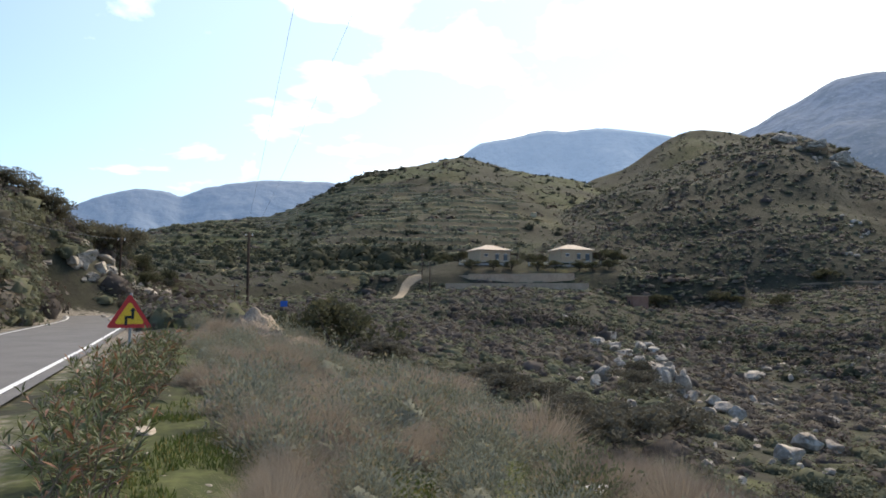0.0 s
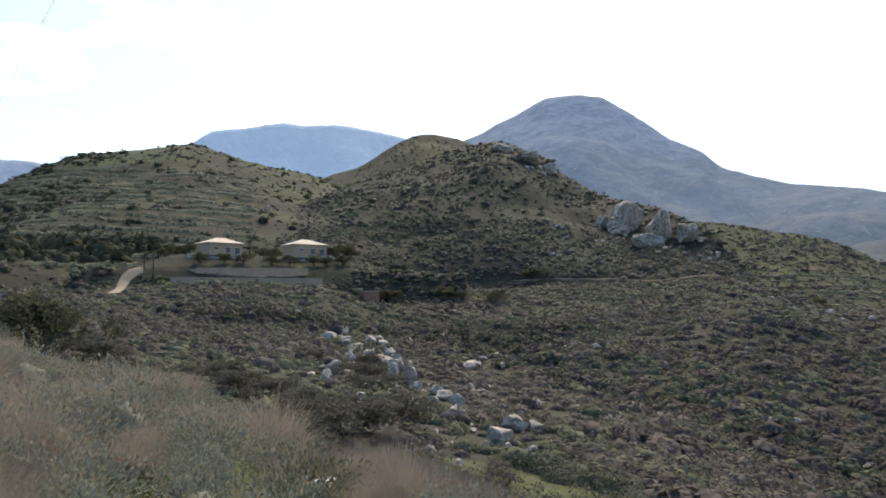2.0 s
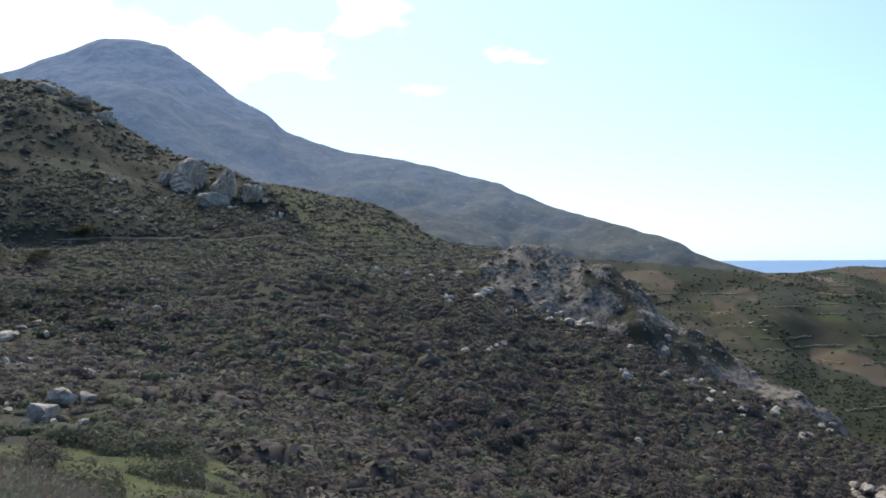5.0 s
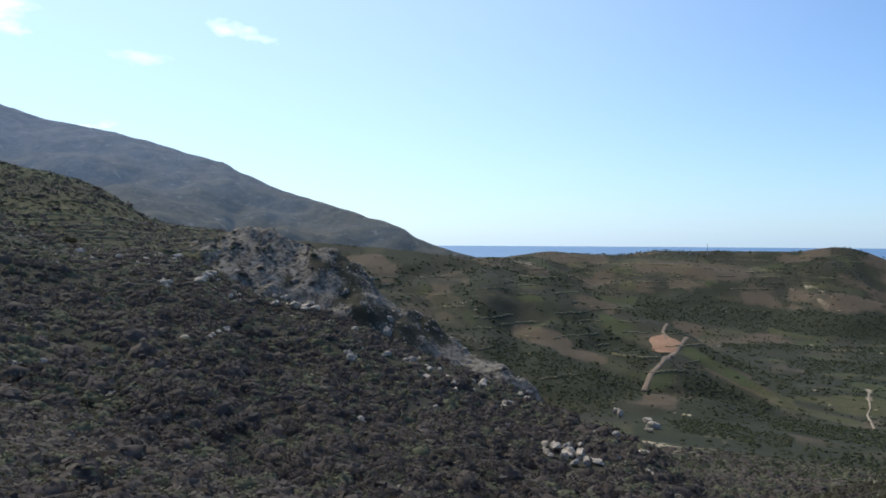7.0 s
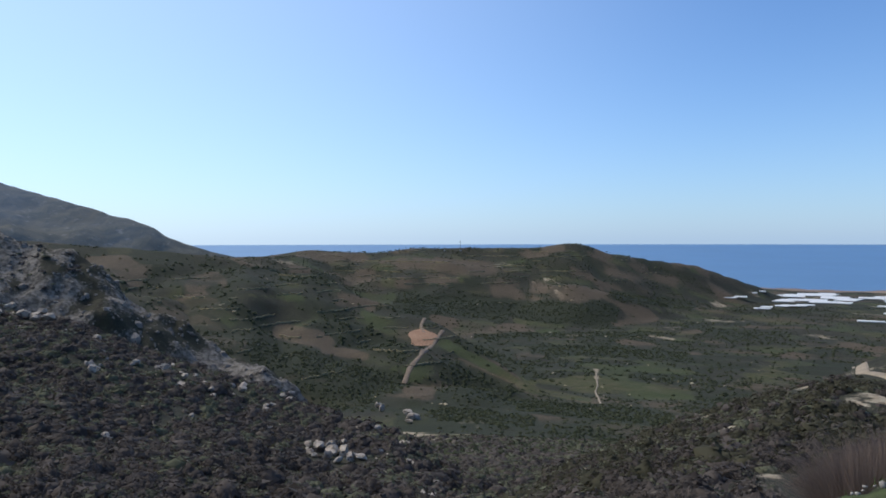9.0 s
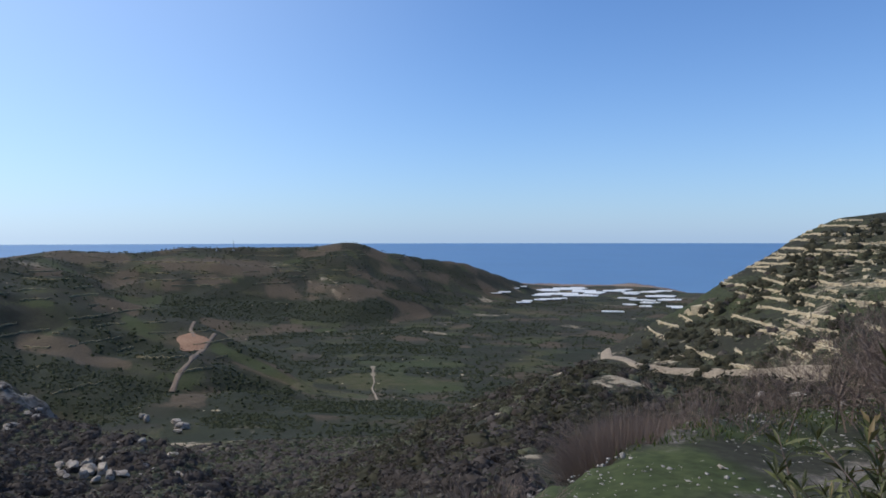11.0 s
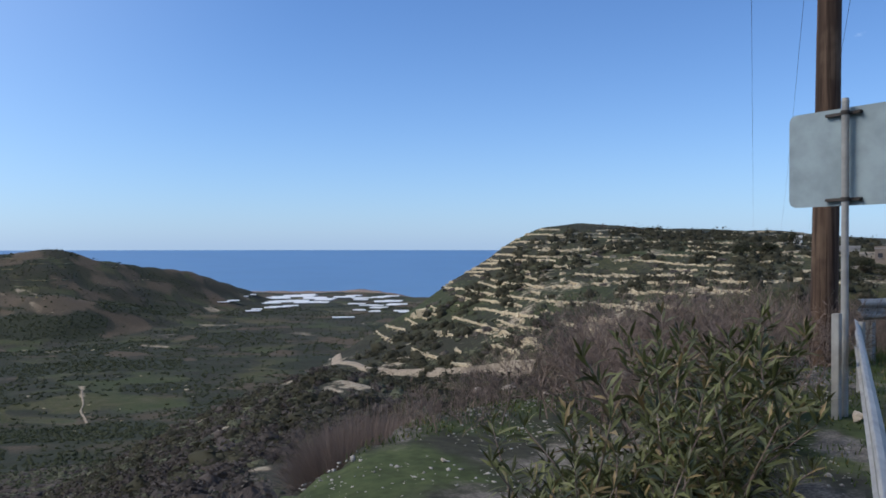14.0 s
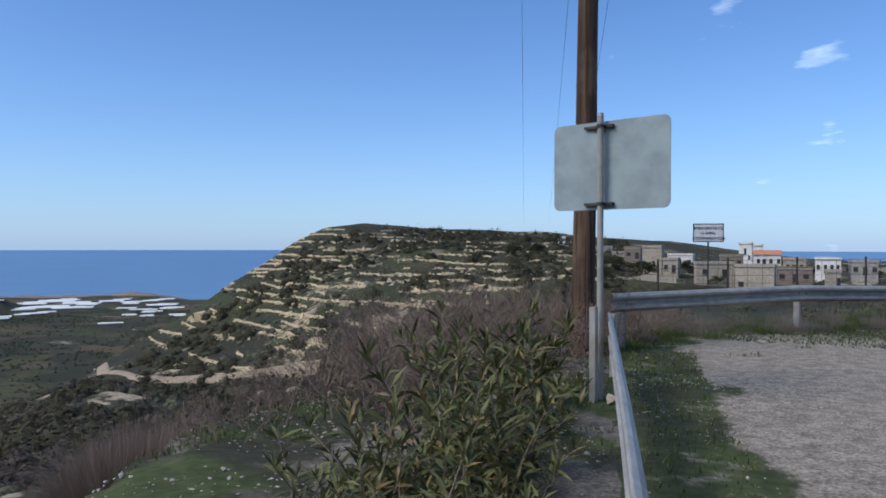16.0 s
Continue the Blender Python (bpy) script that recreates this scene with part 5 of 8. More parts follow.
def spread(name, shapes, x, y, z, size, material, label, category, squash=(0.75, 1.15), sink=0.06, smooth=True):
    """Many alike plants or stones, too many to count, in one mesh."""
    vs, fs, n = [], [], 0
    kind = RNG.integers(0, len(shapes), len(x))
    for k, (v, f) in enumerate(shapes):
        i = np.nonzero(kind == k)[0]
        if not len(i):
            continue
        a = RNG.uniform(0, 2 * math.pi, len(i))
        c, s = np.cos(a)[:, None], np.sin(a)[:, None]
        sz = size[i][:, None]
        sq = RNG.uniform(*squash, (len(i), 1))
        wide = RNG.uniform(0.85, 1.2, (len(i), 1))
        X = (v[None, :, 0] * c * wide - v[None, :, 1] * s) * sz + x[i][:, None]
        Y = (v[None, :, 0] * s * wide + v[None, :, 1] * c) * sz + y[i][:, None]
        Z = (v[None, :, 2] * sq - sink) * sz + z[i][:, None]
        vs.append(np.stack([X, Y, Z], -1).reshape(-1, 3))
        fs.append((f[None] + (np.arange(len(i)) * len(v))[:, None, None]).reshape(-1, 3) + n)
        n += len(i) * len(v)
    if not vs:
        return None
    me = fast_mesh(name, np.concatenate(vs), np.concatenate(fs), material, smooth)
    return tagged(new(name, me), label, category, kind="stuff")


def scatter_points(n, b0, b1, d0, d1):
    b = RNG.uniform(b0, b1, n)
    d = np.sqrt(RNG.uniform(d0 ** 2, d1 ** 2, n))
    x, y = polar(b, d)
    z, _, _, hs, base, cliffy = ground_parts(x, y)
    return dict(b=b, d=d, x=x, y=y, z=z, hs=hs, base=base, cliffy=cliffy, top=np.argmax(np.stack(hs + [base]), 0))


def pick(p, keep):
    return {k: (v[keep] if not isinstance(v, list) else v) for k, v in p.items()}


# ---- stones ----
def rock_shape(rng, base, rough=0.25):
    v, f = base
    v = v * (rng.uniform(0.75, 1.25), rng.uniform(0.7, 1.1), rng.uniform(0.6, 0.95))
    for _ in range(16):
        n = rng.normal(size=3) * (1, 1, 0.7)
        n /= np.linalg.norm(n)
        h = rng.uniform(0.28, 0.72)
        over = np.maximum(0, v @ n - h)
        v = v - over[:, None] * n * 0.92
    o = rng.uniform(0, 50)
    wob = np.array([noise.fractal((p[0] * 1.6 + o, p[1] * 1.6, p[2] * 1.6), 1.0, 2.0, 4) for p in v])
    return v * (1 + rough * wob)[:, None], f


r2 = np.random.default_rng(8)
STONES = [rock_shape(r2, BALL2, 0.22) for _ in range(6)]
PEBBLES = [(v * (1, 1, 0.7), f) for v, f in ([rock_shape(r2, ball(1), 0.2) for _ in range(4)])]
ROCK_MESHES = []
for k in range(7):
    v, f = rock_shape(r2, BALL3 if k < 4 else BALL2, 0.26)
    ROCK_MESHES.append(fast_mesh("rock", v, f, ROCK))


def rock(x, y, z, w, h, group, label):
    me = ROCK_MESHES[int(RNG.integers(0, 7))]
    ob = new("rock", me)
    ob.matrix_world = pose(x, y, z, float(RNG.uniform(-15, 15)), float(RNG.uniform(-15, 15)), float(RNG.uniform(0, 360))) @ Matrix.Diagonal((w / 2, w / 2, h / 2, 1))
    tagged(ob, label, "rock", group)


ROCK_SPOTS = []


def rocks_at(group, label, *spec, grow_by=1.0, break_up=1, proud=0.36):
    """Boulders: bearing, height angle of the middle, and width and height as angles in degrees."""
    whole = [spec[i:i + 4] for i in range(0, len(spec), 4)]
    blocks = []
    for b, a, w, h in whole:
        blocks.append((b, a, w * (1.0 if break_up == 1 else 0.75), h * (1.0 if break_up == 1 else 0.85)))
        for k in range(break_up - 1):
            f = float(RNG.uniform(0.4, 0.75))
            blocks.append((b + float(RNG.uniform(-0.55, 0.55)) * w, a + float(RNG.uniform(-0.5, 0.35)) * h, w * f, h * f * 1.15))
    for b, a, w, h in blocks:
        x, y, z, d = sight(b, a - h * 0.35)
        s = d * math.pi / 180 * grow_by
        rock(x, y, z + h * s * proud, max(w * s, 0.07) * 1.3, max(h * s, 0.05) * 1.2, group, label)
        if d > 30:
            k = 1 - (0.6 + w * s * 0.5) / d
            ROCK_SPOTS.append((x * k, y * k, 0.35 + w * s * 0.55))


rocks_at("boulders of the outcrop", "pale grey limestone boulder on the scrubby slope",
         12.69, -2.49, 1.3, 0.9, 13.01, -3.24, 1.2, 0.8, 11.95, -5.34, 1.5, 1.5, 17.65, -6.07, 1.5, 1.9, 14.14, -8.81, 1.8, 1.7, 14.24, -7.40, 1.1, 1.2,
         20.50, -7.30, 2.2, 1.2, 21.34, -7.88, 1.4, 1.2, 25.79, -9.35, 2.7, 1.9, 18.88, -8.16, 1.2, 0.9, 25.22, -11.13, 1.2, 1.0, 19.26, -11.62, 1.3, 1.2,
         14.82, -4.20, 1.2, 0.8, 15.49, -4.92, 1.9, 1.2, 16.30, -4.17, 1.2, 1.0, 22.34, -5.10, 1.6, 0.8, 15.12, -3.12, 1.3, 1.0, 16.13, -5.07, 1.2, 1.4, 17.00, -5.17, 1.2, 1.6, 13.82, -3.60, 1.1, 0.7, 18.45, -6.72, 1.1, 1.2, 14.38, -6.67, 0.9, 0.9, 13.20, -4.23, 0.9, 0.8, grow_by=1.25, break_up=3)
rocks_at("small boulders of the outcrop", "small pale limestone boulder among thorny scrub",
         17.92, -7.74, 1.0, 1.1, 14.96, -7.78, 0.8, 0.8, 20.76, -8.76, 0.7, 0.8, 21.88, -8.50, 0.8, 0.6, 19.79, -9.97, 0.8, 0.7, 22.58, -9.79, 0.9, 0.6, 21.08, -10.84, 0.7, 0.6,
         27.11, -11.06, 1.1, 0.9, 24.87, -5.08, 0.9, 0.7, 23.27, -4.56, 0.9, 0.7, 15.29, -11.99, 0.8, 0.9, 18.28, -9.29, 0.7, 0.6, 21.60, -12.11, 1.0, 1.0, 23.46, -10.84, 0.7, 0.6)
def crag_mesh(rng):
    """A steep mass of rock with flat broken faces and upright cracks."""
    v, f = rock_shape(rng, ball(4), 0.16)
    a = np.arctan2(v[:, 1], v[:, 0])
    crack = np.abs(fbm(a * 2.2 + rng.uniform(0, 40), v[:, 2] * 0.5, 0.55, 3, 500))
    knob = np.array([noise.fractal((p[0] * 4, p[1] * 4, p[2] * 4), 1.0, 2.0, 4) for p in v])
    return fast_mesh("crag_rock", v * (1 - 0.22 * np.clip(0.25 - crack, 0, 1) * 4 + 0.06 * knob)[:, None] * (1, 1, 1.15), f, CRAG)


CRAG = plain("weathered_crag_limestone", (0.2, 0.168, 0.13), (0.43, 0.365, 0.29), 0.22, 0.95, bump=0.7, fine=6)
for b, a, w, h, turn in ((34.1, 6.2, 3.3, 3.0, 10), (36.75, 5.7, 2.3, 3.0, 80), (38.5, 4.9, 1.5, 1.6, 150), (35.6, 4.3, 2.2, 1.4, 210), (32.4, 5.9, 1.3, 1.1, 250), (26.9, 10.9, 2.2, 1.2, 40), (28.6, 9.9, 1.5, 1.2, 120), (25.2, 11.6, 1.6, 0.9, 300)):
    x, y, z, d = sight(b, a - h * 0.3)
    ob = new("crag_rock", crag_mesh(r2))
    ob.matrix_world = pose(x, y, z + h * d * 0.002, 0, 0, turn) @ Matrix.Diagonal((w * d * 0.0145, w * d * 0.0145, h * d * 0.0125, 1))
    tagged(ob, "steep grey limestone crag rising out of the dark hillside", "crag", "crags of the hillside")
rocks_at("rocks of the crag", "grey limestone block below the crag on the dark hillside",
         39.47, 4.60, 1.3, 1.0, 36.9, 3.9, 1.0, 0.7, 33.6, 4.7, 0.9, 0.6,
         29.01, 5.81, 1.2, 0.9, 29.88, 4.94, 0.8, 0.6, 28.79, 3.64, 0.9, 0.8, 40.07, 3.53, 1.2, 1.0, 32.48, 4.48, 1.0, 0.6, 30.96, 2.98, 0.8, 0.5, grow_by=0.6, break_up=5, proud=0.12)
rocks_at("rocks of the hill top", "grey limestone rocks along the hill crest",
         24.86, 12.03, 1.6, 0.8, 26.62, 11.35, 1.6, 1.0, 27.93, 10.23, 1.6, 1.2, 28.81, 9.88, 1.2, 1.0, 26.84, 10.23, 1.2, 0.8, 30.34, 9.04, 1.0, 0.7, 32.72, 8.02, 1.0, 0.6, grow_by=0.5, break_up=4, proud=0.1)
rocks_at("rocks beside the road", "large pale grey limestone rock on the bank above the road",
         -25.85, 3.47, 2.6, 1.9, -24.68, 2.63, 2.4, 1.6, -26.28, 2.67, 1.6, 1.2, -21.60, 0.68, 2.2, 1.4, -20.46, 0.61, 2.4, 1.6, -22.07, 1.28, 1.5, 1.1, -23.76, 2.06, 1.4, 1.0, -25.19, 1.83, 1.2, 0.9, -24.20, -0.92, 0.8, 0.5, -28.31, 2.54, 1.0, 0.8, break_up=4, proud=0.15)
rocks_at("rocks of the ravine spur", "weathered limestone block on the rocky spur",
         54.02, -1.19, 1.4, 0.6, 56.08, -2.68, 1.6, 0.9, 57.75, -4.18, 1.2, 0.8, 61.58, -4.41, 1.6, 0.8, 63.30, -5.06, 1.8, 1.0, 53.21, -3.08, 1.2, 0.7, 56.92, -6.71, 1.2, 0.8, 66.79, -8.72, 1.0, 0.6,
         71.58, -9.11, 1.2, 0.8, 82.28, -15.30, 2.0, 1.4, 84.33, -15.75, 2.2, 1.3, 86.89, -12.40, 1.0, 0.8, 49.65, -10.75, 0.8, 0.5, 43.84, -8.44, 0.6, 0.7, 70.12, -18.38, 0.8, 0.6, 89.80, -13.33, 2.0, 0.9, grow_by=0.8, break_up=5)


rocks_at("rocks of the lower spur", "rough grey limestone block low on the rocky spur",
         83.34, -15.54, 2.2, 1.5, 81.64, -15.11, 1.4, 1.0, 84.83, -16.16, 1.6, 1.2, 87.26, -12.63, 1.2, 1.2, 86.96, -14.11, 1.2, 0.7, 71.32, -9.10, 1.8, 1.0, 72.70, -9.78, 1.6, 0.9, 76.88, -10.62, 1.5, 0.8, 80.39, -11.39, 1.3, 0.8, 90.91, -18.99, 1.8, 1.0, 66.74, -8.80, 1.2, 1.0, 63.75, -12.11, 0.8, 0.6, 69.47, -8.59, 1.4, 0.8, 74.66, -10.90, 1.0, 0.8, 78.93, -12.14, 1.2, 0.7, 89.60, -16.76, 0.8, 0.7, 73.27, -12.61, 0.8, 0.5, grow_by=0.75, break_up=3)


SCRUB_GREY = leaf_material("grey_scrub_twigs", (0.068, 0.057, 0.049), (0.136, 0.114, 0.097), (0.144, 0.117, 0.1), 0.15, 0.2)
MESA_BUSH = leaf_material("mesa_bush_leaves", (0.042, 0.04, 0.025), (0.1, 0.094, 0.058), (0.115, 0.102, 0.064), 0.2, 0.3)
r1 = np.random.default_rng(5)
NEAR_SHAPES = [dome(r1, BALL1, 0.6, 150, 0.075, 9) for _ in range(7)]
MID_SHAPES = [dome(r1, cap(8), 0.6, 34, 0.13) for _ in range(10)]
FAR_SHAPES = [dome(r1, cap(6), 0.6, 15, 0.19, 5) for _ in range(8)]
DOT_SHAPES = [dome(r1, cap(5), 0.6, 5, 0.26, 4) for _ in range(8)]
CLOSE_SHAPES = [tuft_bush(r1, 620, 0.042, 0.7) for _ in range(4)]


def edge_of_bench(b):
    return at(near_bench.far, b)


def free_ground(p):
    """Where scrub may grow: off the bench, the road, the tracks, the villas and the village."""
    ok = (p["d"] > edge_of_bench(p["b"]) + 1.0) | ((p["b"] < -15) & (p["d"] > 44))
    ok &= ~((p["b"] > -2.5) & (p["b"] < 13.5) & (p["d"] > 167) & (p["d"] < 200) & ((p["d"] > 175) | (p["d"] < 169.5)))
    ok &= ~((p["b"] < -14) & (p["d"] < 44))
    ok &= ~((p["b"] > 154) & (p["d"] > 130) & (p["d"] < 260) & (RNG.random(len(p["b"])) < 0.3))
    ok &= ~((p["top"] == 9) & (p["d"] > 40) & (fbm(p["x"], p["y"], 5, 3, 121) < -0.25))
    s, side = road_coords(p["x"], p["y"])
    ok &= ~((side > -1.0) & (side < 7.0) & (s < 80))
    return ok & ((p["cliffy"] < 0.3) | (RNG.random(len(p["b"])) < 0.35)) & off_tracks(p["x"], p["y"])


carob_x, carob_y = polar(-8.2, 47.0)
TRACK_SPOTS = np.array(TRACKS[::2] + ROCK_SPOTS + [(float(carob_x), float(carob_y), 3.0)])


def off_tracks(x, y):
    ok = np.ones(len(x), bool)
    for i in range(len(TRACK_SPOTS)):
        tx, ty, r = TRACK_SPOTS[i]
        ok &= (x - tx) ** 2 + (y - ty) ** 2 > r * r
    return ok


def grow(name, n, b0, b1, d0, d1, shapes, sizes, label, squash=(0.75, 1.15)):
    p = scatter_points(n, b0, b1, d0, d1)
    thick = fbm(p["x"], p["y"], 16, 3, 90) + 0.5 * fbm(p["x"], p["y"], 60, 2, 91)
    mesa_face = np.isin(p["top"], (9, 10))
    keep = free_ground(p) & (RNG.random(n) < np.clip(0.85 + 0.7 * thick, 0.3, 1)) & ~(mesa_face & ((RNG.random(n) < np.where(p["top"] == 10, 0.9, 0.55)) | (p["d"] > at(mesa.far, p["b"]) - 14)))
    keep &= ~((p["top"] == 2) & (RNG.random(n) < 0.8)) & ~((p["top"] == 3) & (RNG.random(n) < 0.8)) & ~((p["top"] == 1) & (p["b"] > 40) & (RNG.random(n) < 0.25))
    p = pick(p, keep)
    m = len(p["x"])
    size = np.clip(RNG.lognormal(0, 0.4, m), 0.45, 2.0) * (sizes[0] + (sizes[1] - sizes[0]) * RNG.random(m))
    hue = fbm(p["x"], p["y"], 30, 3, 95) + RNG.normal(0, 0.35, m)
    big = np.clip((p["b"] - 40) / 15, 0, 1) * np.clip((100 - p["b"]) / 15, 0, 1)
    hue2 = RNG.random(m) < 0.18 + 0.25 * big
    for key, sel, mat, what in (("brown", (hue > 0.3) & ~hue2, SCRUB, "low brown thorny scrub"), ("green", (hue <= 0.3) & ~hue2, SCRUB_GREEN, "low dull green scrub"), ("grey", hue2, SCRUB_GREY, "dark grey-brown bushes")):
        q = pick(p, sel)
        boost = 1.35 if key == "grey" else 1.0
        spread(key + "_" + name, shapes, q["x"], q["y"], q["z"], size[sel] * boost, mat, what + " " + label, "scrub", squash)


grow("scrub_close", 620, 4, 128, 9, 30, CLOSE_SHAPES, (0.8, 1.4), "on the slope just below")
grow("scrub_near", 4200, -30, 128, 30, 70, NEAR_SHAPES, (0.6, 1.45), "covering the near side of the ravine", (0.6, 1.0))
grow("scrub_thick", 5200, 36, 104, 26, 78, MID_SHAPES, (0.6, 1.6), "crowding the foot of the slope", (0.6, 1.0))
grow("scrub_bank", 2600, -38, -15, 42, 125, NEAR_SHAPES, (1.2, 2.4), "covering the bank above the road")
grow("scrub_slope", 30000, -26, 150, 70, 150, MID_SHAPES, (0.65, 1.75), "covering the opposite slope", (0.6, 1.0))
grow("scrub_yard", 2600, 150, 184, 36, 150, MID_SHAPES, (0.6, 1.6), "on the ground before the village", (0.6, 1.0))
grow("scrub_hill", 32000, -26, 178, 150, 200, FAR_SHAPES, (0.8, 2.0), "covering the hillside", (0.45, 0.8))
grow("scrub_upper_hill", 42000, -26, 178, 200, 260, DOT_SHAPES, (1.0, 2.1), "covering the hillside above the villas", (0.45, 0.8))
grow("scrub_high", 60000, -28, 66, 260, 620, DOT_SHAPES, (1.3, 2.8), "covering the upper hillside", (0.4, 0.75))


def ravine_bushes():
    """Larger rounded thorn bushes, closer together towards the foot of the slope."""
    for name, n, d0, d1, shapes in (("thorn_bushes", 3600, 28, 75, NEAR_SHAPES), ("upper_thorn_bushes", 13000, 75, 175, MID_SHAPES)):
        p = scatter_points(n, 14, 126, d0, d1)
        low = np.clip((-p["z"] - 2) / 12, 0.1, 1) * np.where(p["b"] > 38, 1.0, 0.4)
        p = pick(p, np.isin(p["top"], (1, 9)) & free_ground(p) & (RNG.random(n) < 0.6 * low * np.clip(0.75 + fbm(p["x"], p["y"], 20, 3, 97), 0.1, 1)))
        m = len(p["x"])
        spread(name, shapes, p["x"], p["y"], p["z"], np.clip(RNG.lognormal(0, 0.3, m), 0.6, 1.6) * 1.7, DARK_THORN, "rounded dark grey-brown thorn bushes on the ravine slope", "bushes", (0.8, 1.2))


def spur_bushes():
    """Dark round bushes close together on the spur below the terraced hill, with bare sandy gaps."""
    p = scatter_points(7000, 97, 138, 45, 190)
    gap = fbm(p["x"], p["y"], 5, 3, 121)
    p = pick(p, (p["top"] == 9) & free_ground(p) & (gap > -0.06))
    n = len(p["x"])
    spread("spur_bushes", MID_SHAPES, p["x"], p["y"], p["z"], np.clip(RNG.lognormal(0, 0.4, n), 0.4, 2.0) * 1.7, MESA_BUSH, "dark round bushes crowding the slope below the track", "bushes", (0.8, 1.2))


spur_bushes()
DARK_THORN = leaf_material("ravine_thorn_leaves", (0.05, 0.042, 0.036), (0.12, 0.1, 0.083), (0.125, 0.1, 0.083), 0.3, 0.2)
THORN_LEAF = leaf_material("thorn_shrub_leaves", (0.075, 0.07, 0.052), (0.165, 0.152, 0.112), (0.17, 0.15, 0.112), 0.3, 0.3)
ravine_bushes()


def slope_shrubs():
    """Dense dark shrubs below the villas and round the boulders, thickened to imitate shade, and shrubs on the bank
    above the road.
    """
    p = scatter_points(6500, -6, 30, 42, 135)
    thick = fbm(p["x"], p["y"], 18, 3, 98)
    # crowds dark shrubs where the slope should look shaded
    shade = np.clip(1.2 - np.abs(p["b"] - 10) / 22, 0, 1)
    p = pick(p, (p["top"] == 1) & free_ground(p) & (RNG.random(6500) < np.clip(0.5 + 1.1 * thick, 0.05, 1) * shade))
    n = len(p["x"])
    half = RNG.random(n) < 0.55
    for sel, mat, nm in ((half, DARK_THORN, "slope_thorn_shrubs"), (~half, THICKET_LEAF, "slope_evergreen_shrubs")):
        q = pick(p, sel)
        spread(nm, MID_SHAPES, q["x"], q["y"], q["z"], np.clip(RNG.lognormal(0, 0.35, len(q["x"])), 0.5, 1.8) * 2.0, mat, "dense dark shrubs on the slope below the villas, thickened to imitate shade", "bushes", (0.8, 1.2))
    p = scatter_points(1500, -36, -16, 36, 105)
    s, side = road_coords(p["x"], p["y"])
    p = pick(p, (side > 7.6) & off_tracks(p["x"], p["y"]))
    n = len(p["x"])
    half = RNG.random(n) < 0.5
    for sel, mat, nm in ((half, SCRUB_GREEN, "bank_green_shrubs"), (~half, THORN_LEAF, "bank_brown_shrubs")):
        q = pick(p, sel)
        spread(nm, NEAR_SHAPES, q["x"], q["y"], q["z"], np.clip(RNG.lognormal(0, 0.35, len(q["x"])), 0.5, 1.7) * 1.9, mat, "thick shrubs covering the bank above the road", "bushes", (0.8, 1.3))


THICKET_LEAF = leaf_material("thicket_leaves", (0.032, 0.036, 0.022), (0.085, 0.088, 0.052), (0.095, 0.09, 0.058), 0.2, 0.25)
slope_shrubs()


def mesa_bushes():
    p = scatter_points(6500, 117, 160, 135, 300)
    keep = (p["top"] == 10) & (p["d"] < at(mesa.far, p["b"]) - 26) & (RNG.random(6500) < np.clip(0.34 + 0.7 * fbm(p["x"], p["y"], 14, 2, 120), 0.05, 1))
    p = pick(p, keep)
    n = len(p["x"])
    size = np.clip(RNG.lognormal(0, 0.4, n), 0.4, 2.2) * 2.3
    spread("hill_bushes", MID_SHAPES, p["x"], p["y"], p["z"], size, MESA_BUSH, "dark round bushes dotted over the terraced hill", "bushes", (0.8, 1.2))


mesa_bushes()


def groves(name, n, d0, d1, low, high):
    """Olive groves and dark thickets on the valley floor and the far hill, denser where strips imitate shade."""
    p = scatter_points(n, 60, 128, d0, d1)
    dense = fbm(p["x"], p["y"], 120, 3, 130) + 0.4 * fbm(p["x"], p["y"], 40, 2, 131)
    plot, rim = plots_at(p["x"], p["y"])
    wooded = plot < np.where(p["d"] < 460, 0.88, np.where(p["d"] < 620, 0.62, 0.42))
    keep = (RNG.random(n) < np.clip(0.8 + 1.2 * dense, 0.05, 1)) & (p["cliffy"] < 0.2) & ~np.isin(p["top"], (1, 10)) & off_tracks(p["x"], p["y"])
    wood, open_land = land_use(WOODS_AND_SHADE, p["x"], p["y"], p["z"]), np.maximum(land_use(FIELDS, p["x"], p["y"], p["z"]), land_use(PASTURES_AND_LIT_RIDGE, p["x"], p["y"], p["z"]))
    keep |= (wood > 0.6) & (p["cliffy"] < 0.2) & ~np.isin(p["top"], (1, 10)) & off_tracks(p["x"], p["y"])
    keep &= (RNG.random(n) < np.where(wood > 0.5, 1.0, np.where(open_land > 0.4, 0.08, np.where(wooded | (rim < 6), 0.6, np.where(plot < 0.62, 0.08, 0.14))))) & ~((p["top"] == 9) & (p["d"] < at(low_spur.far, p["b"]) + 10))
    p = pick(p, keep)
    spread(name, DOT_SHAPES, p["x"], p["y"], p["z"], RNG.uniform(low, high, len(p["x"])), OLIVE_LEAF, "dark green olive groves on the valley floor", "olive grove", (0.7, 1.0))


groves("olive_groves", 17000, 170, 500, 1.8, 3.6)
groves("far_olive_groves", 46000, 500, 1500, 2.4, 5.2)

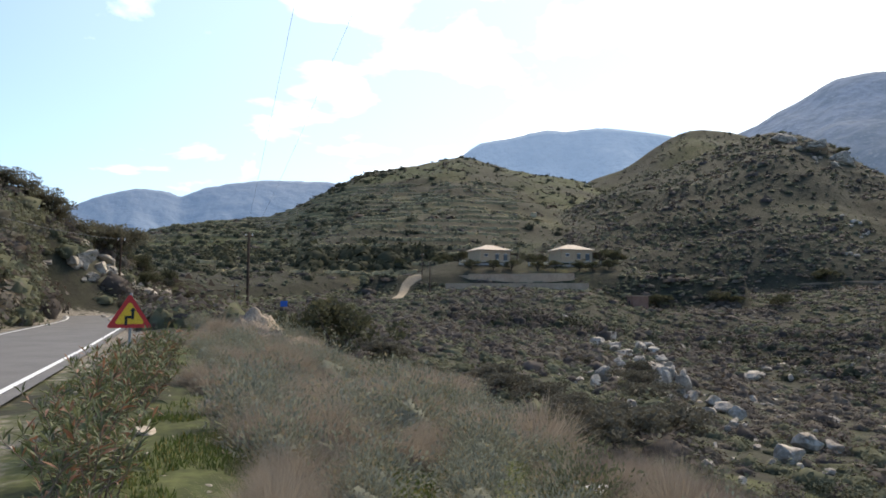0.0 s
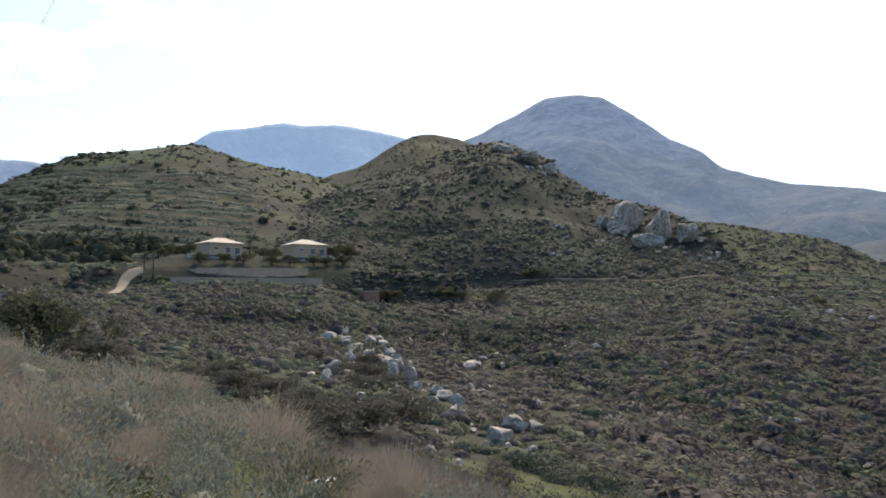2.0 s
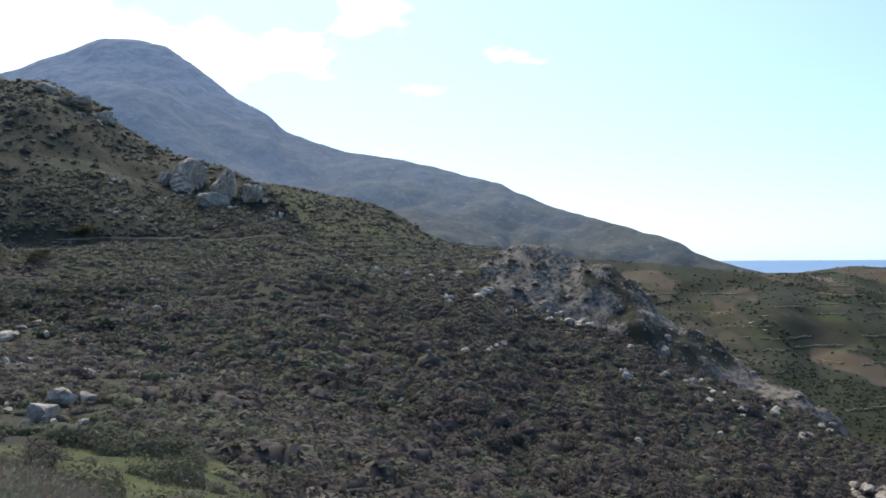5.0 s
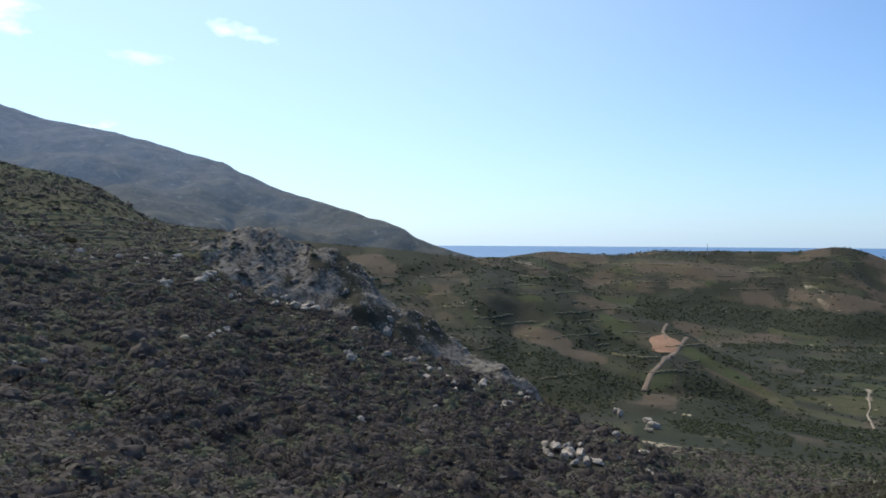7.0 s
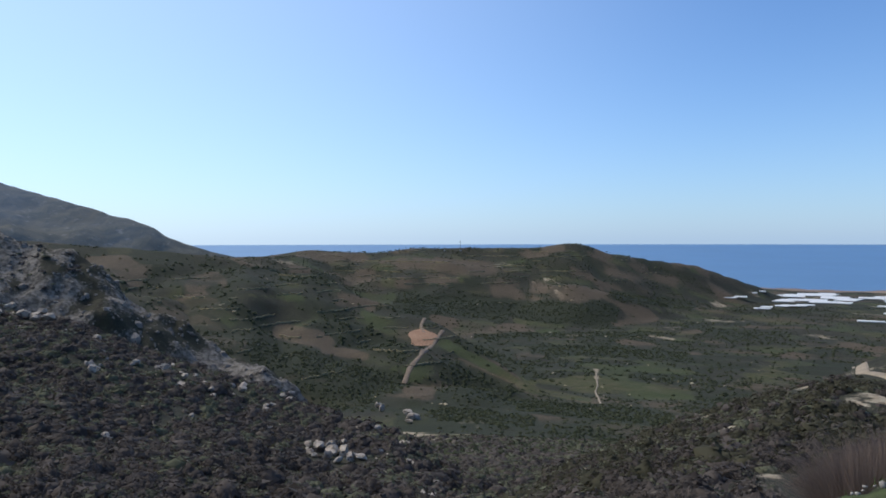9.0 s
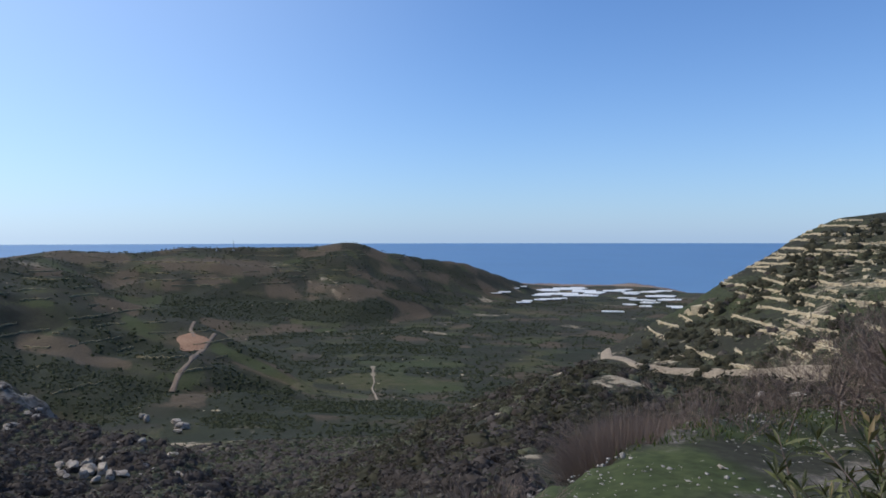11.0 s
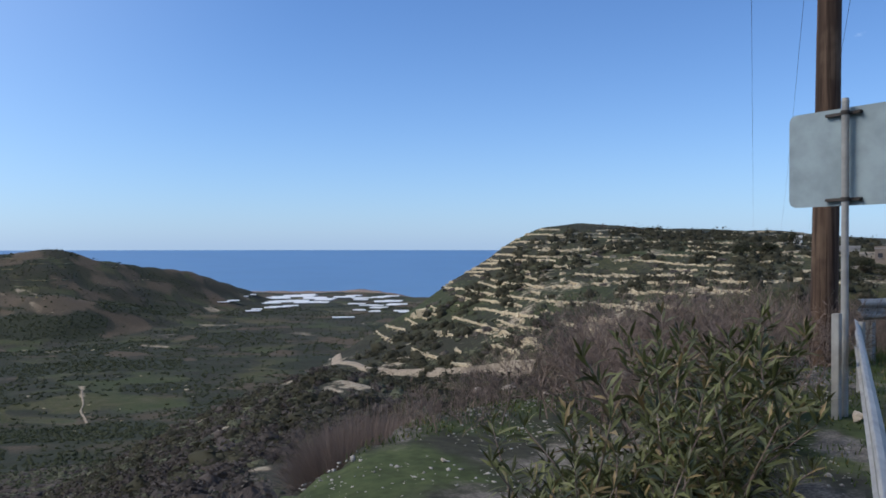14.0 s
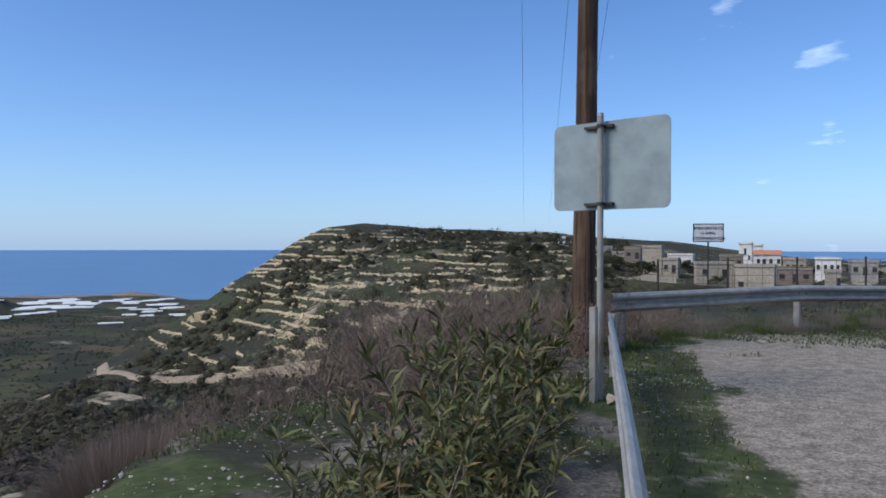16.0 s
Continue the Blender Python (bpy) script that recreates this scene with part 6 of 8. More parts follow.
# thickets of dark evergreen shrubs on the terraced hill
def thickets():
    p = scatter_points(15000, -24, 14, 190, 500)
    belt = fbm(p["x"], p["y"], 55, 3, 140)
    angle = np.degrees(np.arctan2(p["z"] - EYE, p["d"]))
    low = np.hypot((p["b"] + 6.0) / 6.5, (angle - 3.3 - 0.05 * (p["b"] + 6)) / 0.85) + 0.4 * belt < 1
    keep = (p["top"] == 2) & (RNG.random(15000) < np.where(low, 0.8, np.clip(0.04 + 0.7 * belt, 0.02, 0.35)))
    p = pick(p, keep)
    n = len(p["x"])
    spread("evergreen_thickets", MID_SHAPES, p["x"], p["y"], p["z"], RNG.lognormal(0, 0.35, n) * np.where(low[keep], 5.2, 3.0), THICKET_LEAF, "dark evergreen thickets on the terraced hill", "thicket", (0.8, 1.1))


thickets()


def loose_stones():
    p = scatter_points(9000, 44, 100, 45, 230)
    near_edge = np.abs(p["d"] - at(front_slope.far, p["b"])) < 34
    belt = fbm(p["x"], p["y"], 13, 3, 150)
    p = pick(p, (p["top"] == 1) & (RNG.random(9000) < np.clip(np.where(near_edge, 0.25, 0.03) + 0.6 * belt * near_edge, 0, 1)))
    n = len(p["x"])
    spread("spur_stones", STONES, p["x"], p["y"], p["z"], RNG.lognormal(0, 0.5, n) * 0.55, ROCK, "pale limestone stones strewn over the rocky spur", "stones", sink=0.2, smooth=False)
    p = scatter_points(4200, 8, 36, 40, 140)
    belt = fbm(p["x"], p["y"], 12, 3, 151)
    p = pick(p, free_ground(p) & (RNG.random(4200) < np.clip(0.03 + 0.7 * belt, 0.0, 0.6)))
    spread("slope_stones", STONES, p["x"], p["y"], p["z"], RNG.lognormal(0, 0.5, len(p["x"])) * 0.42, ROCK, "pale stones strewn among the scrub", "stones", sink=0.2, smooth=False)
    p = scatter_points(2600, 52, 86, 225, 335)
    p = pick(p, p["cliffy"] > 0.5)
    spread("cliff_rocks", STONES, p["x"], p["y"], p["z"], RNG.lognormal(0, 0.5, len(p["x"])) * 1.1, CLIFF_ROCK, "jagged grey rocks of the cliff face", "cliff", (0.8, 1.3), sink=0.45, smooth=False)
    p = scatter_points(1500, 74, 118, 380, 1150)
    belt = fbm(p["x"], p["y"], 70, 2, 153)
    p = pick(p, np.isin(p["top"], (12, 8, 7)) & (RNG.random(1500) < np.clip(0.02 + 0.5 * belt, 0, 0.4)))
    spread("earth_scars", STONES, p["x"], p["y"], p["z"], RNG.lognormal(0, 0.5, len(p["x"])) * 1.3, SAND_ROCK, "pale bare earth scars between the groves", "earth bank", (0.25, 0.45), sink=0.05, smooth=False)


CLIFF_ROCK = plain("grey_cliff_limestone", (0.13, 0.11, 0.088), (0.29, 0.25, 0.205), 0.25, 0.95, bump=0.6, fine=6)
loose_stones()


# ---- terrace walls ----
def terrace_walls(name, form, b0, b1, levels, tall, material, label, gaps, step=0.16, rubble=None):
    """Dry-stone terrace walls that follow the contours of a hill."""
    bs = np.arange(b0, b1, step)
    t = np.linspace(0.0, 1.0, 160)
    vs, fs, n = [], [], 0
    far, foot = at(form.far, bs), at(form.foot, bs)
    D = foot[None] + (far - foot)[None] * t[:, None]
    X, Y = polar(bs[None], D)
    Z = height(X, Y)
    for k, level in enumerate(levels):
        lv = level + 0.8 * fbm(bs * 3, bs * 0 + k * 31, 9, 2, 160)
        above = Z > lv[None]
        first = np.argmax(above, 0)
        ok = (first > 1) & above.any(0) & (fbm(bs * 10, bs * 0 + k * 17.0, 16, 3, 170 + k) > gaps)
        x, y = np.take_along_axis(X, first[None], 0)[0], np.take_along_axis(Y, first[None], 0)[0]
        d = np.hypot(x, y)
        ux, uy = x / d, y / d
        jit = fbm(bs * 40, bs * 0 + k * 7.0, 10, 3, 190)
        h = tall * (0.75 + 0.6 * jit)
        z0 = height(x, y)
        x, y = x + ux * jit * 0.5, y + uy * jit * 0.5
        rows = [np.stack([x - ux * 0.9, y - uy * 0.9, z0 - 1.0], -1), np.stack([x - ux * 0.55, y - uy * 0.55, z0 + h * 0.62], -1), np.stack([x - ux * 0.1, y - uy * 0.1, z0 + h * 0.72], -1), np.stack([x + ux * 1.6, y + uy * 1.6, z0 + 0.1 + h * 0.2], -1)]
        m = len(bs)
        vs.append(np.concatenate(rows))
        i = np.nonzero(ok[:-1] & ok[1:] & (np.abs(np.diff(d)) < 4))[0]
        if rubble is not None and len(i):
            j = RNG.choice(i, min(len(i) * 2, 400))
            f = RNG.normal(0, 0.9, len(j))
            rubble.append(np.stack([x[j] + ux[j] * (f - 0.6) + RNG.normal(0, 0.25, len(j)), y[j] + uy[j] * (f - 0.6) + RNG.normal(0, 0.25, len(j))], -1))
        for r in range(3):
            fs.append(np.stack([n + r * m + i, n + r * m + i + 1, n + (r + 1) * m + i + 1, n + (r + 1) * m + i], -1))
        n += 4 * m
    me = fast_mesh(name, np.concatenate(vs), np.concatenate(fs), material)
    tagged(new(name, me), label, "terrace walls", kind="stuff")


RUBBLE = []
terrace_walls("terrace_walls", mesa, 118, 158, np.arange(-20, 7, 1.25), 0.62, SAND_ROCK, "pale earth and stone terrace walls stepping up the hill", -0.2, 0.16, RUBBLE)
rub = np.concatenate(RUBBLE)
spread("terrace_rubble", [rock_shape(r2, BALL1, 0.2) for _ in range(5)], rub[:, 0], rub[:, 1], height(rub[:, 0], rub[:, 1]), RNG.lognormal(0, 0.45, len(rub)) * 0.45, SAND_ROCK, "pale tumbled stones and earth along the terrace walls", "stones", (0.7, 1.5), sink=0.2, smooth=False)
TERRACE_BANK = plain("grassy_terrace_bank", (0.18, 0.15, 0.08), (0.34, 0.28, 0.155), 0.15, 0.95)
terrace_walls("field_terraces", hill_terraced, -25, 6, np.arange(10, 66, 3.0), 1.2, TERRACE_BANK, "dry grassy terrace banks on the hillside", -0.3)
terrace_walls("green_field_terraces", spur_fields, 42, 57, np.arange(-3, 12, 2.4), 0.9, TERRACE_BANK, "grassy banks between terraced fields", -0.25)
terrace_walls("far_terraces", hump, 68, 100, np.arange(-80, -30, 6.0), 1.6, TERRACE_BANK, "earth banks of abandoned terraced fields", -0.05)
terrace_walls("distant_terraces", hill_masts, 76, 112, np.arange(-70, -14, 8.0), 2.2, TERRACE_BANK, "banks of old terraces on the far hill", 0.05)

# ---- trees ----
def limb(a, b, r0, r1, sides=5, bend=0.0, rng=None):
    a, b = np.array(a, float), np.array(b, float)
    axis = (b - a) / (np.linalg.norm(b - a) + 1e-9)
    side = np.cross(axis, (0.3, 0.2, 1.0))
    if np.linalg.norm(side) < 1e-3:
        side = np.cross(axis, (1, 0, 0))
    side /= np.linalg.norm(side)
    other = np.cross(axis, side)
    k = np.arange(sides) * 2 * math.pi / sides
    ring = np.cos(k)[:, None] * side + np.sin(k)[:, None] * other
    v = np.concatenate([a + ring * r0, b + ring * r1])
    i = np.arange(sides)
    j = (i + 1) % sides
    return v, np.concatenate([np.stack([i, j, sides + j], -1), np.stack([i, sides + j, sides + i], -1)])


def tree_meshes(rng, tall, wide, leaves, leaf, material):
    """The trunk with its limbs, and the crown of many small flakes in uneven clumps."""
    wood, tips = [], []
    fork = tall * rng.uniform(0.22, 0.32)
    wood.append(limb((0, 0, -0.4), (rng.normal(0, 0.1), rng.normal(0, 0.1), fork), tall * 0.055, tall * 0.04, 8))
    for i in range(7):
        a = i * 0.9 + rng.uniform(-0.3, 0.3)
        r = wide * rng.uniform(0.25, 0.42)
        p = np.array([math.cos(a) * r, math.sin(a) * r, fork + (tall - fork) * rng.uniform(0.25, 0.7)])
        wood.append(limb((0, 0, fork - 0.1), p, tall * 0.026, tall * 0.012))
        for _ in range(3):
            q = p + rng.normal(0, 1, 3) * (wide * 0.16, wide * 0.16, tall * 0.12) + (0, 0, tall * 0.08)
            wood.append(limb(p, q, tall * 0.011, tall * 0.004, 4))
            tips.append(q)
    for _ in range(5):
        tips.append(np.array([rng.normal(0, wide * 0.14), rng.normal(0, wide * 0.14), tall * rng.uniform(0.75, 0.92)]))
    per = leaves // len(tips)
    cs = []
    for q in tips:
        d = rng.normal(size=(per, 3))
        d /= np.linalg.norm(d, axis=1)[:, None]
        cs.append(q + d * rng.uniform(0.3, 1.0, (per, 1)) ** 0.6 * np.array([wide * 0.19, wide * 0.19, tall * 0.14]))
    cv, cf = flakes(np.concatenate(cs), leaf, rng)
    wv, wf = join(wood)
    return fast_mesh("trunk", wv, wf, BARK), fast_mesh("crown", cv, cf, material)


r3 = np.random.default_rng(21)
TREES = [tree_meshes(r3, 4.5, 5.0, 3000, 0.19, TREE_LEAF) for _ in range(4)]
THORNS = [tree_meshes(r3, 3.2, 5.4, 2300, 0.22, THORN_LEAF) for _ in range(3)]


def tree(x, y, z, scale, label, group, tall=1.0, kinds=TREES):
    t = thing("tree", pose(x, y, z, 0, 0, float(RNG.uniform(0, 360))) @ Matrix.Diagonal((scale, scale, scale * tall, 1)), label, "tree", group)
    trunk, crown = kinds[int(RNG.integers(0, len(kinds)))]
    for name, me in (("trunk", trunk), ("crown", crown)):
        o = new(name, me)
        o.parent = t


# the lone carob below the mound, the dark trees on the bank above the road
x, y, z = place(-8.2, 50.0)
tree(x, y, z, 1.05, "dark round-crowned tree leaning over the slope", "trees of the slope")
for b, d, s in ((-22.3, 104, 0.75), (-20.6, 108, 0.8), (-18.9, 112, 0.75), (-17.6, 118, 0.7), (-21.6, 98, 0.55)):
    x, y, z = place(b, d)
    tree(x, y, z, s, "dark evergreen tree on the rocky bank above the road", "trees on the bank")
BANK_LEAF = leaf_material("bank_tree_leaves", (0.08, 0.075, 0.052), (0.20, 0.185, 0.125), (0.20, 0.175, 0.125), 0.3)
BANK_TREES = [tree_meshes(r3, 4.5, 6.0, 3600, 0.17, BANK_LEAF) for _ in range(3)]


def tree_up_to(b, angle, d, label, group, kinds=TREES):
    """A tree whose top stands at that height angle."""
    d = float(at(left_slope.far, b)) - 1.0
    x, y, z = place(b, d)
    s = max(0.45, (EYE + d * math.tan(radians(angle)) - z) / 4.3)
    tree(x, y, z - 0.3, min(s, 1.0), label, group, 1.0, kinds)


for spec in ((-33.01, 9.72, 62), (-31.89, 9.29, 64), (-30.91, 8.83, 66), (-30.07, 8.45, 66), (-29.32, 7.84, 68), (-28.53, 7.59, 70), (-27.93, 7.17, 72), (-27.36, 6.52, 74),
             (-26.27, 5.33, 84), (-25.67, 5.48, 86), (-24.95, 5.31, 88), (-24.23, 5.51, 88), (-23.75, 5.29, 90), (-22.93, 2.67, 92), (-21.91, 2.37, 98), (-20.77, 1.91, 100), (-19.80, 1.51, 104), (-18.82, 1.03, 108)):
    tree_up_to(spec[0], spec[1], spec[2], "dense dark evergreen tree covering the bank above the road", "trees on the bank", BANK_TREES)
for b, d, s in ((0.0, 196, 0.9), (1.2, 199, 1.0), (6.6, 200, 0.9), (7.4, 197, 0.8), (12.2, 196, 1.0), (13.0, 190, 1.1), (-0.6, 190, 0.7), (12.6, 182, 0.75), (11.4, 181, 0.65)):
    x, y, z = place(b, d)
    tree(x, y, z, s, "dark garden tree beside the villas", "trees round the villas", 0.75)
for b, d in ((2.2, 180.5), (3.9, 180.5), (5.3, 181), (7.3, 180.5), (8.6, 180.5), (10.4, 181)):
    x, y, z = place(b, d)
    tree(x, y, z, 0.7, "clipped dark shrub above the retaining wall", "shrubs above the wall", 0.8)
for spec in ((16.15, -0.26, 0.85), (20.54, -0.18, 0.9), (27.26, 1.55, 1.0), (24.65, 0.08, 0.6), (28.50, 10.05, 1.0), (47.18, -0.46, 0.6), (15.02, -0.34, 0.6), (21.62, -0.09, 0.6), (24.30, -0.22, 0.7)):
    x, y, z, d = sight(spec[0], spec[1])
    tree(x, y, z, spec[2], "dark round evergreen shrub on the hillside", "shrubs on the hillside", 0.75)
for spec in ((14.38, -6.26, 0.62), (15.37, -7.44, 0.6), (12.90, -10.74, 0.6), (16.51, -10.17, 0.62), (11.69, -9.59, 0.5), (14.81, -5.23, 0.55), (7.54, -7.67, 0.5), (4.99, -6.88, 0.5), (3.71, -6.05, 0.5), (9.21, -8.45, 0.45), (10.92, -4.69, 0.4), (-4.04, -4.38, 0.6), (-5.76, -3.95, 0.6)):
    x, y, z, d = sight(spec[0], spec[1])
    tree(x, y, z, spec[2], "dark thorny evergreen shrub beside pale boulders", "shrubs of the ravine", 0.8, THORNS)


# ---- bushes close by ----
def blade(base, way, length, width, rng, droop=0.25):
    """Lance-shaped leaves folded along the middle: one for each base and direction."""
    n = len(base)
    up = np.array([0, 0, 1.0])
    side = np.cross(way, up)
    side /= np.linalg.norm(side, axis=1)[:, None] + 1e-9
    nrm = np.cross(side, way)
    tw = rng.uniform(-0.9, 0.9, (n, 1))
    side = side * np.cos(tw) + nrm * np.sin(tw)
    mid = base + way * length * 0.5 - up * droop * length * 0.12
    tip = base + way * length - up * droop * length * 0.5
    v = np.stack([base, mid - side * width / 2 + nrm * width * 0.12, mid, mid + side * width / 2 + nrm * width * 0.12, tip], 1)
    f = np.array([[0, 2, 1], [0, 3, 2], [1, 2, 4], [2, 3, 4]])
    return v.reshape(-1, 3), (f[None] + (np.arange(n) * 5)[:, None, None]).reshape(-1, 3)


def oleander_meshes(rng, tall, wide, stems, nodes):
    """Stems with whorls of three or four long leaves, the upper ones rising, the lower ones hanging."""
    wood, vs = [], []
    for _ in range(stems):
        a, lean = rng.uniform(0, 2 * math.pi), rng.uniform(0.05, 1.0) ** 0.6
        h = tall * rng.uniform(0.5, 1.08) * (1 - 0.25 * lean)
        foot = np.array([rng.normal(0, wide * 0.16), rng.normal(0, wide * 0.16), -0.05])
        tip = foot + (math.cos(a) * wide * 0.5 * lean, math.sin(a) * wide * 0.5 * lean, h)
        mid = (foot + tip) / 2 + (0, 0, 0.1 * tall)
        wood += [limb(foot, mid, 0.011, 0.008, 4), limb(mid, tip, 0.008, 0.004, 4)]
        for t in np.linspace(rng.uniform(0.25, 0.4), 1.0, nodes):
            m = 3 if t < 0.97 else 6
            p = foot + (mid - foot) * t * 2 if t < 0.5 else mid + (tip - mid) * (t * 2 - 1)
            ang = rng.uniform(0, 2 * math.pi) + np.arange(m) * 2 * math.pi / 3 + rng.normal(0, 0.25, m)
            rise = rng.normal(-0.2 + 1.1 * t, 0.3, m) + (0.9 if m == 6 else 0)
            way = np.stack([np.cos(ang), np.sin(ang), rise], -1)
            way /= np.linalg.norm(way, axis=1)[:, None]
            ln = rng.uniform(0.17, 0.29, (m, 1)) * (0.8 if m == 6 else 1.0)
            vs.append(blade(np.repeat(p[None], m, 0), way, ln, ln * 0.15, rng, rng.uniform(0.0, 0.7, (m, 1))))
    return join(wood), join(vs)


def two_tone(name, a, b, c, share=0.12, rough=0.55, thin=0.35):
    m = Nodes(name)
    col = m.mix(m.island(), a, b)
    rnd = m.n.new("ShaderNodeTexWhiteNoise")
    rnd.noise_dimensions = "1D"
    m.l.new(m.island(), rnd.inputs["W"])
    col = m.mix(m.step(rnd.outputs["Value"], 1 - share, 1 - share + 0.02), col, c)
    return m.done(col, rough, specular=0.25, thin=thin)


OLEANDER = two_tone("oleander_leaves", (0.034, 0.038, 0.013), (0.15, 0.155, 0.052), (0.23, 0.165, 0.07), 0.1, 0.45, 0.2)
TWIG = plain("grey_brown_twigs", (0.125, 0.09, 0.07), (0.24, 0.178, 0.14), 5, 0.9)
DRY_GRASS = leaf_material("dry_brown_grass", (0.19, 0.158, 0.122), (0.41, 0.345, 0.268), (0.33, 0.268, 0.208), 0.6)
SAGE = two_tone("grey_green_sage_leaves", (0.135, 0.138, 0.1), (0.265, 0.268, 0.198), (0.25, 0.21, 0.13), 0.15, 0.8)
TURF = two_tone("green_turf_blades", (0.048, 0.072, 0.018), (0.11, 0.14, 0.038), (0.22, 0.18, 0.06), 0.1, 0.7)
REED = two_tone("yellow_green_reeds", (0.10, 0.10, 0.03), (0.20, 0.17, 0.065), (0.25, 0.19, 0.09), 0.2, 0.7)

r4 = np.random.default_rng(33)
OLEANDERS = []
for k in range(4):
    w, l = oleander_meshes(r4, 1.2, 1.5, 26, 8)
    OLEANDERS.append((fast_mesh("branch_frame", *w, TWIG), fast_mesh("foliage", *l, OLEANDER)))


ROAD_LEAF = two_tone("reddish_oleander_leaves", (0.06, 0.072, 0.03), (0.18, 0.19, 0.085), (0.27, 0.13, 0.075), 0.16, 0.5, 0.3)
ROAD_OLEANDERS = []
for k in range(3):
    w, l = oleander_meshes(r4, 1.2, 1.4, 24, 8)
    ROAD_OLEANDERS.append((fast_mesh("branch_frame", *w, TWIG), fast_mesh("foliage", *l, ROAD_LEAF)))


def oleander(b, d, scale, k, label, group, meshes=OLEANDERS):
    x, y, z = place(b, d)
    o = thing("oleander_bush", pose(x, y, z - 0.03, 0, 0, k * 77) @ Matrix.Diagonal((scale, scale, scale, 1)), label, "bush", group)
    for name, me in zip(("branch_frame", "foliage"), meshes[k % len(meshes)]):
        p = new(name, me)
        p.parent = o


for k, (b, d, s) in enumerate(((138.2, 3.5, 0.58), (140.5, 4.3, 0.72), (143.0, 3.6, 0.7), (145.0, 4.6, 0.86), (147.0, 5.6, 1.0), (149.8, 6.8, 1.06), (151.2, 8.0, 1.0), (147.4, 3.6, 0.58), (149.4, 4.7, 0.68), (144.2, 2.9, 0.46))):
    oleander(b, d, s, k, "dense oleander bush with long dark green leaves", "oleanders by the rail")
for k, (b, d, s) in enumerate(((-26.4, 5.2, 0.5), (-25.4, 6.3, 0.72), (-24.9, 7.6, 0.74), (-24.2, 9.0, 0.8), (-23.4, 10.6, 0.85), (-22.8, 12.4, 0.85), (-22.0, 14.5, 0.9), (-21.2, 16.8, 0.9), (-20.4, 19.4, 0.9), (-21.6, 12.8, 0.7))):
    oleander(b, d, s, k + 1, "tall oleander bush with green and reddish leaves by the road", "oleanders along the road", ROAD_OLEANDERS)


def twig_bush(rng, tall, wide, stems, depth=4, crook=0.5):
    """A leafless bush: stems that fork again and again. The frame and the fine tangle."""
    frame_, fine = [], []

    def fork(p, way, ln, r, level):
        q = p + way * ln
        (frame_ if level >= depth - 1 else fine).append(limb(p, q, r, r * 0.62, 3))
        if level == 0:
            return
        for _ in range(3 if level > 1 else 2):
            w = way + rng.normal(0, crook, 3) + (0, 0, 0.05)
            fork(q, w / np.linalg.norm(w), ln * rng.uniform(0.5, 0.9), max(r * 0.6, 0.0022), level - 1)

    for _ in range(stems):
        a, lean = rng.uniform(0, 2 * math.pi), rng.uniform(0.1, 1.1)
        w = np.array([math.cos(a) * lean, math.sin(a) * lean, 1.0])
        fork(np.array([rng.normal(0, wide * 0.2), rng.normal(0, wide * 0.2), -0.1]), w / np.linalg.norm(w), tall * 0.27, tall * 0.0075, depth)
    return fast_mesh("branch_frame", *join(frame_), TWIG), fast_mesh("twig_tangle", *join(fine), TWIG)


TWIGS = [twig_bush(r4, 1.5, 1.9, 17) for _ in range(3)]
SMALL_TWIGS = [twig_bush(r4, 0.75, 0.6, 11, 3, 0.32) for _ in range(3)]


def bare_bush(b, d, scale, k, label, group, meshes=TWIGS):
    x, y, z = place(b, d)
    o = thing("bare_bush", pose(x, y, z, 0, 0, k * 61) @ Matrix.Diagonal((scale, scale, scale, 1)), label, "bush", group)
    for name, me in zip(("branch_frame", "twig_tangle"), meshes[k % 3]):
        p = new(name, me)
        p.parent = o


for k, (b, d, s) in enumerate(((139.5, 9.0, 1.1), (142.5, 9.6, 1.25), (145.5, 9.2, 1.25), (148.0, 10.2, 1.3), (150.5, 10.5, 1.2), (153.0, 11.5, 1.2), (144.0, 8.0, 0.9), (141.0, 11.5, 1.3), (137.0, 10.5, 0.9), (154.8, 9.8, 0.9), (147.0, 12.0, 1.3), (133.5, 11.0, 0.8))):
    bare_bush(b, d, s, k, "leafless grey-brown bush of fine tangled twigs", "bare bushes")
for k, (b, d, s) in enumerate(((112.5, 5.0, 0.85), (114.2, 5.3, 0.7), (110.2, 4.8, 0.8), (129.0, 8.0, 0.9), (127.5, 8.8, 1.0), (130.6, 8.6, 0.9), (122.5, 4.4, 0.5), (124.2, 4.6, 0.45), (132.4, 9.4, 0.9))):
    bare_bush(b, d, s, k, "small leafless shrub of stiff brown stems", "small bare shrubs", SMALL_TWIGS)


def straw_clump(rng, n, tall, wide, width, spread_out=0.5):
    """Upright thin stems, each a long thin triangle."""
    a, r = rng.uniform(0, 2 * math.pi, n), wide * 0.5 * np.sqrt(rng.random(n))
    foot = np.stack([np.cos(a) * r, np.sin(a) * r, np.full(n, -0.04)], -1)
    h = tall * rng.uniform(0.5, 1.05, n) * (1 - 0.7 * (r / (wide * 0.5)) ** 2)
    tip = foot + np.stack([np.cos(a) * r * spread_out + rng.normal(0, 0.09 * tall, n), np.sin(a) * r * spread_out + rng.normal(0, 0.09 * tall, n), h], -1)
    t = rng.uniform(0, math.pi, n)
    side = np.stack([np.cos(t), np.sin(t), np.zeros(n)], -1) * width
    v = np.stack([foot - side, foot + side, tip], 1).reshape(-1, 3)
    return v, np.arange(3 * n).reshape(-1, 3)


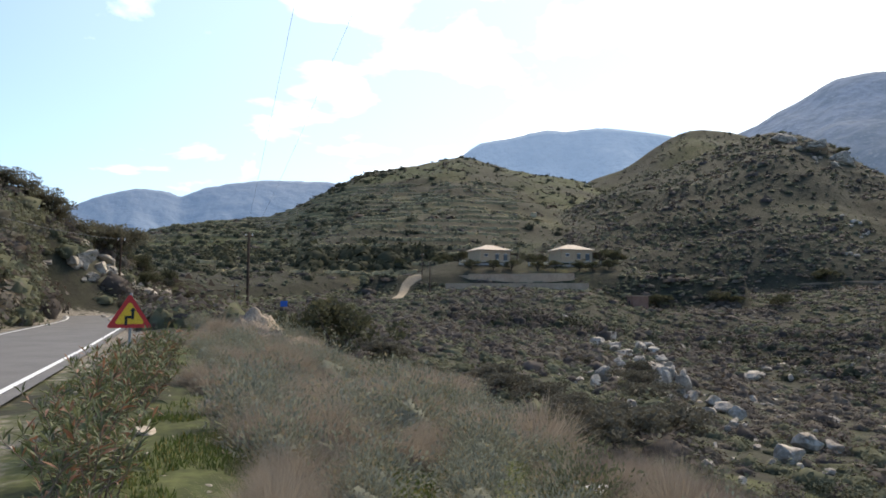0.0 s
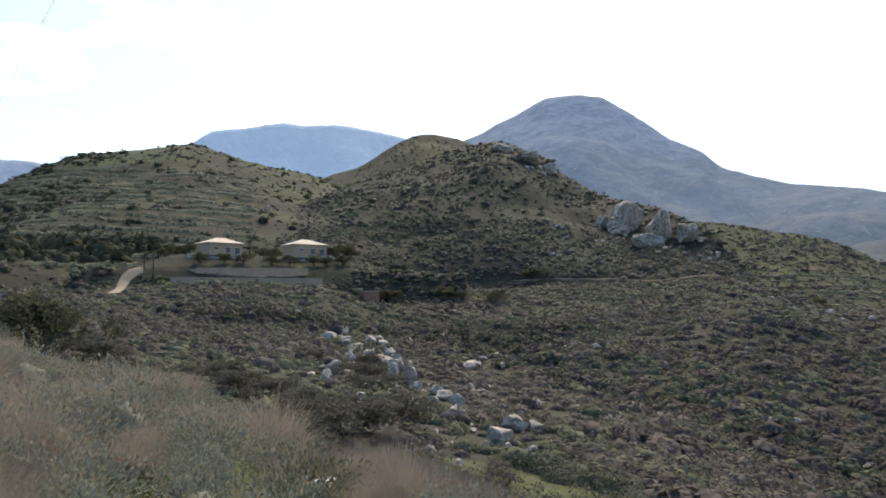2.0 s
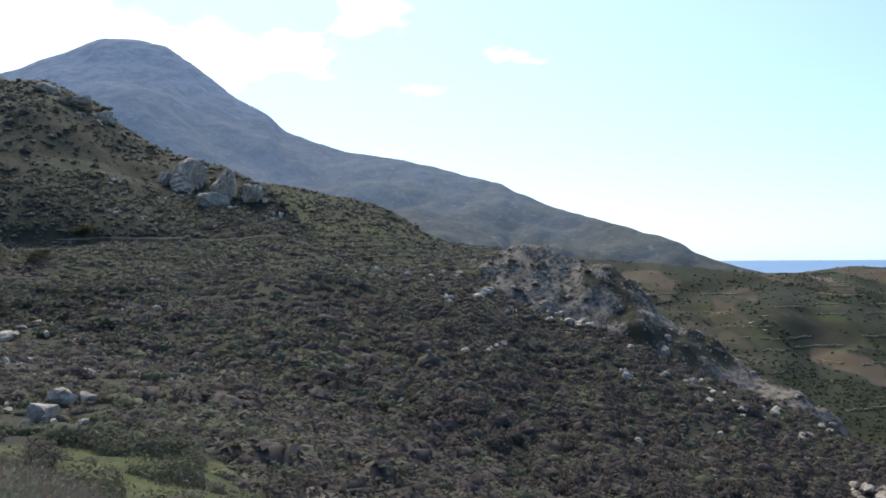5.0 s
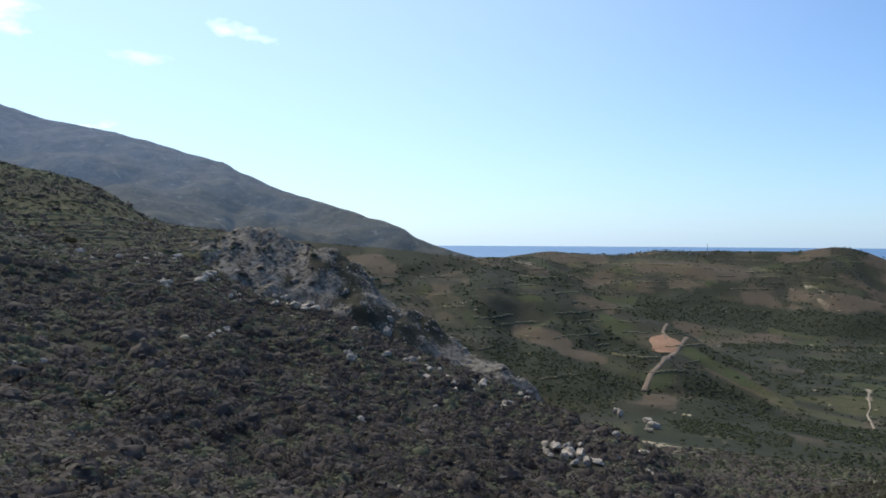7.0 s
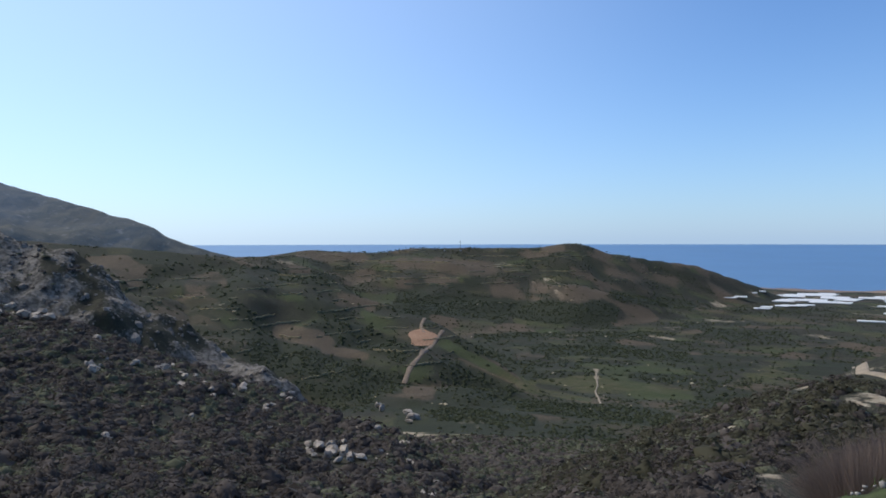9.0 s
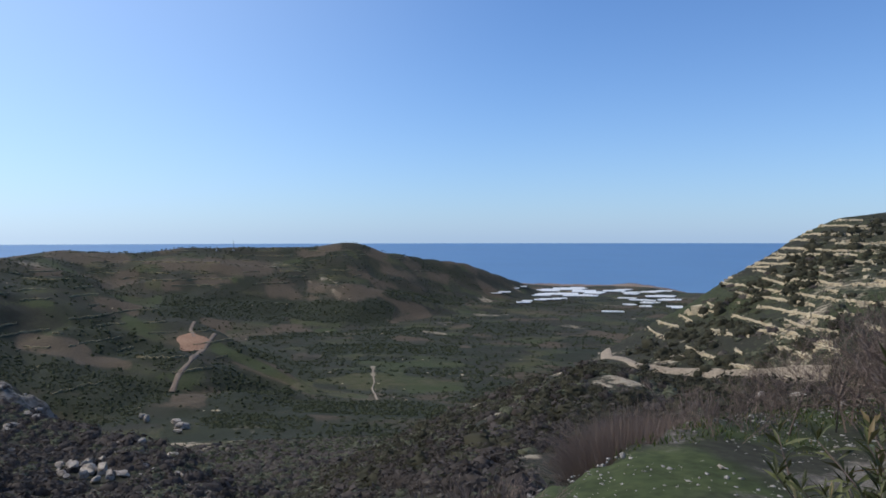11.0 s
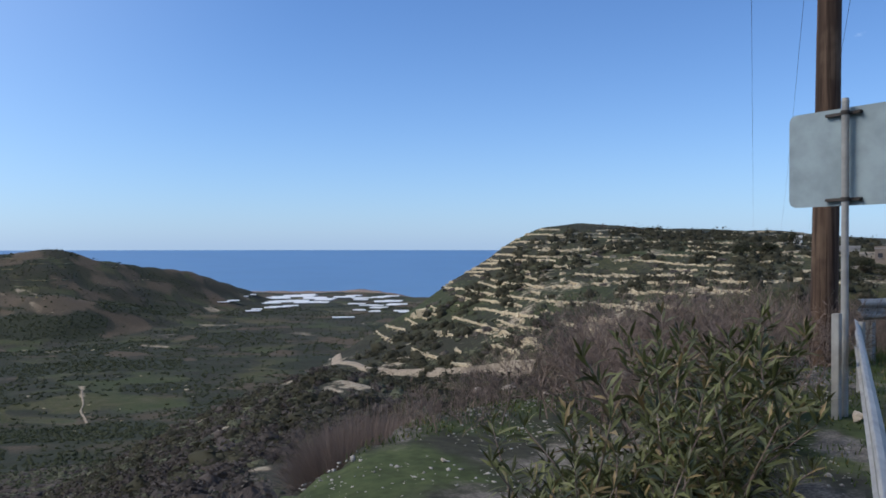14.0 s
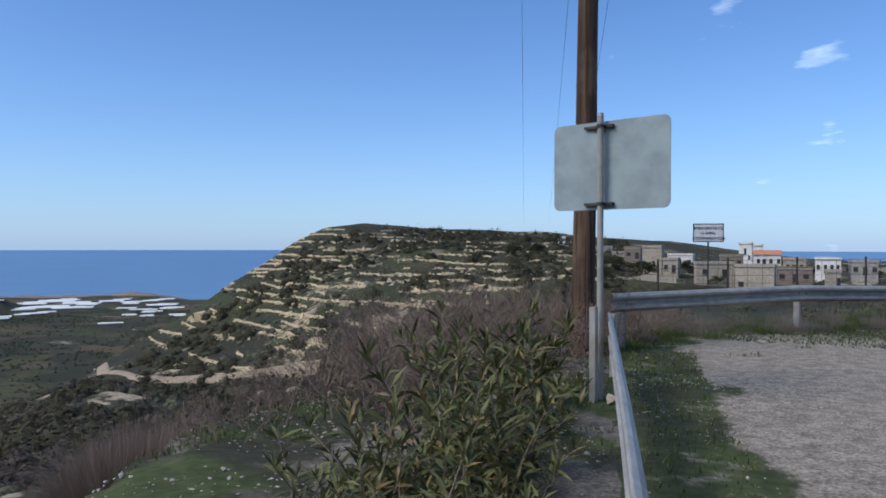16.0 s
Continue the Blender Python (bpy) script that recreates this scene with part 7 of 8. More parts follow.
def cushion(rng, n, tall, wide, width):
    """A rounded cushion of fine dry stems that point outwards."""
    d = rng.normal(size=(n * 3, 3))
    d /= np.linalg.norm(d, axis=1)[:, None]
    d = d[d[:, 2] > -0.05][:n]
    lump = 1 + 0.25 * np.sin(d[:, 0] * 4 + rng.uniform(0, 6)) * np.sin(d[:, 1] * 5 + rng.uniform(0, 6))
    r = (rng.uniform(0.75, 1.12, len(d)) * lump)[:, None]
    tip = d * r * (wide / 2, wide / 2, tall)
    foot = tip * rng.uniform(0.25, 0.6, (len(d), 1)) + rng.normal(0, 0.03, (len(d), 3)) - (0, 0, 0.03)
    tip = tip + rng.normal(0, 0.085, (len(d), 3)) + (0, 0, 0.06)
    t = rng.normal(size=(len(d), 3))
    t /= np.linalg.norm(t, axis=1)[:, None]
    v = np.stack([foot - t * width, foot + t * width, tip], 1).reshape(-1, 3)
    return v, np.arange(len(v)).reshape(-1, 3)


def leafy_clump(rng, n, tall, wide, leaf):
    p = shell(n, rng, -0.45, (0.2, 0.56), 1.0)
    p = p * (wide, wide, tall)
    way = p - (0, 0, tall * 0.1)
    way = way / np.linalg.norm(way, axis=1)[:, None] + rng.normal(0, 0.45, (len(p), 3)) + (0, 0, 0.5)
    way /= np.linalg.norm(way, axis=1)[:, None]
    ln = leaf * rng.uniform(0.7, 1.3, (len(p), 1))
    side = np.cross(way, rng.normal(size=way.shape))
    side = side / np.linalg.norm(side, axis=1)[:, None] * ln * 0.24
    v = np.stack([p, p + way * ln * 0.55 - side, p + way * ln, p + way * ln * 0.55 + side], 1).reshape(-1, 3)
    f = np.array([[0, 1, 2], [0, 2, 3]])
    return v, (f[None] + (np.arange(len(p)) * 4)[:, None, None]).reshape(-1, 3)


DULL_GREEN = two_tone("dull_green_leaves", (0.07, 0.076, 0.044), (0.16, 0.165, 0.095), (0.2, 0.17, 0.09), 0.1, 0.8)
BROOMS = [fast_mesh("stems", *cushion(r4, 1500, 0.5, 1.25, 0.0048), DRY_GRASS) for _ in range(5)]
FINE_BROOMS = [fast_mesh("stems", *cushion(r4, 4600, 0.5, 1.15, 0.0017), DRY_GRASS) for _ in range(4)]
SAGES = [fast_mesh("leaves", *leafy_clump(r4, 1500, 0.8, 1.05, 0.05), SAGE) for _ in range(4)]
GREENS = [fast_mesh("leaves", *leafy_clump(r4, 1500, 0.75, 1.05, 0.045), DULL_GREEN) for _ in range(2)]


def heart_mesh(rng, tall, wide, material):
    """The dense inside of a rounded bush."""
    v, f = BALL2
    lump = 1 + 0.2 * np.sin(v[:, 0] * 4 + rng.uniform(0, 6)) * np.sin(v[:, 1] * 4 + rng.uniform(0, 6)) + rng.uniform(-0.1, 0.1, len(v))
    v = v * lump[:, None] * (wide * 0.26, wide * 0.26, tall * 0.48)
    return fast_mesh("inner_growth", v, f, material, True)


HEARTS = {"broom": [heart_mesh(r4, 0.5, 1.2, DRY_GRASS) for _ in range(3)], "sage": [heart_mesh(r4, 0.7, 0.95, SAGE) for _ in range(3)], "green": [heart_mesh(r4, 0.62, 0.95, DULL_GREEN) for _ in range(3)]}


def near_slope():
    """Mounds of dry thorny stems and grey-green sage on the slope below the road."""
    n = 2600
    b, d = RNG.uniform(-21, 40, n), np.exp(RNG.uniform(math.log(4.2), math.log(62), n))
    x, y = polar(b, d)
    ok = d < edge_of_bench(b) + 3.5
    s, side = road_coords(x, y)
    ok &= (side < -2.2 - 0.04 * d - np.where(d < 13, 0.55, 0.0)) & ((d > 5.2) | (b > 8))
    mix = 0.7 * fbm(x, y, 5, 3, 200) + RNG.normal(0.0, 0.42, n) - np.where((d < 9) & (b < 4), 0.35, 0.0)
    used, count = [], {"broom": 0, "sage": 0, "green": 0}
    for i in np.nonzero(ok)[0]:
        if any((x[i] - u) ** 2 + (y[i] - w) ** 2 < (0.58 + 0.012 * d[i]) ** 2 for u, w in used):
            continue
        used.append((x[i], y[i]))
        kind = "broom" if mix[i] > -0.12 else ("sage" if mix[i] > -0.66 else "green")
        count[kind] += 1
        if count[kind] > (300 if kind == "broom" else 150):
            continue
        z = float(height(x[i:i + 1], y[i:i + 1])[0])
        sc = float(np.clip(RNG.lognormal(0, 0.3), 0.5, 1.15 if d[i] < 9 else 1.6)) * (0.8 if d[i] < 7 else 1.0 if d[i] < 20 else 1.2)
        pool, name, label, cat, grp = {
            "broom": (BROOMS, "dry_shrub", "mound of dry reddish-brown thorny stems on the grassy slope", "dry shrub", "dry shrubs of the slope"),
            "sage": (SAGES, "sage_bush", "soft grey-green sage bush on the grassy slope", "sage bush", "sage bushes of the slope"),
            "green": (GREENS, "green_bush", "small dull green bush on the grassy slope", "bush", "green bushes of the slope")}[kind]
        if kind == "broom" and d[i] < 13:
            pool = FINE_BROOMS
        ob = new(name, pool[int(RNG.integers(0, len(pool)))])
        ob.matrix_world = pose(float(x[i]), float(y[i]), z, 0, 0, float(RNG.uniform(0, 360))) @ Matrix.Diagonal((sc, sc, sc * float(RNG.uniform(0.75, 1.15)), 1))
        tagged(ob, label, cat, grp)
        heart = new("inner_growth", HEARTS[kind][i % 3])
        heart.parent = ob


near_slope()
STEM = leaf_material("pinkish_dry_stems", (0.17, 0.125, 0.098), (0.33, 0.255, 0.205), (0.3, 0.225, 0.18), 0.6, 0.2)
UPRIGHT = [fast_mesh("stems", *join([straw_clump(r4, 1500, 0.62, 1.1, 0.0028, 0.5), straw_clump(r4, 500, 0.4, 1.3, 0.003, 0.9)]), STEM) for _ in range(4)]
for k, (b, d, s) in enumerate(((121.0, 7.7, 0.85), (122.2, 7.9, 1.0), (123.4, 8.3, 1.05), (124.8, 8.9, 1.05), (126.4, 9.6, 1.0), (128.0, 10.2, 0.9), (14.5, 10.4, 1.0), (16.5, 9.6, 1.1), (18.5, 9.0, 1.1), (20.5, 8.3, 1.0), (12.5, 11.3, 1.0), (22.5, 7.8, 1.0), (25, 7.2, 0.9), (27.5, 6.6, 0.9))):
    x, y, z = place(b, d)
    ob = new("dry_shrub", UPRIGHT[k % 4])
    ob.matrix_world = pose(x, y, z, 0, 0, k * 50) @ Matrix.Diagonal((s, s, s * 1.25, 1))
    tagged(ob, "mound of pale brown dry stems at the edge of the drop", "dry shrub", "dry shrubs of the edge")
for k, (b, d) in enumerate(((-2.6, 33), (-1.6, 32), (-0.6, 31), (0.4, 30), (1.3, 29))):
    x, y, z = place(b, d)
    me = fast_mesh("reed_stems", *straw_clump(r4, 500, 2.0, 1.5, 0.014, 0.9), REED)
    ob = new("reed_clump", me)
    ob.matrix_world = pose(x, y, z, 0, 0, k * 40)
    tagged(ob, "tall clump of yellow-green reeds at the slope edge", "reeds", "reed clumps")


def turf():
    """Short green grass on the lay-by's verge and beside the road."""
    vs = []
    for n, b0, b1, d0, d1, hi in ((40000, 108, 182, 2.0, 17.0, 0.05), (15000, -32, 24, 3.5, 20.0, 0.07), (24000, -32, 4, 3.5, 11.0, 0.06)):
        p = scatter_points(n, b0, b1, d0, d1)
        patch = fbm(p["x"], p["y"], 1.7, 3, 210)
        s, side = road_coords(p["x"], p["y"])
        lay = (p["b"] > np.interp(p["d"], [3, 5.2, 6.3, 8.5, 13.6], [171, 169.5, 168, 165.5, 164])) & (p["d"] < 13.8) & (fbm(p["x"], p["y"], 0.9, 2, 215) > -0.6)
        p = pick(p, (patch > -0.05) & (side < -0.35) & ~lay & (p["d"] < edge_of_bench(p["b"]) + 1.0))
        m = len(p["x"])
        t = RNG.uniform(0, math.pi, m)
        foot = np.stack([p["x"], p["y"], p["z"] - 0.01], -1)
        side_v = np.stack([np.cos(t), np.sin(t), np.zeros(m)], -1) * (0.004 + 0.0008 * p["d"])[:, None]
        tip = foot + np.stack([RNG.normal(0, 0.02, m), RNG.normal(0, 0.02, m), hi * RNG.uniform(0.5, 1.5, m)], -1)
        vs.append(np.stack([foot - side_v, foot + side_v, tip], 1).reshape(-1, 3))
    v = np.concatenate(vs)
    tagged(new("turf", fast_mesh("turf", v, np.arange(len(v)).reshape(-1, 3), TURF)), "short green grass with tiny weeds on the verge", "grass", kind="stuff")


turf()


def gravel():
    p = scatter_points(15000, 158, 186, 2.0, 17.0)
    p = pick(p, (p["b"] > 159.5) & (RNG.random(15000) < np.clip(0.5 + fbm(p["x"], p["y"], 1.5, 2, 220), 0.1, 1)))
    spread("gravel", PEBBLES, p["x"], p["y"], p["z"], np.minimum(RNG.lognormal(0, 0.5, len(p["x"])), 3.5) * 0.013, GRAVEL, "pale loose gravel of the lay-by", "gravel", sink=0.1)
    p = scatter_points(13000, 110, 158, 2.5, 13.0)
    p = pick(p, (p["d"] < edge_of_bench(p["b"]) + 1.0) & (RNG.random(13000) < np.clip(0.35 + fbm(p["x"], p["y"], 1.5, 2, 221), 0.05, 1)))
    spread("slope_gravel", PEBBLES, p["x"], p["y"], p["z"], np.minimum(RNG.lognormal(0, 0.6, len(p["x"])), 3.5) * 0.017, GRAVEL, "grey rubble and pebbles on the verge", "gravel", sink=0.1)
    p = scatter_points(900, -34, 20, 4.0, 30.0)
    s, side = road_coords(p["x"], p["y"])
    p = pick(p, (side < -0.1) & (p["d"] < edge_of_bench(p["b"])))
    spread("verge_stones", PEBBLES, p["x"], p["y"], p["z"], np.minimum(RNG.lognormal(0, 0.6, len(p["x"])), 3.0) * 0.04, ROCK, "pale stones strewn on the grassy verge", "stones", sink=0.1)


GRAVEL = plain("grey_gravel", (0.19, 0.17, 0.145), (0.40, 0.365, 0.315), 9, 0.95, bump=0.4)
gravel()
rocks_at("stones of the verge", "pale limestone stone lying on the grassy verge", -21.32, -8.93, 2.6, 0.7, -23.72, -10.18, 1.2, 0.5, -17.05, -7.13, 1.1, 0.5, -7.51, -13.66, 1.6, 0.7, 132.09, -11.04, 1.4, 0.5, 134.53, -10.84, 1.3, 0.35, 137.12, -11.25, 0.9, 0.6, 129.17, -16.22, 0.6, 0.3, 158.38, -11.37, 1.1, 1.0, 167.92, -16.22, 0.7, 0.16, 168.93, -6.79, 0.8, 0.3, 171.28, -6.04, 0.6, 0.2, 1.22, -11.28, 1.0, 0.4)


def litter_board():
    x, y, z, d = sight(11.35, -13.79)
    s = thing("broken_board", pose(x, y, z + 0.03, 6, -4, 30), "broken white board lying in the grass", "board")
    bm = slab(fresh(), [(-0.28, -0.12), (0.1, -0.17), (0.3, -0.05), (0.24, 0.12), (-0.05, 0.15), (-0.25, 0.1)], 0.0, 0.025)
    part("sheet", bm, WHITE_WALL, s)
    bm = slab(fresh(), [(-0.2, -0.02), (0.12, -0.06), (0.2, 0.05), (-0.1, 0.1)], 0.03, 0.05)
    part("fragment", bm, WHITE_WALL, s)


litter_board()


def earth_mound():
    x0, y0, z0 = place(-13.6, 40.0)
    n, m = 28, 30
    r = np.linspace(0, 1, n)[:, None]
    a = np.linspace(0, 2 * math.pi, m)[None]
    X, Y = np.cos(a) * r * 3.1, np.sin(a) * r * 2.2
    Z = (1 - r ** 2.2) * 0.95 * (1 + 1.1 * fbm(X + 40, Y, 1.3, 3, 230)) * (1 - 0.22 * X / 3.0) + fbm(X + 7, Y, 0.45, 3, 231) * 0.22 - 0.3
    me = fast_mesh("soil_body", np.stack([X, Y, Z], -1).reshape(-1, 3), sheet(n, m), HEAP)
    h = thing("earth_mound", pose(x0, y0, z0, 0, 0, 14), "heap of pale dug earth with broken rock", "earth mound")
    o = new("soil_body", me)
    o.parent = h
    for k in range(22):
        px, py = float(RNG.uniform(-2.4, 2.8)), float(RNG.uniform(-2.2, 0.4))
        o = new("stone", ROCK_MESHES[k % 7])
        o.parent = h
        q = math.hypot(px / 3.0, py / 2.2)
        sc = float(RNG.uniform(0.12, 0.35))
        o.matrix_local = pose(px, py, max(0, 1 - q ** 2.2) * 0.9 - 0.3, 0, 0, k * 40) @ Matrix.Diagonal((sc, sc, sc * 0.7, 1))


HEAP = plain("dug_earth", (0.21, 0.155, 0.105), (0.36, 0.28, 0.20), 1.2, 0.95, bump=0.6)
earth_mound()
rocks_at("slabs beside the mound", "pale broken slab lying beside the earth mound", -13.02, -1.62, 1.5, 0.6, -11.90, -2.13, 1.3, 0.5, -10.85, -2.48, 0.9, 0.5)


def blue_road_sign():
    x, y, z, d = sight(-12.01, -0.78)
    b = math.degrees(math.atan2(x, y))
    d = min(d, 110.0)
    x, y, z = place(b, d)
    top = EYE + d * math.tan(radians(-0.02))
    s = thing("direction_sign", facing(b, d, z, -10), "small blue road sign on a post far down the road", "road sign")
    part("post", rod(fresh(), (0, 0, -0.2), (0, 0, top - z + 0.4), 0.05), STEEL, s)
    part("plate", box(fresh(), 1.0, 0.04, 0.8, 0, -0.06, top - z), SIGN_BLUE, s)


blue_road_sign()

# ---- village ----
def village_house(b0, top, b1, low, d, wall_mat, roof="flat", windows=3, roof_mat=None, label="", depth=0.9):
    """A house that spans two bearings, with its eaves and its foot at two height angles."""
    b0, b1 = b0 - 0.55, b1 - 0.55
    w = d * radians(b1 - b0) * 0.92
    z1, z0 = EYE + d * math.tan(radians(top)), EYE + d * math.tan(radians(low))
    b = (b0 + b1) / 2
    ground = place(b, d + w * depth / 2)[2]
    front = place(b, d)[2]
    z0 = min(z0, ground, front) - 0.8
    dp = w * depth
    h = z1 - z0
    s = thing("house", facing(b, d + dp / 2, z0, float(RNG.uniform(-12, 12))), label, "house", "village houses")
    part("wall", box(fresh(), w, dp, h, 0, 0, h / 2), wall_mat, s)
    if roof == "flat":
        bm = box(fresh(), w + 0.25, dp + 0.25, 0.2, 0, 0, h + 0.1)
        r = part("roof", bm, GREY_WALL, s)
        bm = fresh()
        for sx, sy, x, y in ((w + 0.2, 0.18, 0, -dp / 2), (w + 0.2, 0.18, 0, dp / 2), (0.18, dp - 0.2, -w / 2, 0), (0.18, dp - 0.2, w / 2, 0)):
            box(bm, sx, sy, 0.4, x, y, h + 0.4)
        part("parapet", bm, wall_mat, r)
    else:
        bm = fresh()
        e = 0.3
        v = [bm.verts.new(c) for c in ((-w / 2 - e, -dp / 2 - e, h), (w / 2 + e, -dp / 2 - e, h), (w / 2 + e, dp / 2 + e, h), (-w / 2 - e, dp / 2 + e, h), (-w / 2 - e, 0, h + 1.1), (w / 2 + e, 0, h + 1.1))]
        for f in ((0, 1, 5, 4), (2, 3, 4, 5), (0, 4, 3), (1, 2, 5), (0, 3, 2, 1)):
            bm.faces.new([v[i] for i in f])
        part("roof", bm, roof_mat or RED_ROOF, s, "red clay tile gable roof")
    for i in range(windows):
        if i and RNG.random() < 0.3:
            continue
        x = -w / 2 + w * (i + 0.5) / windows + float(RNG.uniform(-0.2, 0.2))
        tall = i % 3 == 1
        ww, wh = min(1.0, w / windows * 0.5), 1.7 if tall else 1.0
        zc = h - 1.0 - wh / 2 if h < 6 or i % 2 else h - 3.4
        win = part("window", box(fresh(), ww, 0.1, wh, x, -dp / 2 - 0.03, zc), DARK_GLASS, s)
        part("sill", box(fresh(), ww + 0.2, 0.2, 0.08, x, -dp / 2 - 0.08, zc - wh / 2 - 0.04), GREY_WALL, win)


village_house(155.33, 0.56, 155.88, -0.08, 235, WHITE_WALL, "flat", 1, None, "small white cube house on the hillside")
village_house(157.84, -0.16, 159.40, -1.42, 215, GREY_WALL, "flat", 2, None, "ruined grey stone house with a flat roof")
village_house(159.32, -0.58, 160.34, -1.50, 200, BEIGE_WALL, "flat", 2, None, "low ruined beige stone house")
village_house(160.26, -0.20, 161.55, -1.61, 195, BLOCK, "flat", 2, None, "unfinished brown block house")
village_house(161.58, -0.15, 163.10, -2.30, 172, BEIGE_WALL, "flat", 4, None, "two-storey weathered beige house with dark openings")
village_house(163.02, -1.06, 164.20, -2.36, 170, BEIGE_WALL, "flat", 2, None, "low weathered beige house beside a taller one")
village_house(163.33, -0.73, 165.27, -1.37, 205, WHITE_WALL, "flat", 3, None, "long low white house behind the yards", 0.5)
village_house(165.12, -1.33, 167.99, -2.86, 160, BEIGE_WALL, "flat", 2, None, "long beige walled yard building", 0.35)
village_house(167.91, -1.50, 170.74, -2.79, 158, BEIGE_WALL, "flat", 3, None, "long low beige stone house with few openings", 0.35)
village_house(166.87, -0.74, 168.61, -1.41, 195, BLOCK, "flat", 3, None, "low brown house with a terrace")
village_house(168.24, 0.11, 169.16, -1.16, 215, WHITE_WALL, "flat", 3, None, "two-storey pink-white house with a roof terrace")
village_house(169.08, -0.01, 169.84, -1.00, 222, WHITE_WALL, "flat", 2, None, "upper storey of a white village house")
village_house(169.15, -0.61, 171.02, -1.30, 192, WHITE_WALL, "gable", 4, RED_ROOF, "white house with a red tiled gable roof", 0.5)
village_house(171.05, -0.98, 172.61, -1.86, 188, BEIGE_WALL, "flat", 3, None, "weathered beige flat-roofed house")
village_house(170.59, -1.62, 173.09, -2.42, 172, BLOCK, "flat", 3, None, "dark brown low outbuilding", 0.4)
village_house(173.05, -0.96, 174.76, -1.85, 180, WHITE_WALL, "flat", 4, None, "white rectangular flat-roofed house")
village_house(173.73, -1.80, 174.70, -2.57, 160, BEIGE_WALL, "flat", 2, None, "low beige house below a white one")
village_house(175.12, -1.09, 176.88, -1.95, 182, GREY_WALL, "flat", 3, None, "grey flat-roofed village house")


for b, a, k in ((156.6, -1.2, 0.8), (157.6, -1.5, 0.7), (159.0, -1.9, 0.9), (160.6, -2.2, 0.8), (161.3, -2.3, 0.9), (164.3, -2.0, 0.8), (164.9, -2.4, 0.7), (167.6, -1.6, 0.7), (170.8, -1.9, 0.7), (172.8, -2.2, 0.8), (174.9, -2.0, 0.8), (176.2, -2.3, 0.7), (154.6, 0.1, 0.8), (153.2, -0.6, 0.8), (151.4, -0.9, 0.9), (158.2, -2.6, 0.8), (166.2, -2.9, 0.6), (169.3, -2.9, 0.6)):
    x, y, z, d = sight(b, a, 40.0)
    tree(x, y, z - 0.2, k, "dark green tree between the village houses", "trees of the village", 0.85)


def yard_wall(b0, b1, d, tall):
    """A dry-stone yard wall between two bearings."""
    (xa, ya), (xb, yb) = polar(b0, d), polar(b1, d)
    ln, a = math.hypot(xb - xa, yb - ya), math.atan2(yb - ya, xb - xa)
    z = min(place(b0, d)[2], place(b1, d)[2])
    w = thing("yard_wall", Matrix.Translation(((xa + xb) / 2, (ya + yb) / 2, z - 0.6)) @ Matrix.Rotation(a, 4, "Z"), "rough beige dry-stone yard wall below the village houses", "wall", "yard walls")
    bm = fresh()
    n = max(3, int(ln / 1.2))
    tops = [tall + 0.6 + 0.25 * noise.noise((i * 0.7, b0, d)) for i in range(n + 1)]
    rows = [[bm.verts.new((-ln / 2 + ln * i / n, y, h)) for y, h in ((-0.3, 0.0), (-0.22, tops[i]), (0.22, tops[i]), (0.3, 0.0))] for i in range(n + 1)]
    for p, q in zip(rows, rows[1:]):
        for k in range(3):
            bm.faces.new((p[k], q[k], q[k + 1], p[k + 1]))
    bm.faces.new(rows[0]), bm.faces.new(rows[-1][::-1])
    part("wall_body", bm, BEIGE_WALL, w)


for spec in ((158.2, 160.6, 178, 1.4), (160.9, 163.4, 158, 1.6), (164.6, 168.2, 148, 1.7), (168.6, 171.2, 150, 1.5), (171.4, 174.4, 154, 1.6), (154.8, 157.4, 205, 1.2), (174.6, 178.0, 160, 1.5)):
    yard_wall(*spec)


def wire_fence(b0, d0, b1, d1, tall, n):
    f = thing("wire_fence", Matrix.Identity(4), "rusty wire mesh fence on dark steel posts", "fence")
    (xa, ya), (xb, yb) = polar(b0, d0), polar(b1, d1)
    zs = lambda t: float(height(np.array([xa + (xb - xa) * t]), np.array([ya + (yb - ya) * t]))[0])
    for i in range(n + 1):
        t = i / n
        z = zs(t)
        p = Vector((xa + (xb - xa) * t, ya + (yb - ya) * t, z))
        part("post", rod(fresh(), p - Vector((0, 0, 0.3)), p + Vector((0, 0, tall)), 0.03, None, 6), DARK_STEEL, f)
    ln = math.hypot(xb - xa, yb - ya)
    z0, z1 = zs(0), zs(1)
    bm = fresh()
    for k in range(7):
        h = 0.1 + (tall - 0.15) * k / 6
        rod(bm, (xa, ya, z0 + h), (xb, yb, z1 + h), 0.006, None, 3)
    m = int(ln / 0.4)
    for k in range(m):
        t = k / m
        x, y, z = xa + (xb - xa) * t, ya + (yb - ya) * t, z0 + (z1 - z0) * t
        rod(bm, (x, y, z + 0.1), (x, y, z + tall - 0.05), 0.005, None, 3)
    part("wire_mesh", bm, DARK_STEEL, f, "thin rusty square mesh")


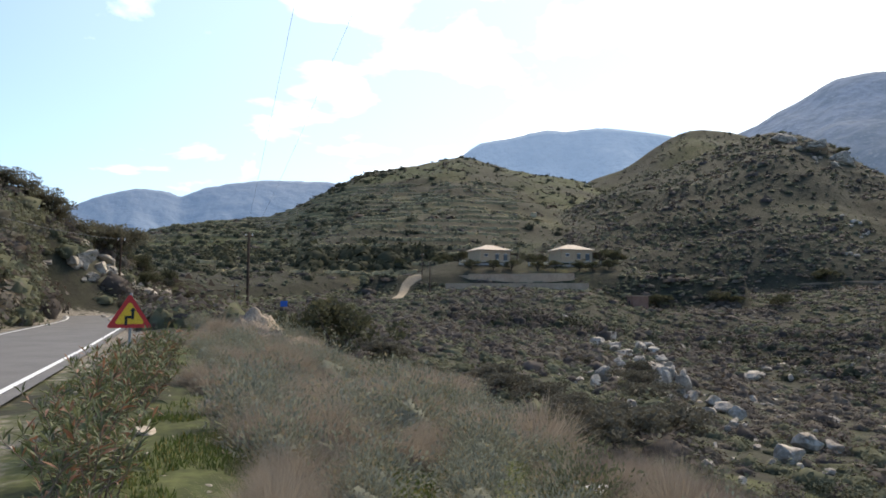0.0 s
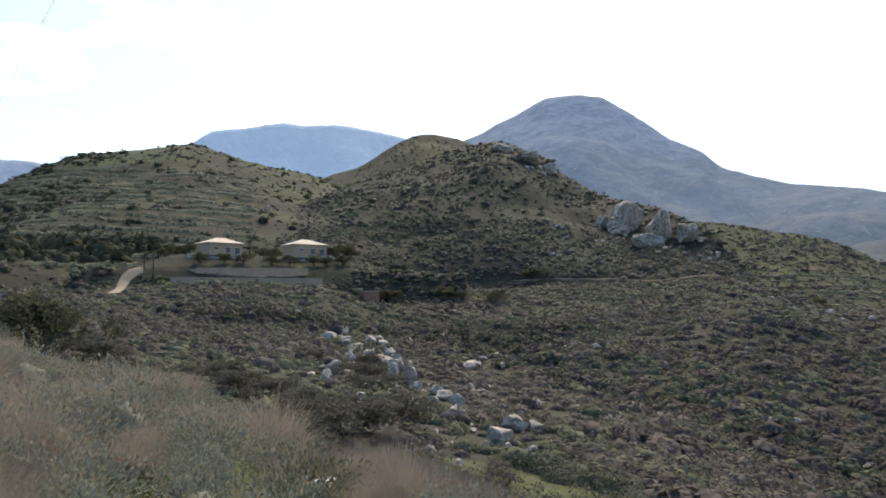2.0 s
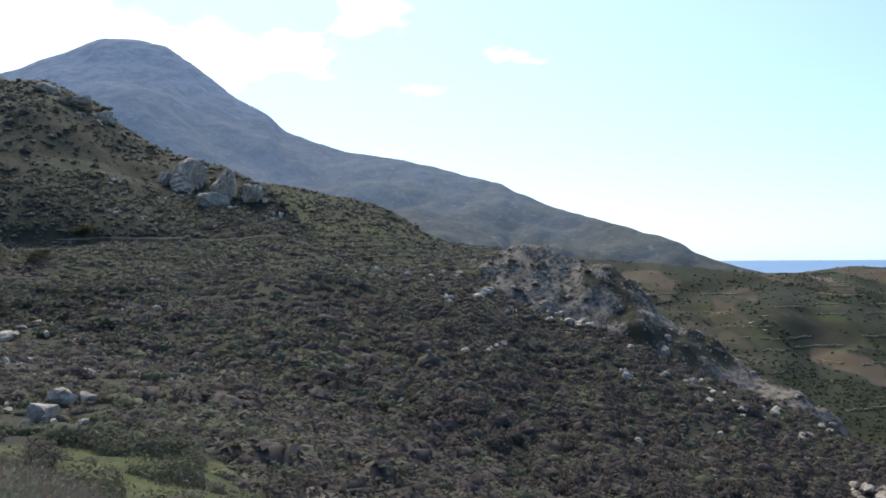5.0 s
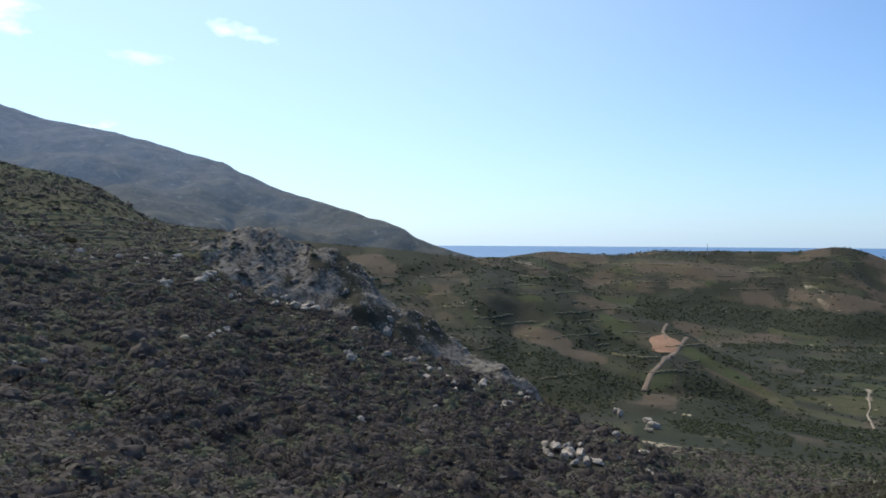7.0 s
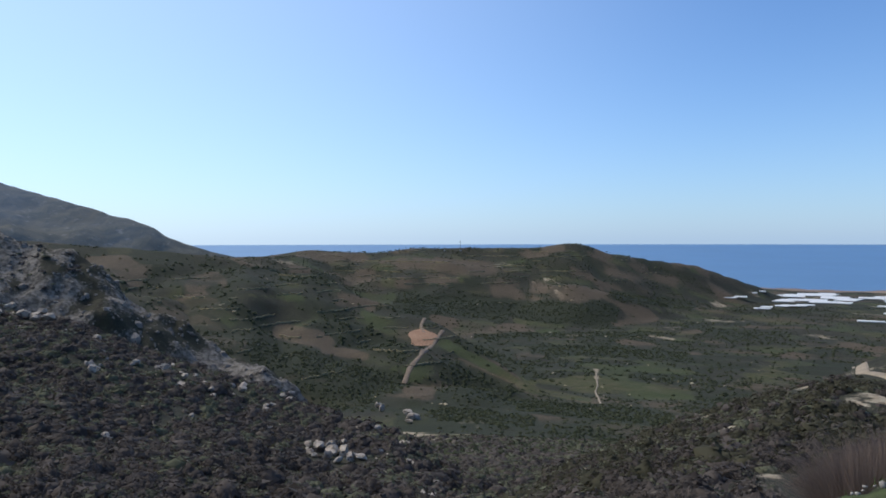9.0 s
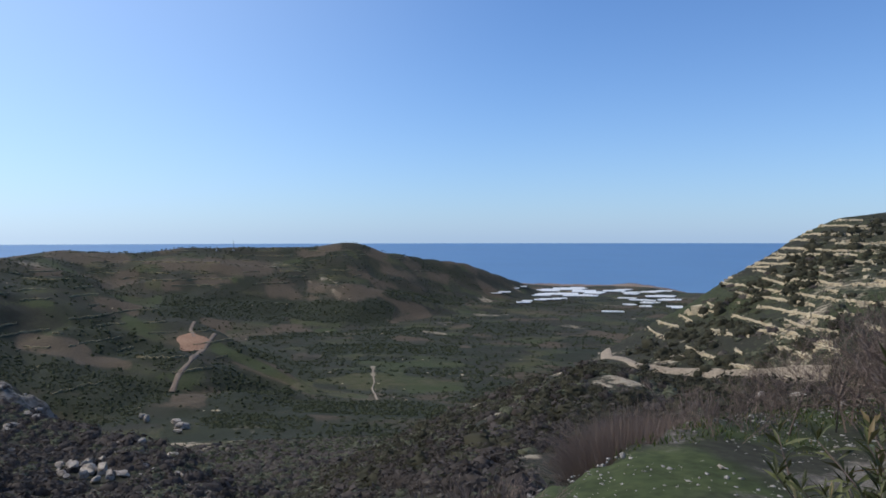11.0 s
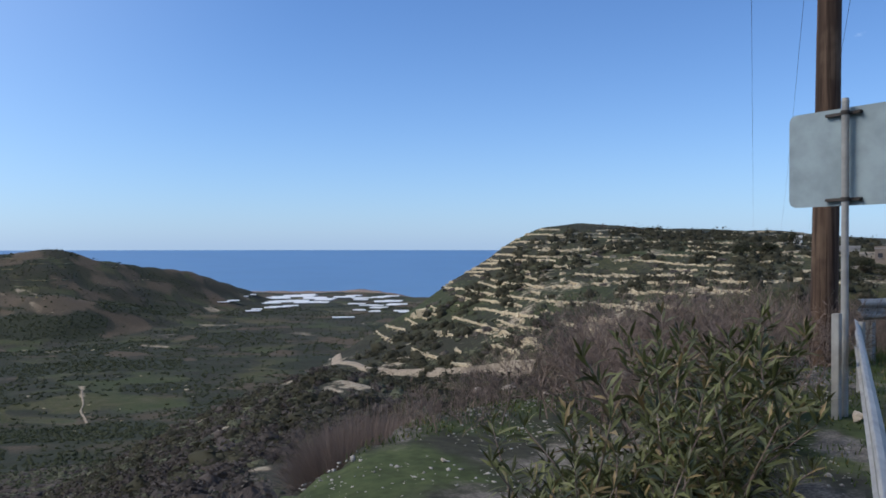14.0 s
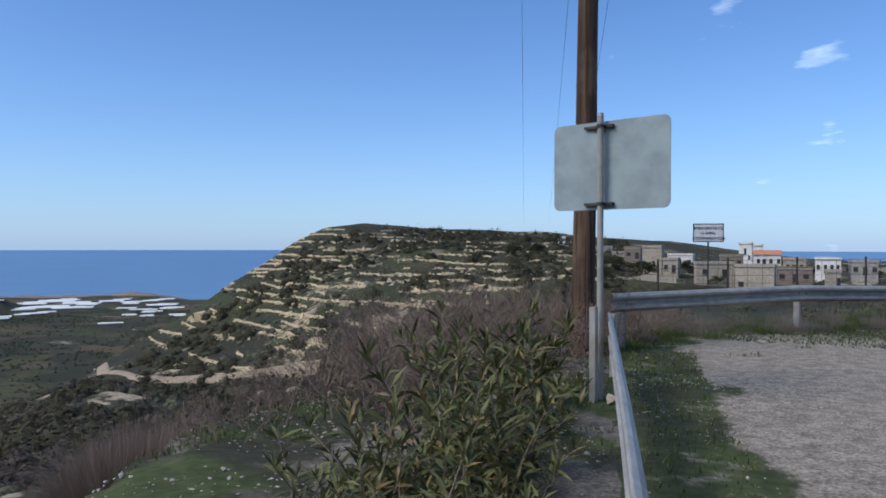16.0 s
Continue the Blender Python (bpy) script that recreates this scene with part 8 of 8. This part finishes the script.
def rail_bushes():
    """Dry weeds and low bushes behind the guard rail."""
    p = scatter_points(420, 157.5, 188, 13.5, 36)
    p = pick(p, (RNG.random(420) < np.clip(0.55 + fbm(p["x"], p["y"], 5, 2, 250), 0.1, 1)) & (p["d"] > 13.4 + (p["b"] - 158.5) * 0.35))
    half = RNG.random(len(p["x"])) < 0.5
    for sel, mat, nm, what in ((half, SCRUB, "brown_weeds", "dry brown weeds behind the guard rail"), (~half, SCRUB_GREEN, "green_weeds", "dull green weeds behind the guard rail")):
        q = pick(p, sel)
        spread(nm, CLOSE_SHAPES, q["x"], q["y"], q["z"], RNG.uniform(0.4, 1.1, len(q["x"])), mat, what, "weeds", (0.6, 1.0))


rail_bushes()
WEEDS = [fast_mesh("stems", *straw_clump(r4, 260, 0.6, 0.8, 0.006, 0.7), DRY_GRASS) for _ in range(3)] + [fast_mesh("stems", *straw_clump(r4, 300, 0.35, 0.9, 0.008, 0.9), TURF) for _ in range(3)]
for k in range(130):
    b = 158.6 + 26.0 * k / 130 + float(RNG.uniform(-0.5, 0.5))
    x, y, z = place(b, float(np.interp(b, [158.5, 171.4, 182, 190], [12.5, 15.8, 20.3, 27.3])) + float(RNG.uniform(-0.3, 2.6)))
    kind = int(RNG.choice(6, p=[0.12, 0.12, 0.12, 0.22, 0.21, 0.21]))
    ob = new("weed_clump", WEEDS[kind])
    ob.matrix_world = pose(x, y, z, 0, 0, k * 47) @ Matrix.Scale(float(RNG.uniform(0.35, 0.75)), 4)
    tagged(ob, "clump of dry straw-coloured weeds under the guard rail" if kind < 3 else "clump of fresh green grass under the guard rail", "weeds", "weeds along the rail")
for k, (b, d, s) in enumerate(((158.5, 13.6, 1.0), (160.2, 14.0, 0.9), (162.0, 15.2, 0.8), (157.0, 12.6, 1.1), (155.8, 12.2, 1.2))):
    bare_bush(b, d, s * 0.8, k, "tangle of dry brown stems behind the guard rail", "bare bushes")
wire_fence(162.0, 21.0, 186.0, 27.0, 1.4, 6)

# ---- far things ----
def mast(b, d, tall, label):
    x, y, z = place(b, d)
    m = thing("antenna_mast", pose(x, y, z - 0.5), label, "mast", "masts on the far hill")
    bm = fresh()
    for k in range(3):
        a = radians(120 * k)
        rod(bm, (math.cos(a) * 1.0, math.sin(a) * 1.0, 0), (math.cos(a) * 0.35, math.sin(a) * 0.35, tall), 0.16, 0.12, 5)
    for k in range(8):
        h = tall * k / 8
        r = 1.0 - 0.65 * k / 8
        for j in range(3):
            a, c = radians(120 * j), radians(120 * (j + 1))
            rod(bm, (math.cos(a) * r, math.sin(a) * r, h), (math.cos(c) * r, math.sin(c) * r, h + tall / 8), 0.07, None, 4)
    part("lattice", bm, STEEL, m)
    part("antenna", rod(fresh(), (0, 0, tall - 0.2), (0, 0, tall + 3.0), 0.14, 0.08, 5), SIGN_WHITE, m)
    part("hut", box(fresh(), 4, 3, 2.8, 3.5, 0, 1.4), WHITE_WALL, m)


mast(93.3, 1440, 20, "steel lattice antenna mast on the hill crest")
mast(92.1, 1440, 9, "short antenna mast on the hill crest")


def greenhouse_mesh():
    """Four joined tunnels under white plastic."""
    v, f, n = [], [], 0
    for k in range(4):
        a = np.linspace(0, math.pi, 9)
        y = k * 8 + 4 - np.cos(a) * 4
        z = 2.2 + np.sin(a) * 1.8
        prof = np.concatenate([[[k * 8, 0]], np.stack([y, z], -1), [[k * 8 + 8, 0]]])
        for x in (-30, 30):
            v.append(np.concatenate([np.full((len(prof), 1), x), prof], 1))
        m = len(prof)
        i = np.arange(m - 1)
        f.append(np.stack([n + i, n + i + 1, n + m + i + 1, n + m + i], -1))
        n += 2 * m
    return fast_mesh("cover", np.concatenate(v), np.concatenate(f), PLASTIC)


GREENHOUSE = greenhouse_mesh()


def end_walls():
    bm = fresh()
    for x in (-29.9, 29.9):
        for k in range(4):
            vs = [bm.verts.new((x, k * 8 + 4 - math.cos(a) * 3.95, 2.2 + math.sin(a) * 1.75)) for a in np.linspace(0, math.pi, 9)]
            vs = [bm.verts.new((x, k * 8 + 0.05, 0))] + vs + [bm.verts.new((x, k * 8 + 7.95, 0))]
            bm.faces.new(vs)
    me = bpy.data.meshes.new("end_wall")
    bm.to_mesh(me)
    bm.free()
    me.materials.append(PLASTIC)
    return me


END_WALL = end_walls()


def greenhouse(b, d, sx, sy):
    x, y, z = place(b, d)
    g = thing("greenhouse", pose(x, y, z + 0.1, 0, 0, -b + float(RNG.uniform(-16, 10))) @ Matrix.Diagonal((sx, sy, 0.4, 1)), "long white plastic greenhouse tunnels on the coastal plain", "greenhouse", "greenhouses on the coastal plain")
    for name, me in (("cover", GREENHOUSE), ("end_wall", END_WALL)):
        o = new(name, me)
        o.parent = g


for spec in ((113.52, -4.16, 0.75, 0.4), (115.25, -4.95, 0.6, 0.4), (117.17, -4.05, 0.9, 1.0), (118.61, -3.92, 1.1, 1.2), (119.78, -4.10, 1.0, 1.2), (117.95, -4.31, 1.2, 1.0), (119.26, -4.40, 1.2, 0.8), (116.56, -4.40, 0.8, 0.6), (120.22, -4.40, 0.6, 0.6), (116.99, -4.70, 0.7, 0.4), (118.04, -4.62, 0.6, 0.4),
             (121.78, -4.01, 0.7, 0.7), (122.65, -3.92, 0.5, 0.5), (123.39, -4.09, 0.8, 0.5), (122.69, -4.52, 0.5, 0.35), (123.82, -4.64, 0.8, 0.35), (124.68, -4.81, 0.7, 0.35), (125.33, -4.37, 1.1, 0.7), (126.10, -4.58, 0.8, 0.5), (126.40, -5.09, 0.6, 0.4), (121.96, -5.56, 0.9, 0.25), (124.25, -5.12, 0.5, 0.25), (119.26, -3.79, 0.6, 0.5), (115.08, -3.74, 0.4, 0.3), (124.47, -4.04, 0.6, 0.5), (125.54, -3.94, 0.6, 0.4), (123.08, -4.99, 0.5, 0.25)):
    for k, (db, da) in enumerate(((0.0, 0.0), (float(RNG.uniform(-0.6, 0.6)), float(RNG.uniform(-0.12, 0.12))))):
        x, y, z, d = sight(spec[0] + db, spec[1] + da)
        greenhouse(spec[0] + db, d, spec[2] * d / (1900 + 700 * k), spec[3] * d / 1000)


def headland():
    """Low reddish shore cliffs at the edge of the plain."""
    bs = np.arange(114.5, 127.2, 0.15)
    d = at(coast, bs) + 15
    rows = []
    h = 2 + 3 * (0.5 + fbm(bs * 12, bs * 0, 10, 3, 240)) + 6 * np.exp(-((bs - 123.8) / 1.6) ** 2)
    for dd, zz in ((-60, SEA_Z - 3), (-30, SEA_Z + h * 0.6), (-10, SEA_Z + h), (40, SEA_Z + h * 0.9), (55, SEA_Z - 4)):
        x, y = polar(bs, d + dd)
        rows.append(np.stack([x, y, np.broadcast_to(zz, bs.shape)], -1))
    me = fast_mesh("shore_cliff", np.concatenate(rows), sheet(5, len(bs)), SHORE, True)
    tagged(new("shore_cliff", me), "low reddish-brown shore cliffs along the coast", "shore", kind="structure")


SHORE = plain("reddish_shore_rock", (0.17, 0.12, 0.09), (0.25, 0.19, 0.145), 0.03, 0.95)
headland()
x, y, z, d = sight(7.00, 6.67)
t_ = thing("water_tank", pose(x, y, z, 0, 0, 20), "small pale yellow water tank on the hillside", "tank")
part("body", rod(fresh(), (0, 0, -0.5), (0, 0, 1.5), 1.3, 1.3, 16), SAND_ROCK, t_)
part("lid", rod(fresh(), (0, 0, 1.5), (0, 0, 1.8), 1.35, 0.4, 16), STUCCO, t_)
